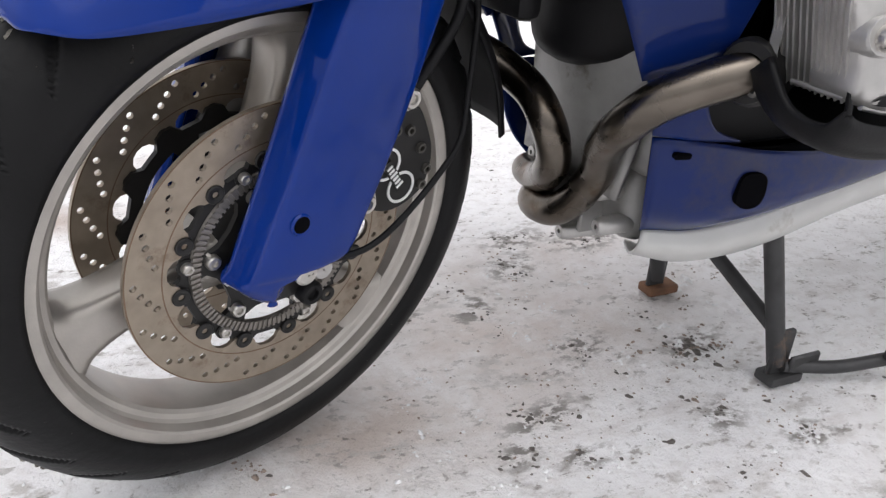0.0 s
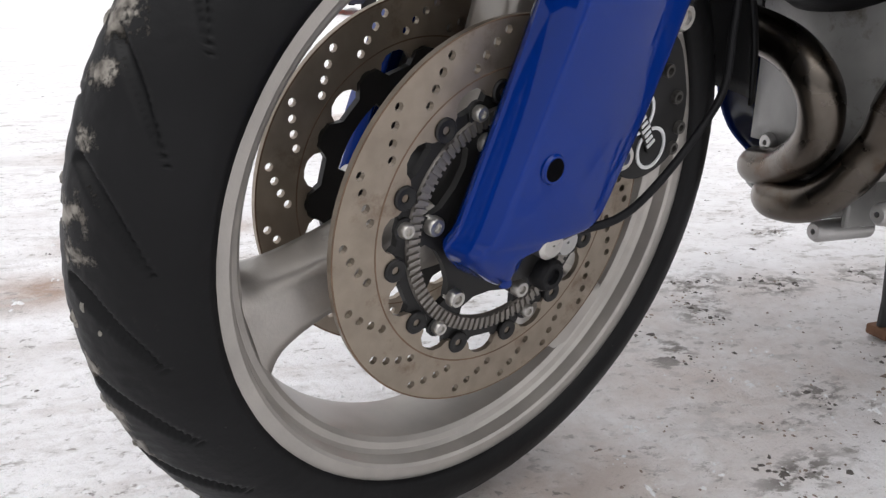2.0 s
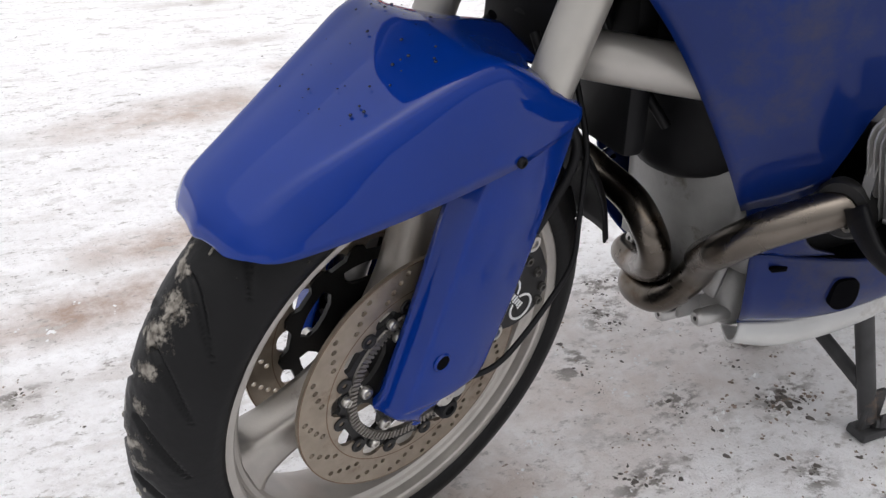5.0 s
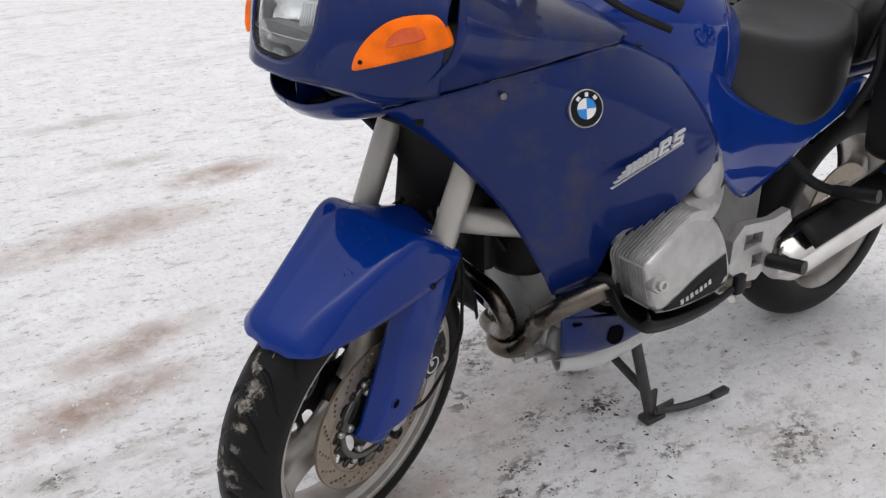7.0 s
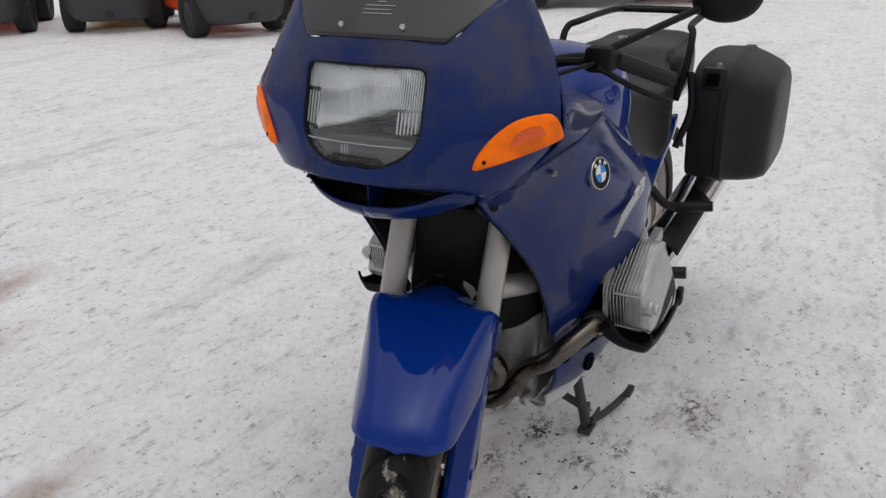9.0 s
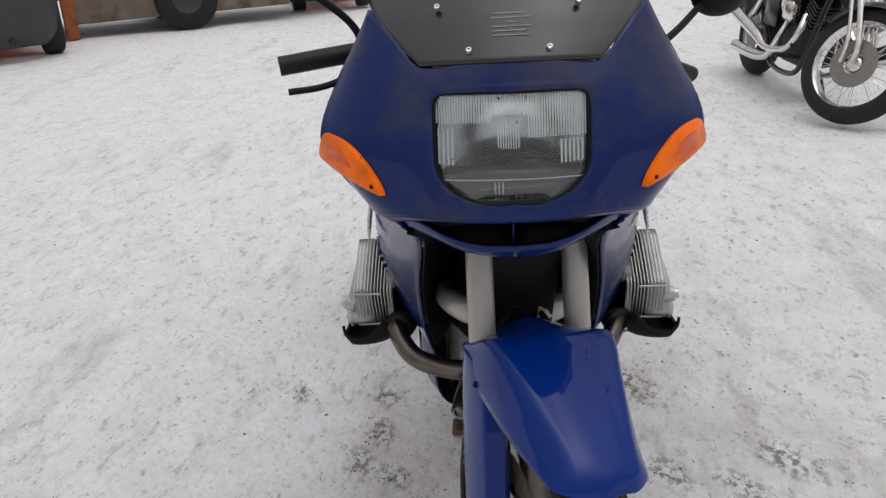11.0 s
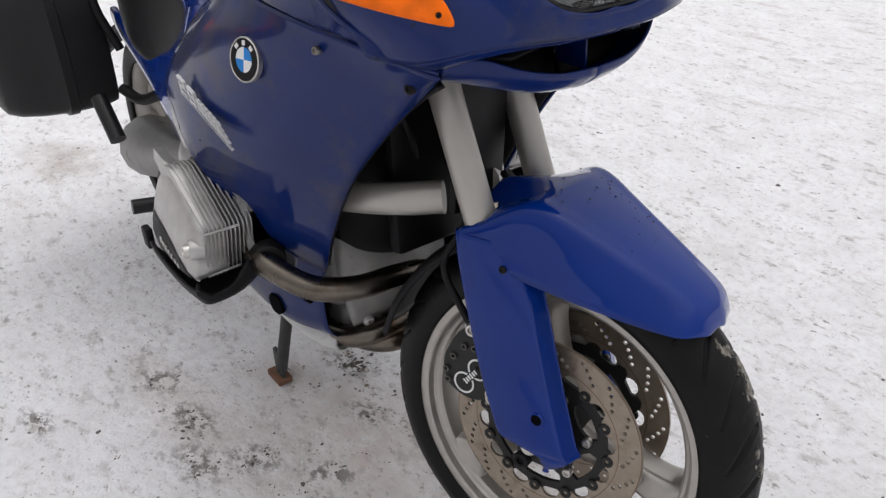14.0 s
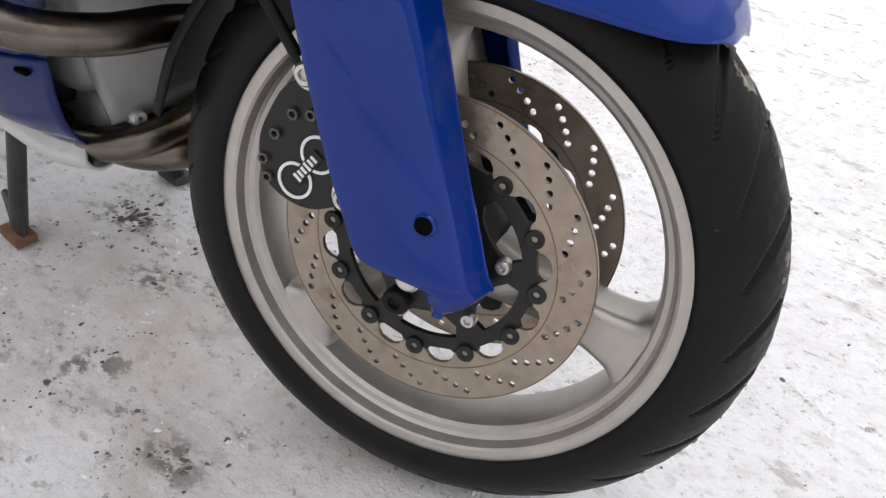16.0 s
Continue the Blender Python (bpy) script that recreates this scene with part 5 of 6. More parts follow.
    part("front_shroud", box_bm((0.03, 0.160, 0.32), 0.010, 2, (-0.278, 0.0, 0.657)), BLACK, e, "matt black shroud behind the fork")
    # black inner cowl, added to close the nose from above and block light
    net = []
    for x, w, z in ((0.030, 0.10, 0.880), (-0.04, 0.17, 0.884), (-0.20, 0.200, 0.892), (-0.36, 0.205, 0.900), (-0.52, 0.190, 0.900)):
        net.append([(x, w * q, z + 0.010 * (1 - q * q)) for q in (-1, -0.5, 0, 0.5, 1)])
    shell("light_stop_cowl", net, BLACK, e, "matt black inner cowl added to keep light out of the nose", 3, 3, 0.004)
    # inner fairing wings, dark, added either side of the fork to block side light
    for sd in (1, -1):
        net = []
        for x, y, z in ((-0.012, 0.158, 0.852), (-0.083, 0.141, 0.813), (-0.146, 0.146, 0.760), (-0.238, 0.162, 0.656), (-0.313, 0.162, 0.541), (-0.366, 0.150, 0.462)):
            net.append([(x - 0.003, sd * y, z), (x - 0.030, sd * (y - 0.010), z + 0.004), (x - 0.080, sd * (y - 0.030), z + 0.012), (x - 0.150, sd * (y - 0.050), z + 0.020)])
        shell("light_stop_liner", net, BLACK, e, "matt black inner liner added to keep side light out", 4, 4, 0.003)


engine()


def exhaust():
    x = part_empty("exhaust", bike, Matrix(), "heat-stained chrome exhaust with twin header pipes")
    tube("header_pipe", [(-0.470, 0.245, 0.490), (-0.415, 0.225, 0.475), (-0.365, 0.195, 0.448), (-0.350, 0.160, 0.412), (-0.368, 0.112, 0.372), (-0.389, 0.080, 0.330), (-0.386, 0.050, 0.285), (-0.380, 0.015, 0.257), (-0.385, -0.035, 0.248), (-0.430, -0.075, 0.248), (-0.52, -0.095, 0.250)], 0.0205, PIPE, x, "brown-stained chrome header pipe", k=7, sides=22)
    tube("header_pipe", [(-0.470, -0.245, 0.490), (-0.415, -0.240, 0.480), (-0.345, -0.200, 0.452), (-0.320, -0.130, 0.435), (-0.318, -0.055, 0.428), (-0.332, 0.010, 0.408), (-0.338, 0.046, 0.378), (-0.350, 0.046, 0.345), (-0.362, 0.026, 0.315), (-0.384, -0.028, 0.284), (-0.402, -0.085, 0.272), (-0.45, -0.11, 0.262), (-0.52, -0.11, 0.250)], 0.0205, PIPE, x, "brown-stained chrome header pipe", k=7, sides=22)
    for sd in (1, -1):
        lathe("pipe_flange", [(0.018, 0.012), (0.028, 0.012), (0.032, 0.006), (0.032, -0.02)], BLACKMETAL, x, "", 24, m=Matrix.Translation((-0.428, sd * 0.232, 0.480)) @ pose(0, 0, 0, 0, 0, -75 * sd if sd > 0 else -105))
    tube("collector", [(-0.50, -0.10, 0.25), (-0.70, -0.09, 0.25), (-0.85, 0.02, 0.26), (-1.0, 0.14, 0.30)], 0.030, PIPE, x, k=6, sides=20)
    tube("muffler", [(-1.02, 0.175, 0.330), (-1.10, 0.185, 0.360), (-1.45, 0.215, 0.455), (-1.80, 0.245, 0.550)], 0.06, CHROME, x, "polished chrome muffler", k=5, sides=28, radii=[0.034, 0.058, 0.062, 0.062, 0.062, 0.060, 0.056])
    net = [[(-1.06 - 0.28 * q, 0.20 + 0.025 * q, 0.435 + 0.075 * q), (-1.06 - 0.28 * q, 0.232 + 0.025 * q, 0.418 + 0.075 * q), (-1.07 - 0.28 * q, 0.252 + 0.025 * q, 0.392 + 0.075 * q)] for q in (0, 0.33, 0.66, 1)]
    shell("heat_shield", net, BLACK, x, "black heat shield", 3, 3, 0.003)


exhaust()


def belly_pan():
    """Blue side of the engine spoiler with a light grey keel."""
    for sd in (False, True):
        net = [[(-0.432, 0.118, 0.268), (-0.50, 0.135, 0.268), (-0.60, 0.150, 0.290), (-0.72, 0.155, 0.325), (-0.84, 0.155, 0.350)],
               [(-0.408, 0.144, 0.304), (-0.50, 0.180, 0.302), (-0.60, 0.193, 0.318), (-0.72, 0.195, 0.342), (-0.84, 0.19, 0.366)],
               [(-0.395, 0.156, 0.348), (-0.50, 0.197, 0.342), (-0.60, 0.209, 0.348), (-0.72, 0.211, 0.364), (-0.84, 0.20, 0.385)],
               [(-0.390, 0.158, 0.396), (-0.45, 0.188, 0.394), (-0.53, 0.202, 0.384), (-0.66, 0.214, 0.384), (-0.84, 0.205, 0.402)]]
        S = surface(net, 6, 8)
        if sd:
            S = S * np.array([1, -1, 1])
        nu, nv = S.shape[:2]

        ob = mesh_object("belly_panel", S.reshape(-1, 3), grid_faces(nu, nv), DUSTYSHADEBLUE, bike, "dusty blue belly panel with a dark hole", 50)
        sg = -1 if sd else 1
        flat = S.reshape(-1, 3)

        def on_panel(x, z):
            k = int(np.argmin((flat[:, 0] - x) ** 2 + (flat[:, 2] - z) ** 2))
            return Matrix.Translation(flat[k] + np.array([0, sg * 0.002, 0])) @ pose(0, 0, 0, sg * -4, 0, sg * -10)
        slant = spline([(0.015, -0.014), (0.017, 0.004), (0.014, 0.018), (0.000, 0.021), (-0.013, 0.016), (-0.017, -0.002), (-0.013, -0.017), (0.002, -0.021)], 4, True)
        plate("drain_hole", [[tuple(p) for p in slant]], 0.008, HOLE, bike, "dark slanted hole with rounded corners", on_panel(-0.503, 0.342), 40)
        part("slot", box_bm((0.020, 0.009, 0.007), 0.002, 1), HOLE, bike, "", 0, on_panel(-0.419, 0.379))
        shell("belly_riser", [[(-0.3895, 0.158, 0.398), (-0.430, 0.180, 0.3965), (-0.474, 0.195, 0.397)],
                              [(-0.383, 0.158, 0.425), (-0.408, 0.176, 0.424), (-0.436, 0.189, 0.416)],
                              [(-0.368, 0.158, 0.460), (-0.390, 0.173, 0.468), (-0.412, 0.185, 0.482)]], DUSTYSHADEBLUE, bike, "dusty blue riser panel beside the cylinder", 5, 5, 0.003, mirror=sd)
        s = ob.modifiers.new("thickness", "SOLIDIFY")
        s.thickness, s.offset = 0.003, 0
        shell("belly_keel", [[(-0.432, 0.122, 0.270), (-0.50, 0.140, 0.270), (-0.60, 0.155, 0.292), (-0.72, 0.160, 0.328), (-0.86, 0.160, 0.352)],
                             [(-0.424, 0.128, 0.252), (-0.50, 0.148, 0.246), (-0.60, 0.162, 0.262), (-0.72, 0.166, 0.295), (-0.86, 0.165, 0.318)],
                             [(-0.430, 0.110, 0.236), (-0.50, 0.125, 0.222), (-0.60, 0.135, 0.232), (-0.72, 0.140, 0.265), (-0.86, 0.14, 0.290)],
                             [(-0.450, 0.075, 0.232), (-0.50, 0.080, 0.216), (-0.60, 0.085, 0.224), (-0.72, 0.09, 0.255), (-0.86, 0.09, 0.280)]], BELLY, bike, "light grey plastic keel", 5, 6, 0.004, mirror=sd)
    # added black plates stand in for the shade behind each cylinder
    for sd in (1, -1):
        part("cylinder_shade_plate", box_bm((0.24, 0.012, 0.13), 0.005, 1, (-0.565, sd * 0.160, 0.445)), BLACK, bike, "matt black plate put where shade falls behind the cylinder")
    part("belly_liner", box_bm((0.36, 0.26, 0.10), 0.02, 2, (-0.66, 0, 0.345)), BLACK, bike, "")


belly_pan()


def centre_stand():
    s = part_empty("centre_stand", bike, Matrix(), "worn black steel centre stand on the snow")
    for sd in (1, -1):
        tube("stand_leg", [(-0.655, sd * 0.105, 0.265), (-0.690, sd * 0.122, 0.12), (-0.712, sd * 0.132, 0.03)], 0.013, STAND, s, k=4)
        part("stand_foot", box_bm((0.060, 0.035, 0.016), 0.004, 2, (-0.722, sd * 0.134, 0.009)), STAND if sd > 0 else RUST, s, "")
        part("stand_gusset", box_bm((0.035, 0.010, 0.070), 0.003, 1, (-0.712, sd * 0.134, 0.050)), STAND, s, "")
    tube("stand_brace", [(-0.698, 0.125, 0.085), (-0.670, -0.11, 0.20)], 0.0105, STAND, s, k=1)
    tube("stand_pedal", [(-0.715, 0.140, 0.030), (-0.790, 0.165, 0.026), (-0.850, 0.185, 0.036), (-0.888, 0.196, 0.044)], 0.0095, STAND, s, k=4)
    part("pedal_pad", box_bm((0.050, 0.020, 0.016), 0.004, 2, (-0.875, 0.200, 0.052)), STAND, s, "")
    part("pedal_web", box_bm((0.055, 0.008, 0.026), 0.003, 1, (-0.745, 0.150, 0.036)), STAND, s, "")


centre_stand()


def tank_and_seat():
    tank = []
    for x, w, top, low in ((-0.40, 0.155, 0.990, 0.88), (-0.48, 0.185, 1.020, 0.86), (-0.60, 0.200, 1.025, 0.82), (-0.72, 0.190, 1.000, 0.78), (-0.83, 0.150, 0.950, 0.74), (-0.90, 0.115, 0.905, 0.72)):
        row = [(x, w * 0.96, low), (x, w, (top + low) / 2 + 0.01), (x, w * 0.82, top - 0.028), (x, w * 0.45, top - 0.004), (x, 0, top)]
        tank.append(row + [(a, -b, c) for a, b, c in row[-2::-1]])
    shell("fuel_tank", tank, BLUE, bike, "glossy blue fuel tank", 6, 5, 0.004)
    both("tank_panel", [
        [(-0.600, 0.232, 0.735), (-0.700, 0.230, 0.655), (-0.830, 0.205, 0.556), (-0.950, 0.190, 0.576), (-1.100, 0.175, 0.624), (-1.250, 0.168, 0.674)],
        [(-0.600, 0.222, 0.790), (-0.690, 0.225, 0.730), (-0.820, 0.200, 0.650), (-0.960, 0.186, 0.640), (-1.120, 0.176, 0.664), (-1.280, 0.170, 0.705)],
        [(-0.585, 0.200, 0.850), (-0.670, 0.207, 0.815), (-0.790, 0.190, 0.752), (-0.950, 0.180, 0.688), (-1.120, 0.173, 0.688), (-1.290, 0.168, 0.732)],
        [(-0.570, 0.182, 0.880), (-0.700, 0.180, 0.860), (-0.800, 0.170, 0.775), (-0.930, 0.166, 0.706), (-1.070, 0.165, 0.674), (-1.270, 0.160, 0.738)],
    ], BLUE, "blue side cover below the seat", ku=5, kv=5, thick=0.004, even=10)
    seat = []
    for x, w, top, low in ((-0.755, 0.100, 0.915, 0.83), (-0.82, 0.150, 0.900, 0.75), (-0.92, 0.172, 0.875, 0.69), (-1.02, 0.182, 0.858, 0.655), (-1.12, 0.182, 0.855, 0.66), (-1.19, 0.172, 0.870, 0.69), (-1.24, 0.150, 0.900, 0.74)):
        row = [(x, w * 0.93, low), (x, w, low + 0.04), (x, w * 0.97, top - 0.035), (x, w * 0.75, top - 0.004), (x, 0, top)]
        seat.append(row + [(a, -b, c) for a, b, c in row[-2::-1]])
    shell("rider_seat", seat, VINYL, bike, "black vinyl rider seat", 6, 5, 0.006)
    seat = []
    for x, w, top, low in ((-1.225, 0.115, 0.850, 0.76), (-1.245, 0.140, 0.895, 0.76), (-1.31, 0.150, 0.918, 0.76), (-1.45, 0.150, 0.916, 0.77), (-1.57, 0.140, 0.922, 0.78), (-1.66, 0.115, 0.915, 0.80), (-1.69, 0.09, 0.88, 0.81)):
        row = [(x, w * 0.93, low), (x, w, low + 0.04), (x, w * 0.97, top - 0.035), (x, w * 0.75, top - 0.004), (x, 0, top)]
        seat.append(row + [(a, -b, c) for a, b, c in row[-2::-1]])
    shell("passenger_seat", seat, VINYL, bike, "black vinyl passenger seat with chalk scrawl", 6, 5, 0.006)
    # chalk-like scrawl on the passenger seat
    rng = random.Random(2)
    for k in range(11):
        y0, x0 = -0.062 + 0.0105 * k, -1.435 - 0.0045 * k
        pts = [(x0 - 0.016 * q + rng.uniform(-0.012, 0.012), y0 + rng.uniform(-0.010, 0.010), 0.9190) for q in range(4)]
        tube("scrawl", pts, 0.0016, WHITE, bike, k=3, sides=5)
    part("tail_body", box_bm((0.60, 0.22, 0.12), 0.04, 3, (-1.45, 0, 0.76)), BLUE, bike, "blue tail")
    part("rear_frame", box_bm((0.60, 0.16, 0.10), 0.02, 2, (-1.15, 0, 0.66)), BLACK, bike, "")
    for sd in (1, -1):
        tube("grab_rail", [(-1.26, sd * 0.165, 0.78), (-1.275, sd * 0.185, 0.88), (-1.31, sd * 0.185, 0.955), (-1.38, sd * 0.165, 0.972), (-1.62, sd * 0.150, 0.978), (-1.75, sd * 0.12, 0.975)], 0.010, BLACK, bike, "black grab rail")
    for x in (-1.70, -1.75):
        tube("rack_bar", [(x, -0.15, 0.974), (x, 0, 0.975), (x, 0.15, 0.974)], 0.009, BLACK, bike, k=2)


tank_and_seat()


def pannier(side):
    c = part_empty("pannier_case", bike, Matrix(), "black grained plastic pannier case with latch")
    # stations along y, from the bike outwards; each a rounded outline in x and z
    base = [(-1.265, 0.60), (-1.255, 0.70), (-1.262, 0.80), (-1.300, 0.872), (-1.45, 0.895), (-1.63, 0.890), (-1.695, 0.865), (-1.720, 0.78), (-1.715, 0.63), (-1.680, 0.565), (-1.57, 0.545), (-1.36, 0.548), (-1.29, 0.562)]
    L = spline(base, 4, True)
    cx, cz = L[:, 0].mean(), L[:, 1].mean()
    rings = []
    for y, s, lip in ((0.205, 0.97, 0), (0.235, 1.0, 0), (0.300, 1.0, 0), (0.303, 1.025, 0), (0.325, 1.025, 0), (0.329, 0.995, 0), (0.380, 0.985, 0), (0.425, 0.955, 0), (0.452, 0.90, 0), (0.462, 0.80, 0), (0.466, 0.4, 0), (0.467, 0.05, 0)):
        rings.append([((0.03 if side < 0 else 0) + cx + (x - cx) * s - 0.35 * max(0, y - 0.33) * (1 if x > cx else 0.2) * 0.6, side * (0.205 + (y - 0.205) * (0.93 if side < 0 else 0.845)), cz - (0.034 if side < 0 else 0.004) + (z - cz) * s - (0.30 * max(0, y - 0.33) if z > cz else 0)) for x, z in L])
    n = len(L)
    f = grid_faces(len(rings), n, closed_v=True) + [tuple(range(n))[::-1], tuple(range((len(rings) - 1) * n, len(rings) * n))]
    mesh_object("case_shell", [p for r in rings for p in r], f, CASE, c, "", 50)
    part("latch", box_bm((0.030, 0.060, 0.060), 0.006, 2, (-1.275, side * 0.262, 0.845)), CASE, c, "recessed black latch")
    part("latch_recess", box_bm((0.012, 0.034, 0.034), 0.003, 1, (-1.256, side * 0.262, 0.845)), HOLE, c, "")
    lathe("lock", [(0.0001, 0.003), (0.007, 0.003), (0.007, -0.01)], STEEL, c, "", 14, m=Matrix.Translation((-1.255, side * 0.275, 0.884)) @ pose(0, 0, 0, 0, 0, -90))
    tube("case_strap", [(-1.20, side * 0.19, 0.66), (-1.235, side * 0.215, 0.76), (-1.262, side * 0.20, 0.86)], 0.010, BLACK, c)


pannier(1)
pannier(-1)


def handlebar():
    b = part_empty("handlebar", bike, Matrix.Translation((0, 0.010, -0.010)), "black handlebar with grips, levers and mirrors")
    # the bars are turned with the fork: right end forward, left end back
    tube("bar", [(-0.33, 0.08, 1.02), (-0.325, 0.18, 1.045), (-0.35, 0.26, 1.045)], 0.011, BLACK, b)
    tube("bar", [(-0.31, -0.08, 1.03), (-0.29, -0.18, 1.08), (-0.285, -0.27, 1.092)], 0.011, BLACK, b)
    tube("grip", [(-0.352, 0.255, 1.045), (-0.414, 0.338, 1.005)], 0.0145, VINYL, b, "black rubber grip", k=1)
    tube("grip", [(-0.288, -0.262, 1.092), (-0.250, -0.388, 1.080)], 0.0165, VINYL, b, "black rubber grip", k=1)
    tube("lever", [(-0.30, 0.235, 1.04), (-0.340, 0.295, 1.000), (-0.390, 0.340, 0.972)], 0.0075, BLACK, b, flat=0.7)
    tube("lever", [(-0.235, -0.235, 1.075), (-0.195, -0.300, 1.055), (-0.178, -0.360, 1.050)], 0.0075, BLACK, b, flat=0.7)
    part("switch_block", box_bm((0.05, 0.05, 0.045), 0.01, 2, (-0.325, 0.235, 1.050)), BLACK, b, "")
    part("switch_block", box_bm((0.05, 0.05, 0.045), 0.01, 2, (-0.285, -0.240, 1.088)), BLACK, b, "")
    tube("mirror_stalk", [(-0.325, 0.245, 1.065), (-0.38, 0.30, 1.092), (-0.47, 0.36, 1.122)], 0.0065, BLACK, b)
    tube("mirror_stalk", [(-0.285, -0.245, 1.090), (-0.285, -0.27, 1.145), (-0.27, -0.36, 1.22), (-0.26, -0.42, 1.27)], 0.0065, BLACK, b)
    for x, y, z, turn in ((-0.500, 0.400, 1.142, 20), (-0.25, -0.45, 1.29, 20)):
        bm = bmesh.new()
        bmesh.ops.create_uvsphere(bm, u_segments=24, v_segments=14, radius=1)
        for v in bm.verts:
            v.co = Vector((v.co.x * (0.035 if v.co.x > 0 else 0.012), v.co.y * 0.062, v.co.z * 0.046))
        part("mirror_head", bm, BLACK, b, "rounded black mirror shell", 60, pose(x, y, z, 0, 0, turn))
    tube("clutch_cable", [(-0.30, 0.21, 1.05), (-0.22, 0.16, 1.055), (-0.20, 0.10, 1.02), (-0.26, 0.06, 0.92)], 0.004, BLACK, b)
    tube("clutch_cable", [(-0.30, 0.23, 1.045), (-0.235, 0.18, 1.03), (-0.22, 0.11, 0.99), (-0.27, 0.06, 0.90)], 0.004, BLACK, b)
    part("dash", box_bm((0.10, 0.26, 0.06), 0.02, 2, (-0.18, 0, 1.06)), BLACK, b, "black instrument panel")
    for sd in (1, -1):
        shell("dash_wing", [[(-0.10, sd * 0.19, 1.10), (-0.14, sd * 0.20, 1.05), (-0.20, sd * 0.20, 1.0)], [(-0.12, sd * 0.08, 1.06), (-0.16, sd * 0.10, 1.0), (-0.24, sd * 0.12, 0.96)]], BLACK, b, "", 4, 4, 0.003)


handlebar()


def footrests():
    for sd in (1, -1):
        g = part_empty("footrest", bike, Matrix(), "cast alloy footrest plate with black rubber peg")
        plate("footrest_plate", [[(-0.86, 0.36), (-0.80, 0.40), (-0.80, 0.47), (-0.83, 0.50), (-0.93, 0.49), (-0.985, 0.50), (-1.0, 0.47), (-0.95, 0.44), (-0.94, 0.385), (-0.90, 0.355)],
                                 [(-0.875, 0.39), (-0.91, 0.39), (-0.91, 0.42), (-0.875, 0.42)], [(-0.84, 0.44), (-0.90, 0.445), (-0.90, 0.47), (-0.84, 0.475)]], 0.02, ALU, g, "", Matrix.Translation((0, sd * 0.215, 0)))
        tube("peg", [(-0.935, sd * 0.225, 0.392), (-0.946, sd * 0.305, 0.401)], 0.016, VINYL, g, "black rubber peg", k=1)
        if sd > 0:
            tube("rear_peg", [(-1.16, 0.215, 0.500), (-1.17, 0.315, 0.515)], 0.015, VINYL, g, "black rubber passenger peg", k=1)
        else:
            tube("rear_peg", [(-1.144, -0.273, 0.582), (-1.075, -0.270, 0.503)], 0.018, VINYL, g, "black rubber passenger peg, folded down", k=1)
        tube("rear_peg_arm", [(-1.02, sd * 0.17, 0.60), (-1.10, sd * 0.195, 0.53 if sd > 0 else 0.57), (-1.16, sd * 0.215, 0.50 if sd > 0 else 0.585)], 0.012, BLACK, g)
        tube("pedal", [(-0.86, sd * 0.225, 0.38), (-0.80, sd * 0.245, 0.36), (-0.765, sd * 0.265, 0.365)], 0.008, STEEL, g)
    # pillar panels of bare alloy behind the side panels, and the throttle bodies
    for sd in (1, -1):
        shell("frame_plate", [[(-0.60, sd * 0.262, 0.64), (-0.64, sd * 0.255, 0.60), (-0.69, sd * 0.235, 0.575)], [(-0.615, sd * 0.268, 0.70), (-0.66, sd * 0.262, 0.67), (-0.71, sd * 0.238, 0.63)], [(-0.630, sd * 0.255, 0.735), (-0.68, sd * 0.245, 0.70), (-0.72, sd * 0.225, 0.66)]],
              ALU, bike, "cast alloy frame plate", 4, 4, 0.008)
        tube("throttle_body", [(-0.56, sd * 0.26, 0.60), (-0.66, sd * 0.235, 0.59), (-0.72, sd * 0.20, 0.60)], 0.034, ALU, bike, "alloy throttle body", k=3, sides=20)
        tube("intake_hose", [(-0.70, sd * 0.21, 0.60), (-0.78, sd * 0.16, 0.63), (-0.84, sd * 0.10, 0.66)], 0.034, BLACK, bike, k=4, sides=18)
    part("gearbox", box_bm((0.36, 0.22, 0.28), 0.05, 4, (-0.90, 0, 0.46)), ENGINE, bike, "grey alloy gearbox", 40)


footrests()


def rear_wheel():
    w = part_empty("rear_wheel", bike, Matrix.Translation((-1.473, 0, 0.322)), "silver cast rear wheel with wide black tyre")
    prof = [(0.235, -0.060)] + [(0.248 + 0.074 * math.cos(radians(d)), 0.080 * math.sin(radians(d))) for d in range(-112, 113, 8)] + [(0.235, 0.060)]
    lathe("tyre", prof, TYRE, w, "worn black rear tyre", 96, smooth=180)
    half = [(0.244, 0.066), (0.244, 0.070), (0.236, 0.071), (0.228, 0.066), (0.222, 0.055), (0.212, 0.040), (0.208, 0.0)]
    lathe("rim", half + [(r, -a) for r, a in half[-2::-1]] + [(0.230, -0.06), (0.226, 0.0), (0.230, 0.06)], CASTING, w, "", 96, ring=True, smooth=35)
    for i in range(3):
        spoke(w, 40 + 120 * i)
    lathe("hub", [(0.02, 0.06), (0.06, 0.06), (0.07, 0.03), (0.07, -0.05), (0.02, -0.06)], CASTING, w, "", 36)
    lathe("rear_disc", [(0.09, 0.062), (0.138, 0.062), (0.138, 0.067), (0.09, 0.067)], DISC, w, "", 60, ring=True)
    tube("drive_arm", [(0.45, -0.11, 0.10), (0.2, -0.12, 0.05), (0.0, -0.10, 0.0)], 0.05, ENGINE, w, k=4, radii=[0.045, 0.045, 0.075, 0.085])
    rows = []
    for d in (50, 70, 95, 120, 140):
        x, z = polar(0.355, d)
        rows.append([(x, y, z - 0.03 * (abs(y) > 0.08)) for y in (-0.1, -0.085, -0.04, 0.04, 0.085, 0.1)])
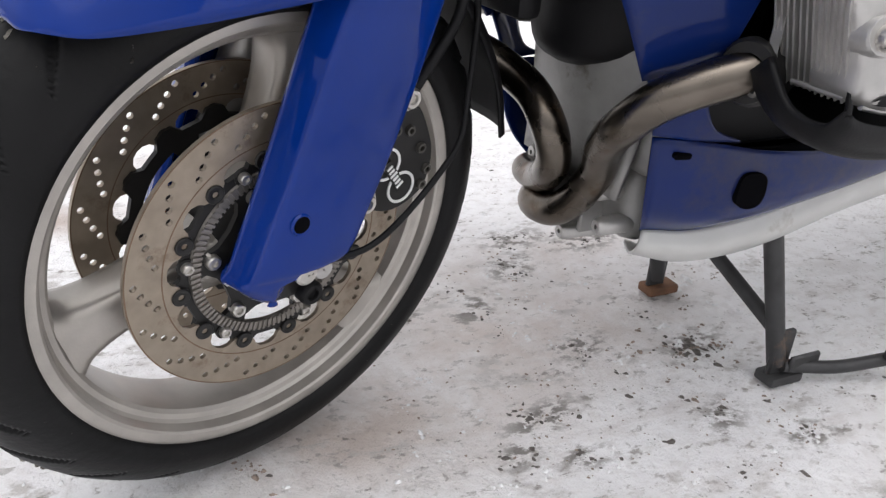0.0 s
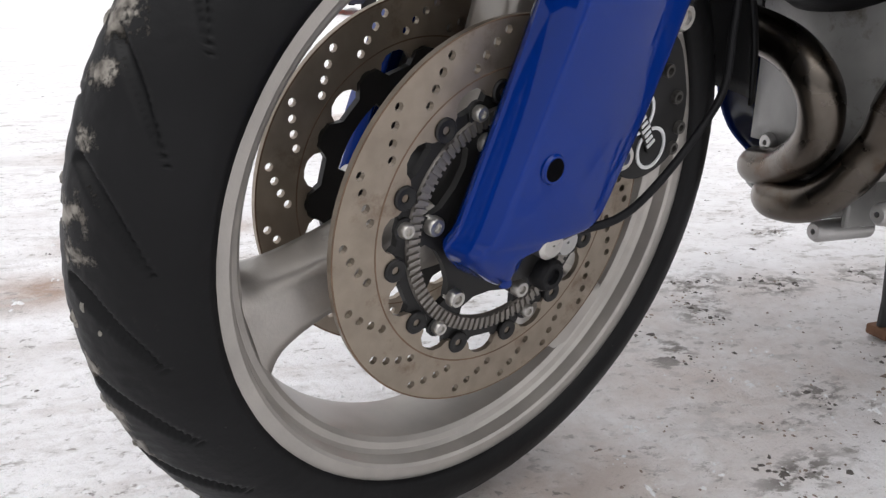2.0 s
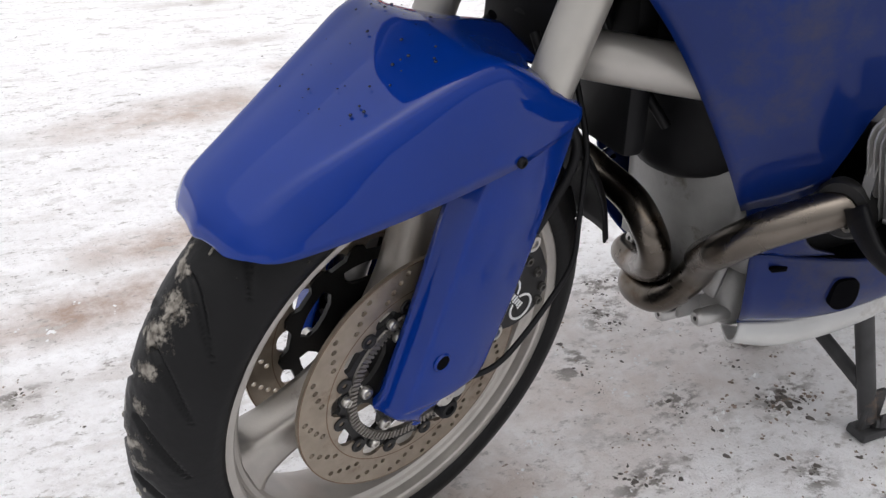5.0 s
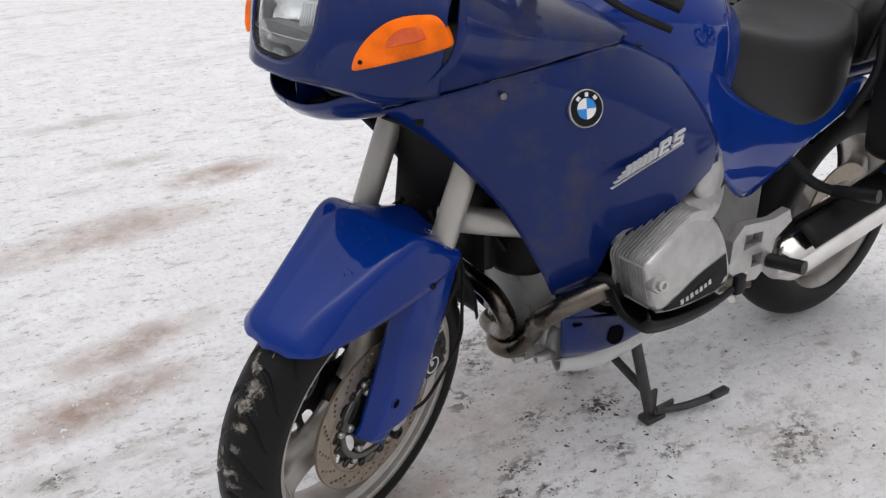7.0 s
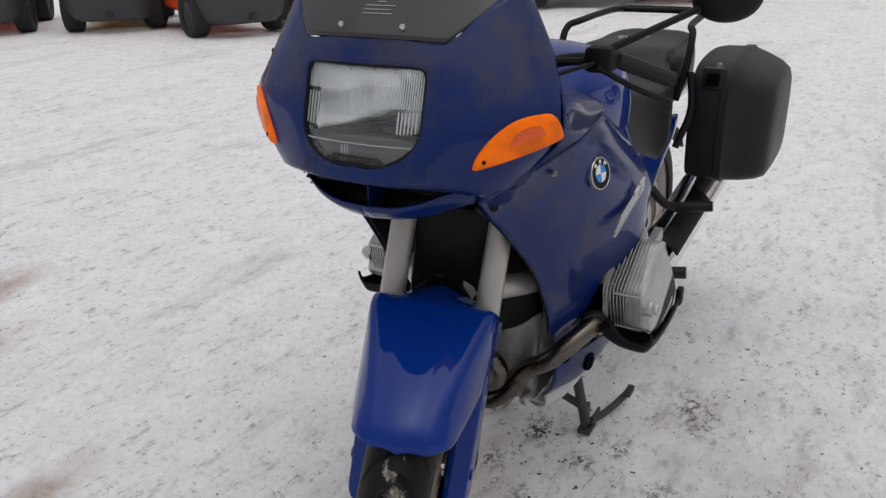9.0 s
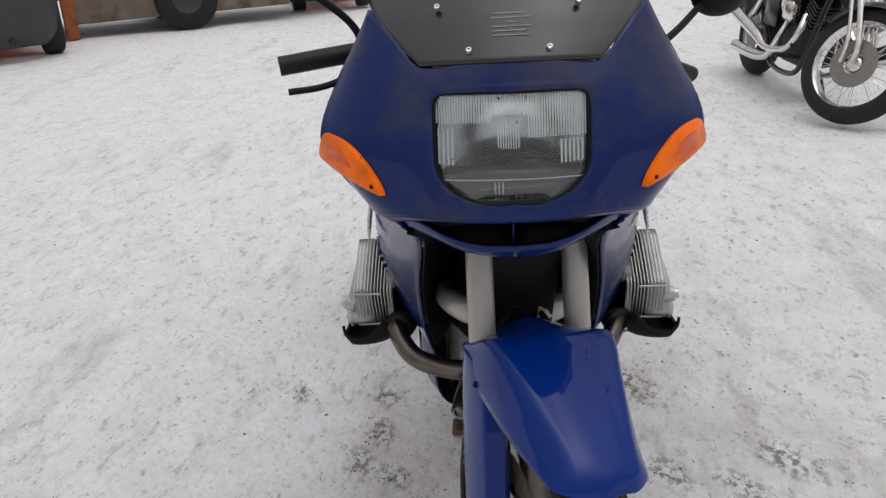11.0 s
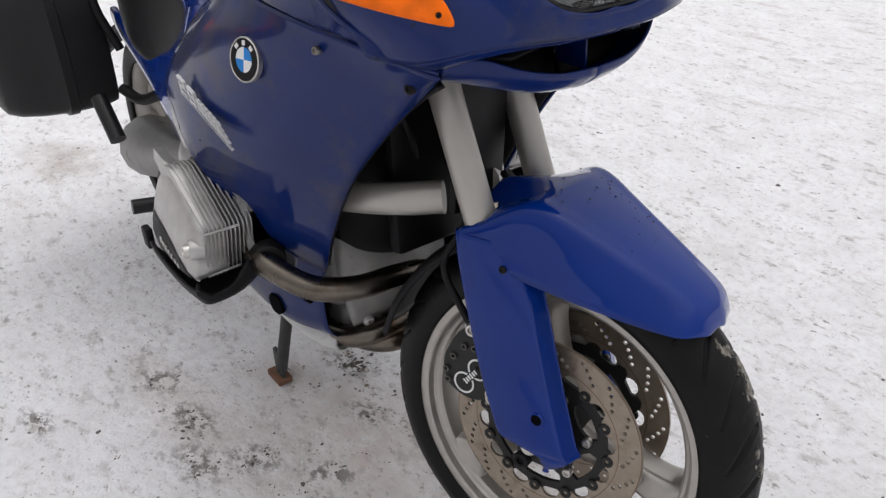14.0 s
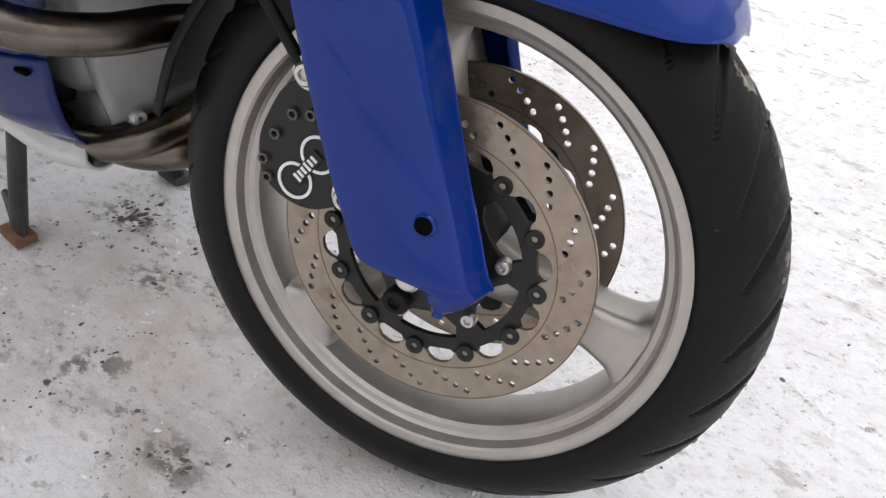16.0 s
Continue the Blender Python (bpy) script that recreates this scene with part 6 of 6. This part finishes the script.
    shell("rear_mudguard", rows, BLACK, w, "black rear mudguard", 4, 3, 0.003)


rear_wheel()

# panel screws
for sd in (1, -1):
    for x, y, z in ((-0.078, 0.161, 0.836), (-0.190, 0.2185, 0.869), (-0.350, 0.232, 0.893)):
        bolt("panel_screw", bike, Matrix.Translation((x, sd * y, z)) @ (Matrix.Rotation(math.pi, 4, "Z") if sd < 0 else Matrix()) @ pose(0, 0, 0, 12, 0, -18 if sd > 0 else 18), 0.0075 if x > -0.1 else 0.0055, 0.003, BLACK if x > -0.1 else RINGSTEEL)


# silver lettering on the side panels, drawn as plain slanted shapes
def side_mark(side):
    g = part_empty("side_mark", bike, Matrix(), "slanted silver stripe mark")
    a, b = Vector((-0.375, 0.2735 * side, 0.7035)), Vector((-0.545, 0.2805 * side, 0.7575))
    run = (b - a).normalized()
    up = Vector((run.z, 0.06 * side, -run.x)).normalized()
    if up.z < 0:
        up = -up
    out = Vector((0, side, 0))

    def quad(u0, u1, v0, v1, lean=0.45):
        pts = []
        for u, v in ((u0, v0), (u1, v0), (u1, v1), (u0, v1)):
            v *= 0.75
            pts.append(a + run * (u + lean * v) + up * v + out * 0.0035)
        back = [p - out * 0.0045 for p in pts]
        mesh_object("mark_stroke", pts + back, [(0, 1, 2, 3), (7, 6, 5, 4), (0, 4, 5, 1), (1, 5, 6, 2), (2, 6, 7, 3), (3, 7, 4, 0)], SILVERPRINT, g, "", 0)
    for i in range(4):
        quad(0.004 + 0.008 * i, 0.100, 0.003 + 0.0055 * i, 0.0052 + 0.0055 * i)
    for i in range(6):
        quad(0.030 + 0.012 * i, 0.037 + 0.012 * i, 0.002, 0.024)
    # the two large capitals at the rear, as blocks
    for u in (0.104, 0.136):
        quad(u, u + 0.024, 0.000, 0.006)
        quad(u, u + 0.024, 0.0125, 0.018)
        quad(u, u + 0.024, 0.0245, 0.030)
        quad(u, u + 0.007, 0.006, 0.0125) if u < 0.12 else quad(u + 0.017, u + 0.024, 0.006, 0.0125)
        quad(u, u + 0.007, 0.018, 0.0245)
        if u < 0.12:
            quad(u + 0.017, u + 0.024, 0.018, 0.0245)
    quad(0.0, 0.165, -0.006, -0.0045)


SILVERPRINT = mat("silver_print", (0.55, 0.55, 0.56), 0.4, 0.3)
side_mark(1)
side_mark(-1)


# ---- loose grit and ice crumbs on the snow ----
def ground_height(x, y):
    return 0.012 * noise.noise((x * 2.1, y * 2.1, 0.3)) + 0.006 * noise.noise((x * 7, y * 7, 3.3)) - 0.004


def scatter(name, label, material, spots, seed, sizes, flat=0.45):
    """Crumbs in ragged clusters round the given spots: (x, y, spread, clusters, crumbs in a cluster)."""
    rng = random.Random(seed)
    verts, faces = [], []
    tris = [(0, 1, 6), (1, 2, 6), (2, 3, 6), (3, 4, 6), (4, 5, 6), (5, 0, 6)]
    for x, y, spread, count, crumbs in spots:
        for _ in range(count):
            cx, cy = x + rng.gauss(0, spread), y + rng.gauss(0, spread)
            turn = rng.gauss(0.6, 0.5)
            for k in range(max(1, int(rng.uniform(0.4, 1.6) * crumbs))):
                along, across = rng.gauss(0, 0.0045 * crumbs ** 0.5), rng.gauss(0, 0.0026 * crumbs ** 0.5)
                px, py = cx + along * math.cos(turn) - across * math.sin(turn), cy + along * math.sin(turn) + across * math.cos(turn)
                s = sizes[0] + (sizes[1] - sizes[0]) * rng.random() ** 2
                t, long = turn + rng.gauss(0, 0.7), rng.uniform(1.0, 1.7)
                z = ground_height(px, py)
                o = len(verts)
                for j in range(6):
                    a = j * math.pi / 3
                    r = s * rng.uniform(0.55, 1.3)
                    vx, vy = r * long * math.cos(a), r * math.sin(a)
                    verts.append((px + vx * math.cos(t) - vy * math.sin(t), py + vx * math.sin(t) + vy * math.cos(t), z - 0.0012))
                verts.append((px, py, z + s * flat * rng.uniform(0.6, 1.3)))
                faces += [tuple(o + i for i in f) for f in tris]
    ob = mesh_object(name, verts, faces, material, None, label, 0)
    tagged(ob, category="debris", kind="stuff")


DARKGRIT = mat("dark_grit", (0.115, 0.103, 0.095), 0.9, var=0.45, scale=160)
BROWNGRIT = mat("brown_grit", (0.27, 0.215, 0.18), 0.9, var=0.4, scale=150)
ICE = mat("ice_crumbs", (0.80, 0.80, 0.81), 0.5, var=0.08, scale=90)
clumps = [(x, y, spread, count, crumbs) for spread, count, crumbs, spots in (
    (0.014, 4, 5, ((-0.38, 0.09), (-0.34, 0.075), (-0.30, 0.135), (-0.69, 0.02), (-0.65, 0.01), (-0.67, 0.24), (-0.59, 0.17), (-0.50, -0.04), (-0.37, 0.17), (-0.52, -0.31), (-0.73, -0.34), (-0.90, -0.35), (-0.53, -0.27), (-0.20, -0.20), (-0.64, 0.03), (0.48, -0.46))),
    (0.024, 4, 5, ((-0.54, 0.38), (-0.51, 0.40), (-0.93, 0.37), (-1.00, 0.42), (-0.85, 0.36), (-0.96, 0.34), (-0.57, -0.37), (-0.26, -0.24), (-0.60, -0.40), (-0.70, -0.36), (-0.41, -0.15), (-0.38, -0.24), (-0.93, -0.61), (-0.57, 0.28))),
    (0.10, 7, 3, ((-0.58, 0.69), (-0.72, 0.93), (-0.47, 0.55), (-0.9, 0.42), (-0.62, -0.33), (-1.0, -0.7), (-1.1, 0.5), (-0.55, 0.10), (-0.35, -0.05), (-0.75, 0.15)))) for x, y in spots]
scatter("dark_grit", "dark grit scattered on trodden snow", DARKGRIT, clumps + [(-0.6, 0.0, 0.8, 100, 2), (-0.6, 0.1, 0.5, 50, 3), (-2.0, 1.0, 1.2, 100, 3), (-1.5, -2.0, 1.5, 100, 3), (0.3, -1.2, 1.2, 90, 2)], 11, (0.0008, 0.0060), 0.45)
scatter("brown_grit", "brown mud crumbs on trodden snow", BROWNGRIT, [(x, y, s * 1.5, c, 4) for x, y, s, c, k in clumps] + [(-0.5, 0.0, 0.6, 260, 3), (-0.25, 0.1, 0.15, 60, 4), (-0.65, -0.2, 0.2, 40, 4)], 12, (0.0007, 0.0040), 0.45)
scatter("ice_crumbs", "white crumbs of loose snow", ICE, [(0.0, 0.0, 0.7, 420, 4), (-0.8, 0.3, 0.8, 380, 4), (0.2, 0.3, 0.3, 140, 4), (-1.0, -1.0, 1.2, 200, 4)], 13, (0.0016, 0.0050), 0.7)


# ---- parked fork-lift trucks along the yard ----
def forklift(at, heading, body_paint, weight_paint, label):
    """Seen from behind: heading is the way that its rear faces, in degrees."""
    t = empty("forklift", None, pose(at[0], at[1], 0, 0, 0, heading), label, "forklift", "parked forklifts")
    # x points out of its rear
    net = []
    for z, w, x in ((0.17, 0.40, 0.02), (0.30, 0.50, 0.06), (0.60, 0.54, 0.08), (0.74, 0.53, 0.05)):
        net.append([(-0.75, -w, z), (-0.25, -w - 0.02, z), (x - 0.16, -w + 0.02, z), (x - 0.02, -w * 0.72, z), (x + 0.02, 0, z), (x - 0.02, w * 0.72, z), (x - 0.16, w - 0.02, z), (-0.25, w + 0.02, z), (-0.75, w, z)])
    shell("counterweight", net, weight_paint, t, "", 3, 4, 0.04)
    net = []
    for z, w, x in ((0.745, 0.53, 0.06), (0.90, 0.53, 0.05), (1.02, 0.50, -0.02), (1.08, 0.42, -0.14)):
        net.append([(-1.0, -w, z), (-0.35, -w, z), (x - 0.14, -w + 0.02, z), (x - 0.02, -w * 0.7, z), (x + 0.01, 0, z), (x - 0.02, w * 0.7, z), (x - 0.14, w - 0.02, z), (-0.35, w, z), (-1.0, w, z)])
    shell("hood", net, body_paint, t, "", 3, 4, 0.03)
    part("chassis", box_bm((1.5, 0.92, 0.42), 0.05, 2, (-1.25, 0, 0.47)), body_paint, t, "")
    part("floor", box_bm((0.7, 0.86, 0.10), 0.02, 1, (-1.3, 0, 0.72)), FLDARK, t, "")
    part("seat", box_bm((0.45, 0.46, 0.16), 0.05, 3, (-0.75, 0, 1.16)), FLDARK, t, "")
    part("rear_slot", box_bm((0.05, 0.16, 0.10), 0.01, 1, (0.085, 0.0, 0.50)), FLDARK, t, "")
    part("vent", box_bm((0.05, 0.36, 0.07), 0.02, 2, (0.06, 0.0, 0.77)), FLDARK, t, "")
    lathe("tow_pin", [(0.001, 0.06), (0.04, 0.06), (0.05, 0.0)], FLDARK, t, "", 14, m=pose(0.06, 0, 0.24, 0, 0, -90))
    for x, w, r in ((-0.42, 0.50, 0.27), (-1.85, 0.50, 0.34)):
        for sd in (1, -1):
            g = part_empty("wheel", t, Matrix.Translation((x, sd * w, r)), "")
            lathe("tyre", [(r * 0.55, -0.09), (r * 0.93, -0.10), (r, -0.075), (r, 0.075), (r * 0.93, 0.10), (r * 0.55, 0.09)], FLTYRE, g, "", 32, smooth=50)
            lathe("rim", [(0.001, 0.03), (r * 0.3, 0.03), (r * 0.35, 0.06), (r * 0.56, 0.08), (r * 0.56, -0.08), (r * 0.3, -0.05), (0.001, -0.05)], weight_paint, g, "", 24)
    for sd in (1, -1):
        tube("roof_pillar", [(-0.25, sd * 0.42, 0.95), (-0.45, sd * 0.44, 2.05)], 0.035, FLDARK, t, k=1)
        tube("roof_pillar", [(-1.75, sd * 0.42, 0.8), (-1.45, sd * 0.44, 2.05)], 0.035, FLDARK, t, k=1)
        part("mast_rail", box_bm((0.10, 0.09, 2.0), 0.01, 1, (-2.05, sd * 0.28, 1.12)), FLDARK, t, "")
        part("fork", box_bm((1.05, 0.10, 0.045), 0.008, 1, (-2.75, sd * 0.24, 0.10)), FLDARK, t, "")
        lathe("lamp", [(0.001, 0.02), (0.05, 0.02), (0.06, 0.0), (0.06, -0.03)], body_paint, t, "", 16, m=pose(0.03, sd * 0.42, 0.93, 0, 0, -90))
    for i in range(7):
        part("roof_bar", box_bm((0.04, 0.90, 0.03), 0.006, 1, (-0.50 - 0.155 * i, 0, 2.06)), FLDARK, t, "")
    part("carriage", box_bm((0.06, 0.80, 0.40), 0.01, 1, (-2.15, 0, 0.40)), FLDARK, t, "")
    return t


FLDARK = mat("forklift_black", (0.014, 0.014, 0.016), 0.6, var=0.2, scale=8)
FLTYRE = mat("forklift_tyre", (0.012, 0.012, 0.013), 0.8, var=0.3, scale=10)
FLGREY = mat("forklift_grey", (0.035, 0.037, 0.042), 0.5, var=0.15, scale=5, dirt=(0.04, 0.04, 0.04), dscale=4, dlevel=0.55)
FLBLUE = mat("forklift_navy", (0.02, 0.022, 0.045), 0.5, var=0.15, scale=5)
FLORANGE = mat("forklift_orange", (0.72, 0.085, 0.012), 0.4, var=0.1, scale=4, coat=0.2, dirt=(0.4, 0.06, 0.02), dscale=4, dlevel=0.62)
FLYELLOW = mat("forklift_yellow", (0.75, 0.42, 0.010), 0.4, var=0.1, scale=4, coat=0.2, dirt=(0.4, 0.2, 0.03), dscale=4, dlevel=0.62)
FLTAN = mat("weathered_tan_panel", (0.16, 0.125, 0.095), 0.7, var=0.25, scale=3, dirt=(0.08, 0.055, 0.04), dscale=2.5, dlevel=0.52)
forklift((-5.99, -7.84), 42, FLYELLOW, FLGREY, "yellow forklift with dark grey counterweight parked in snow")
forklift((-6.43, -6.00), 66, FLORANGE, FLGREY, "orange forklift with grey counterweight parked in snow")
forklift((-7.83, -5.28), 40, FLORANGE, FLGREY, "orange forklift with grey counterweight behind another")
forklift((-5.07, -9.16), 45, FLORANGE, FLGREY, "orange forklift with dark grey counterweight at the row's end")
forklift((-2.11, -9.96), 75, FLORANGE, FLBLUE, "orange forklift with navy counterweight parked in snow")
forklift((-3.55, -9.88), 60, FLORANGE, FLBLUE, "red-orange forklift with navy counterweight parked in snow")
forklift((-11.75, -2.35), 15, FLORANGE, FLGREY, "orange forklift beside a long tan truck body")
forklift((-14.2, -1.6), 10, FLBLUE, FLDARK, "dark forklift at the far end of the yard")
forklift((6.6, -58.0), 92, FLORANGE, FLBLUE, "red forklift with navy counterweight far across the yard")
forklift((9.0, -58.5), 95, FLBLUE, FLGREY, "blue forklift with grey counterweight far across the yard")
forklift((4.4, -58.5), 90, FLBLUE, FLDARK, "dark blue forklift far across the yard")


def trailer():
    """Long tan-sided trailer with yellow rails and a dark wheel, parked side on."""
    t = empty("flatbed_trailer", None, pose(-10.15, -4.35, 0, 0, 0, -60), "long tan-sided trailer with yellow rails and rusty post", "trailer")
    # x runs along it
    for i, (x, w) in enumerate(((2.4, 2.1), (0.55, 1.35), (-1.05, 1.35))):
        part("side_board", box_bm((w, 0.06, 0.72), 0.02, 1, (x, 0.0, 0.56)), FLTAN, t, "dirty tan side board")
    part("deck", box_bm((5.6, 2.0, 0.10), 0.02, 1, (0.6, -1.0, 0.96)), FLTAN, t, "")
    part("top_rail", box_bm((5.6, 0.10, 0.09), 0.02, 1, (0.6, 0.02, 1.00)), FLYELLOW, t, "yellow top rail")
    part("post", box_bm((0.16, 0.12, 1.2), 0.02, 1, (1.25, 0.05, 0.62)), RUSTPOST, t, "rusty orange post")
    part("post", box_bm((0.14, 0.10, 0.9), 0.02, 1, (2.6, 0.04, 0.55)), RUSTPOST, t, "rusty post")
    for x in (-0.25, 3.2):
        for y in (0.06, -1.9):
            g = part_empty("wheel", t, Matrix.Translation((x, y, 0.42)), "")
            lathe("tyre", [(0.2, -0.12), (0.38, -0.13), (0.42, -0.09), (0.42, 0.09), (0.38, 0.13), (0.2, 0.12)], FLTYRE, g, "", 32, smooth=50)
            lathe("rim", [(0.001, 0.05), (0.12, 0.05), (0.21, 0.10), (0.21, -0.1), (0.001, -0.1)], FLGREY, g, "", 20)
    part("chassis_beam", box_bm((5.4, 1.4, 0.25), 0.03, 1, (0.6, -1.0, 0.62)), FLDARK, t, "")


RUSTPOST = mat("rusty_orange_steel", (0.30, 0.09, 0.03), 0.7, var=0.3, scale=8)
trailer()


# ---- black cruiser parked behind ----
def cruiser(at, heading, steer, label):
    c = empty("cruiser_motorcycle", None, pose(at[0], at[1], 0, 0, 0, heading) @ pose(0, 0, 0, -6, 0, 0), label, "motorcycle", "parked cruisers")

    def wheel(m, r, w, disc):
        g = part_empty("wire_wheel", c, m, "black tyre on a chrome wire-spoked wheel")
        lathe("tyre", [(r - w * 0.9, -w * 0.5)] + [(r - w * 0.62 + w * 0.62 * math.cos(radians(d)), w * 0.58 * math.sin(radians(d))) for d in range(-110, 111, 20)] + [(r - w * 0.9, w * 0.5)], FLTYRE, g, "", 48, smooth=180)
        lathe("rim", [(r - w * 0.88, -w * 0.5), (r - w * 0.75, -w * 0.52), (r - w * 1.05, -w * 0.2), (r - w * 1.05, w * 0.2), (r - w * 0.75, w * 0.52), (r - w * 0.88, w * 0.5)], CHROME, g, "", 48, ring=True)
        lathe("hub", [(0.001, 0.07), (0.035, 0.07), (0.055, 0.05), (0.035, 0.03), (0.035, -0.03), (0.055, -0.05), (0.035, -0.07), (0.001, -0.07)], CHROME, g, "", 24)
        first = None
        for i in range(40):
            sgn = 1 if i % 2 else -1
            a0, a1 = radians(9 * i), radians(9 * i + (22 if i % 4 < 2 else -22))
            pts = [(0.05 * math.cos(a1), sgn * 0.045, 0.05 * math.sin(a1)), ((r - w) * math.cos(a0), sgn * 0.008, (r - w) * math.sin(a0))]
            tube("wire", pts, 0.0022, CHROME, g, k=1, sides=5)
        if disc:
            lathe("brake_disc", [(0.06, -0.062), (0.14, -0.062), (0.14, -0.067), (0.06, -0.067)], RINGSTEEL, g, "", 40, ring=True)
    fork = Matrix.Translation((0.86, 0, 0.345)) @ Matrix.Rotation(radians(steer), 4, Vector((-0.5, 0, 0.86)))
    wheel(fork, 0.345, 0.10, True)
    wheel(Matrix.Translation((-0.80, 0, 0.325)), 0.325, 0.15, True)
    for sd in (1, -1):
        tube("fork_leg", [fork @ Vector(p) for p in ((0.0, sd * 0.085, 0.0), (-0.02, sd * 0.085, 0.12), (-0.20, sd * 0.095, 0.48), (-0.33, sd * 0.09, 0.75))], 0.019, CHROME, c, "chrome fork leg", k=3)
        tube("fork_link", [fork @ Vector(p) for p in ((-0.06, sd * 0.10, -0.02), (-0.09, sd * 0.10, 0.14), (-0.26, sd * 0.10, 0.50))], 0.012, CHROME, c, k=3)
        tube("handlebar", [fork @ Vector(p) for p in ((-0.34, 0, 0.78), (-0.36, sd * 0.16, 0.86), (-0.46, sd * 0.36, 0.90), (-0.58, sd * 0.42, 0.86))], 0.013, CHROME, c, k=4)
    rows = []
    for d in (35, 60, 90, 120, 150):
        x, z = polar(0.372, d)
        rows.append([fork @ Vector((x, y, z - 0.04 * (abs(y) > 0.07))) for y in (-0.085, -0.075, -0.03, 0.03, 0.075, 0.085)])
    shell("front_fender", rows, CRUISERBLACK, c, "glossy black front fender", 4, 3, 0.004)
    rows = []
    for d in (25, 55, 90, 125, 160):
        x, z = polar(0.36, d)
        rows.append([(x - 0.80, y, z + 0.325 - 0.06 * (abs(y) > 0.09)) for y in (-0.115, -0.10, -0.04, 0.04, 0.10, 0.115)])
    shell("rear_fender", rows, CRUISERBLACK, c, "glossy black rear fender", 4, 3, 0.004)
    tank = []
    for x, w, top, low in ((0.38, 0.06, 0.86, 0.76), (0.30, 0.12, 0.92, 0.72), (0.12, 0.145, 0.92, 0.70), (-0.05, 0.11, 0.86, 0.68), (-0.16, 0.05, 0.80, 0.68)):
        row = [(x, w * 0.9, low), (x, w, (low + top) / 2), (x, w * 0.7, top - 0.02), (x, 0, top)]
        tank.append(row + [(p, -q, r) for p, q, r in row[-2::-1]])
    shell("fuel_tank", tank, CRUISERBLACK, c, "glossy black tank", 4, 4, 0.004)
    seat = []
    for x, w, top, low in ((-0.12, 0.09, 0.74, 0.64), (-0.28, 0.15, 0.71, 0.60), (-0.45, 0.15, 0.74, 0.62), (-0.60, 0.11, 0.80, 0.68), (-0.85, 0.09, 0.80, 0.70)):
        row = [(x, w * 0.9, low), (x, w, (low + top) / 2), (x, w * 0.8, top - 0.01), (x, 0, top)]
        seat.append(row + [(p, -q, r) for p, q, r in row[-2::-1]])
    shell("seat", seat, VINYL, c, "black seat", 4, 4, 0.004)
    part("engine_block", box_bm((0.36, 0.24, 0.26), 0.04, 3, (0.10, 0, 0.36)), FLDARK, c, "")
    for ang, x in ((24, 0.20), (-26, 0.02)):
        for i in range(7):
            part("cooling_fin", box_bm((0.16, 0.18, 0.012), 0.004, 1), CRUISERBLACK, c, "", 30, pose(x + math.sin(radians(ang)) * 0.024 * i, 0, 0.50 + 0.024 * i, 0, ang, 0))
    part("air_filter", box_bm((0.16, 0.05, 0.13), 0.03, 3, (0.10, -0.17, 0.57)), CHROME, c, "chrome air filter")
    tube("chrome_bracket", [(0.06, -0.15, 0.66), (0.02, -0.17, 0.72), (-0.03, -0.16, 0.60), (0.0, -0.15, 0.55)], 0.022, CHROME, c)
    tube("exhaust_pipe", [(0.26, -0.12, 0.56), (0.32, -0.17, 0.46), (0.20, -0.19, 0.34), (-0.1, -0.20, 0.30), (-0.35, -0.20, 0.36), (-0.85, -0.21, 0.46)], 0.028, CHROME, c, "polished chrome exhaust pipe", radii=[0.021, 0.021, 0.021, 0.024, 0.04, 0.042])
    tube("exhaust_pipe", [(0.0, -0.12, 0.50), (0.02, -0.18, 0.38), (-0.08, -0.19, 0.26), (-0.3, -0.19, 0.22), (-0.75, -0.20, 0.22)], 0.028, CHROME, c, "polished chrome exhaust pipe", radii=[0.021, 0.021, 0.024, 0.04, 0.042])
    for sd in (1, -1):
        tube("frame_tube", [(0.42, sd * 0.03, 0.82), (0.36, sd * 0.10, 0.40), (0.25, sd * 0.12, 0.19), (-0.20, sd * 0.12, 0.19), (-0.45, sd * 0.11, 0.40), (-0.80, sd * 0.12, 0.33)], 0.018, CRUISERBLACK, c)
        part("side_cover", box_bm((0.26, 0.04, 0.20), 0.03, 2, (-0.30, sd * 0.13, 0.52)), CRUISERBLACK, c, "")
        tube("foot_peg", [(0.28, sd * 0.12, 0.30), (0.30, sd * 0.28, 0.31)], 0.016, VINYL, c, k=1)
        tube("rear_shock", [(-0.50, sd * 0.14, 0.62), (-0.72, sd * 0.14, 0.36)], 0.025, CHROME, c, k=1)
    bm = bmesh.new()
    bmesh.ops.create_uvsphere(bm, u_segments=20, v_segments=12, radius=0.085)
    part("headlamp", bm, CHROME, c, "", 60, fork @ Matrix.Translation((-0.24, 0, 0.66)))
    tube("side_stand", [(0.05, 0.12, 0.22), (-0.02, 0.20, 0.10), (-0.04, 0.24, 0.015)], 0.011, FLDARK, c)
    tube("rear_rack", [(-0.80, -0.08, 0.78), (-1.0, -0.08, 0.84), (-1.08, 0, 0.86), (-1.0, 0.08, 0.84), (-0.80, 0.08, 0.78)], 0.008, CHROME, c)
    tube("tail_lamp_stalk", [(-0.95, 0.0, 0.62), (-1.12, 0.0, 0.58)], 0.03, CHROME, c, k=1)
    return c


CRUISERBLACK = mat("black_gloss_paint", (0.006, 0.006, 0.008), 0.3, coat=0.5, spec=0.35)
cruiser((-4.62, 2.10), 1, 38, "black cruiser motorcycle with chrome forks and wire wheels")
cruiser((-6.54, 3.1), 1, 30, "second black cruiser motorcycle parked behind the first")
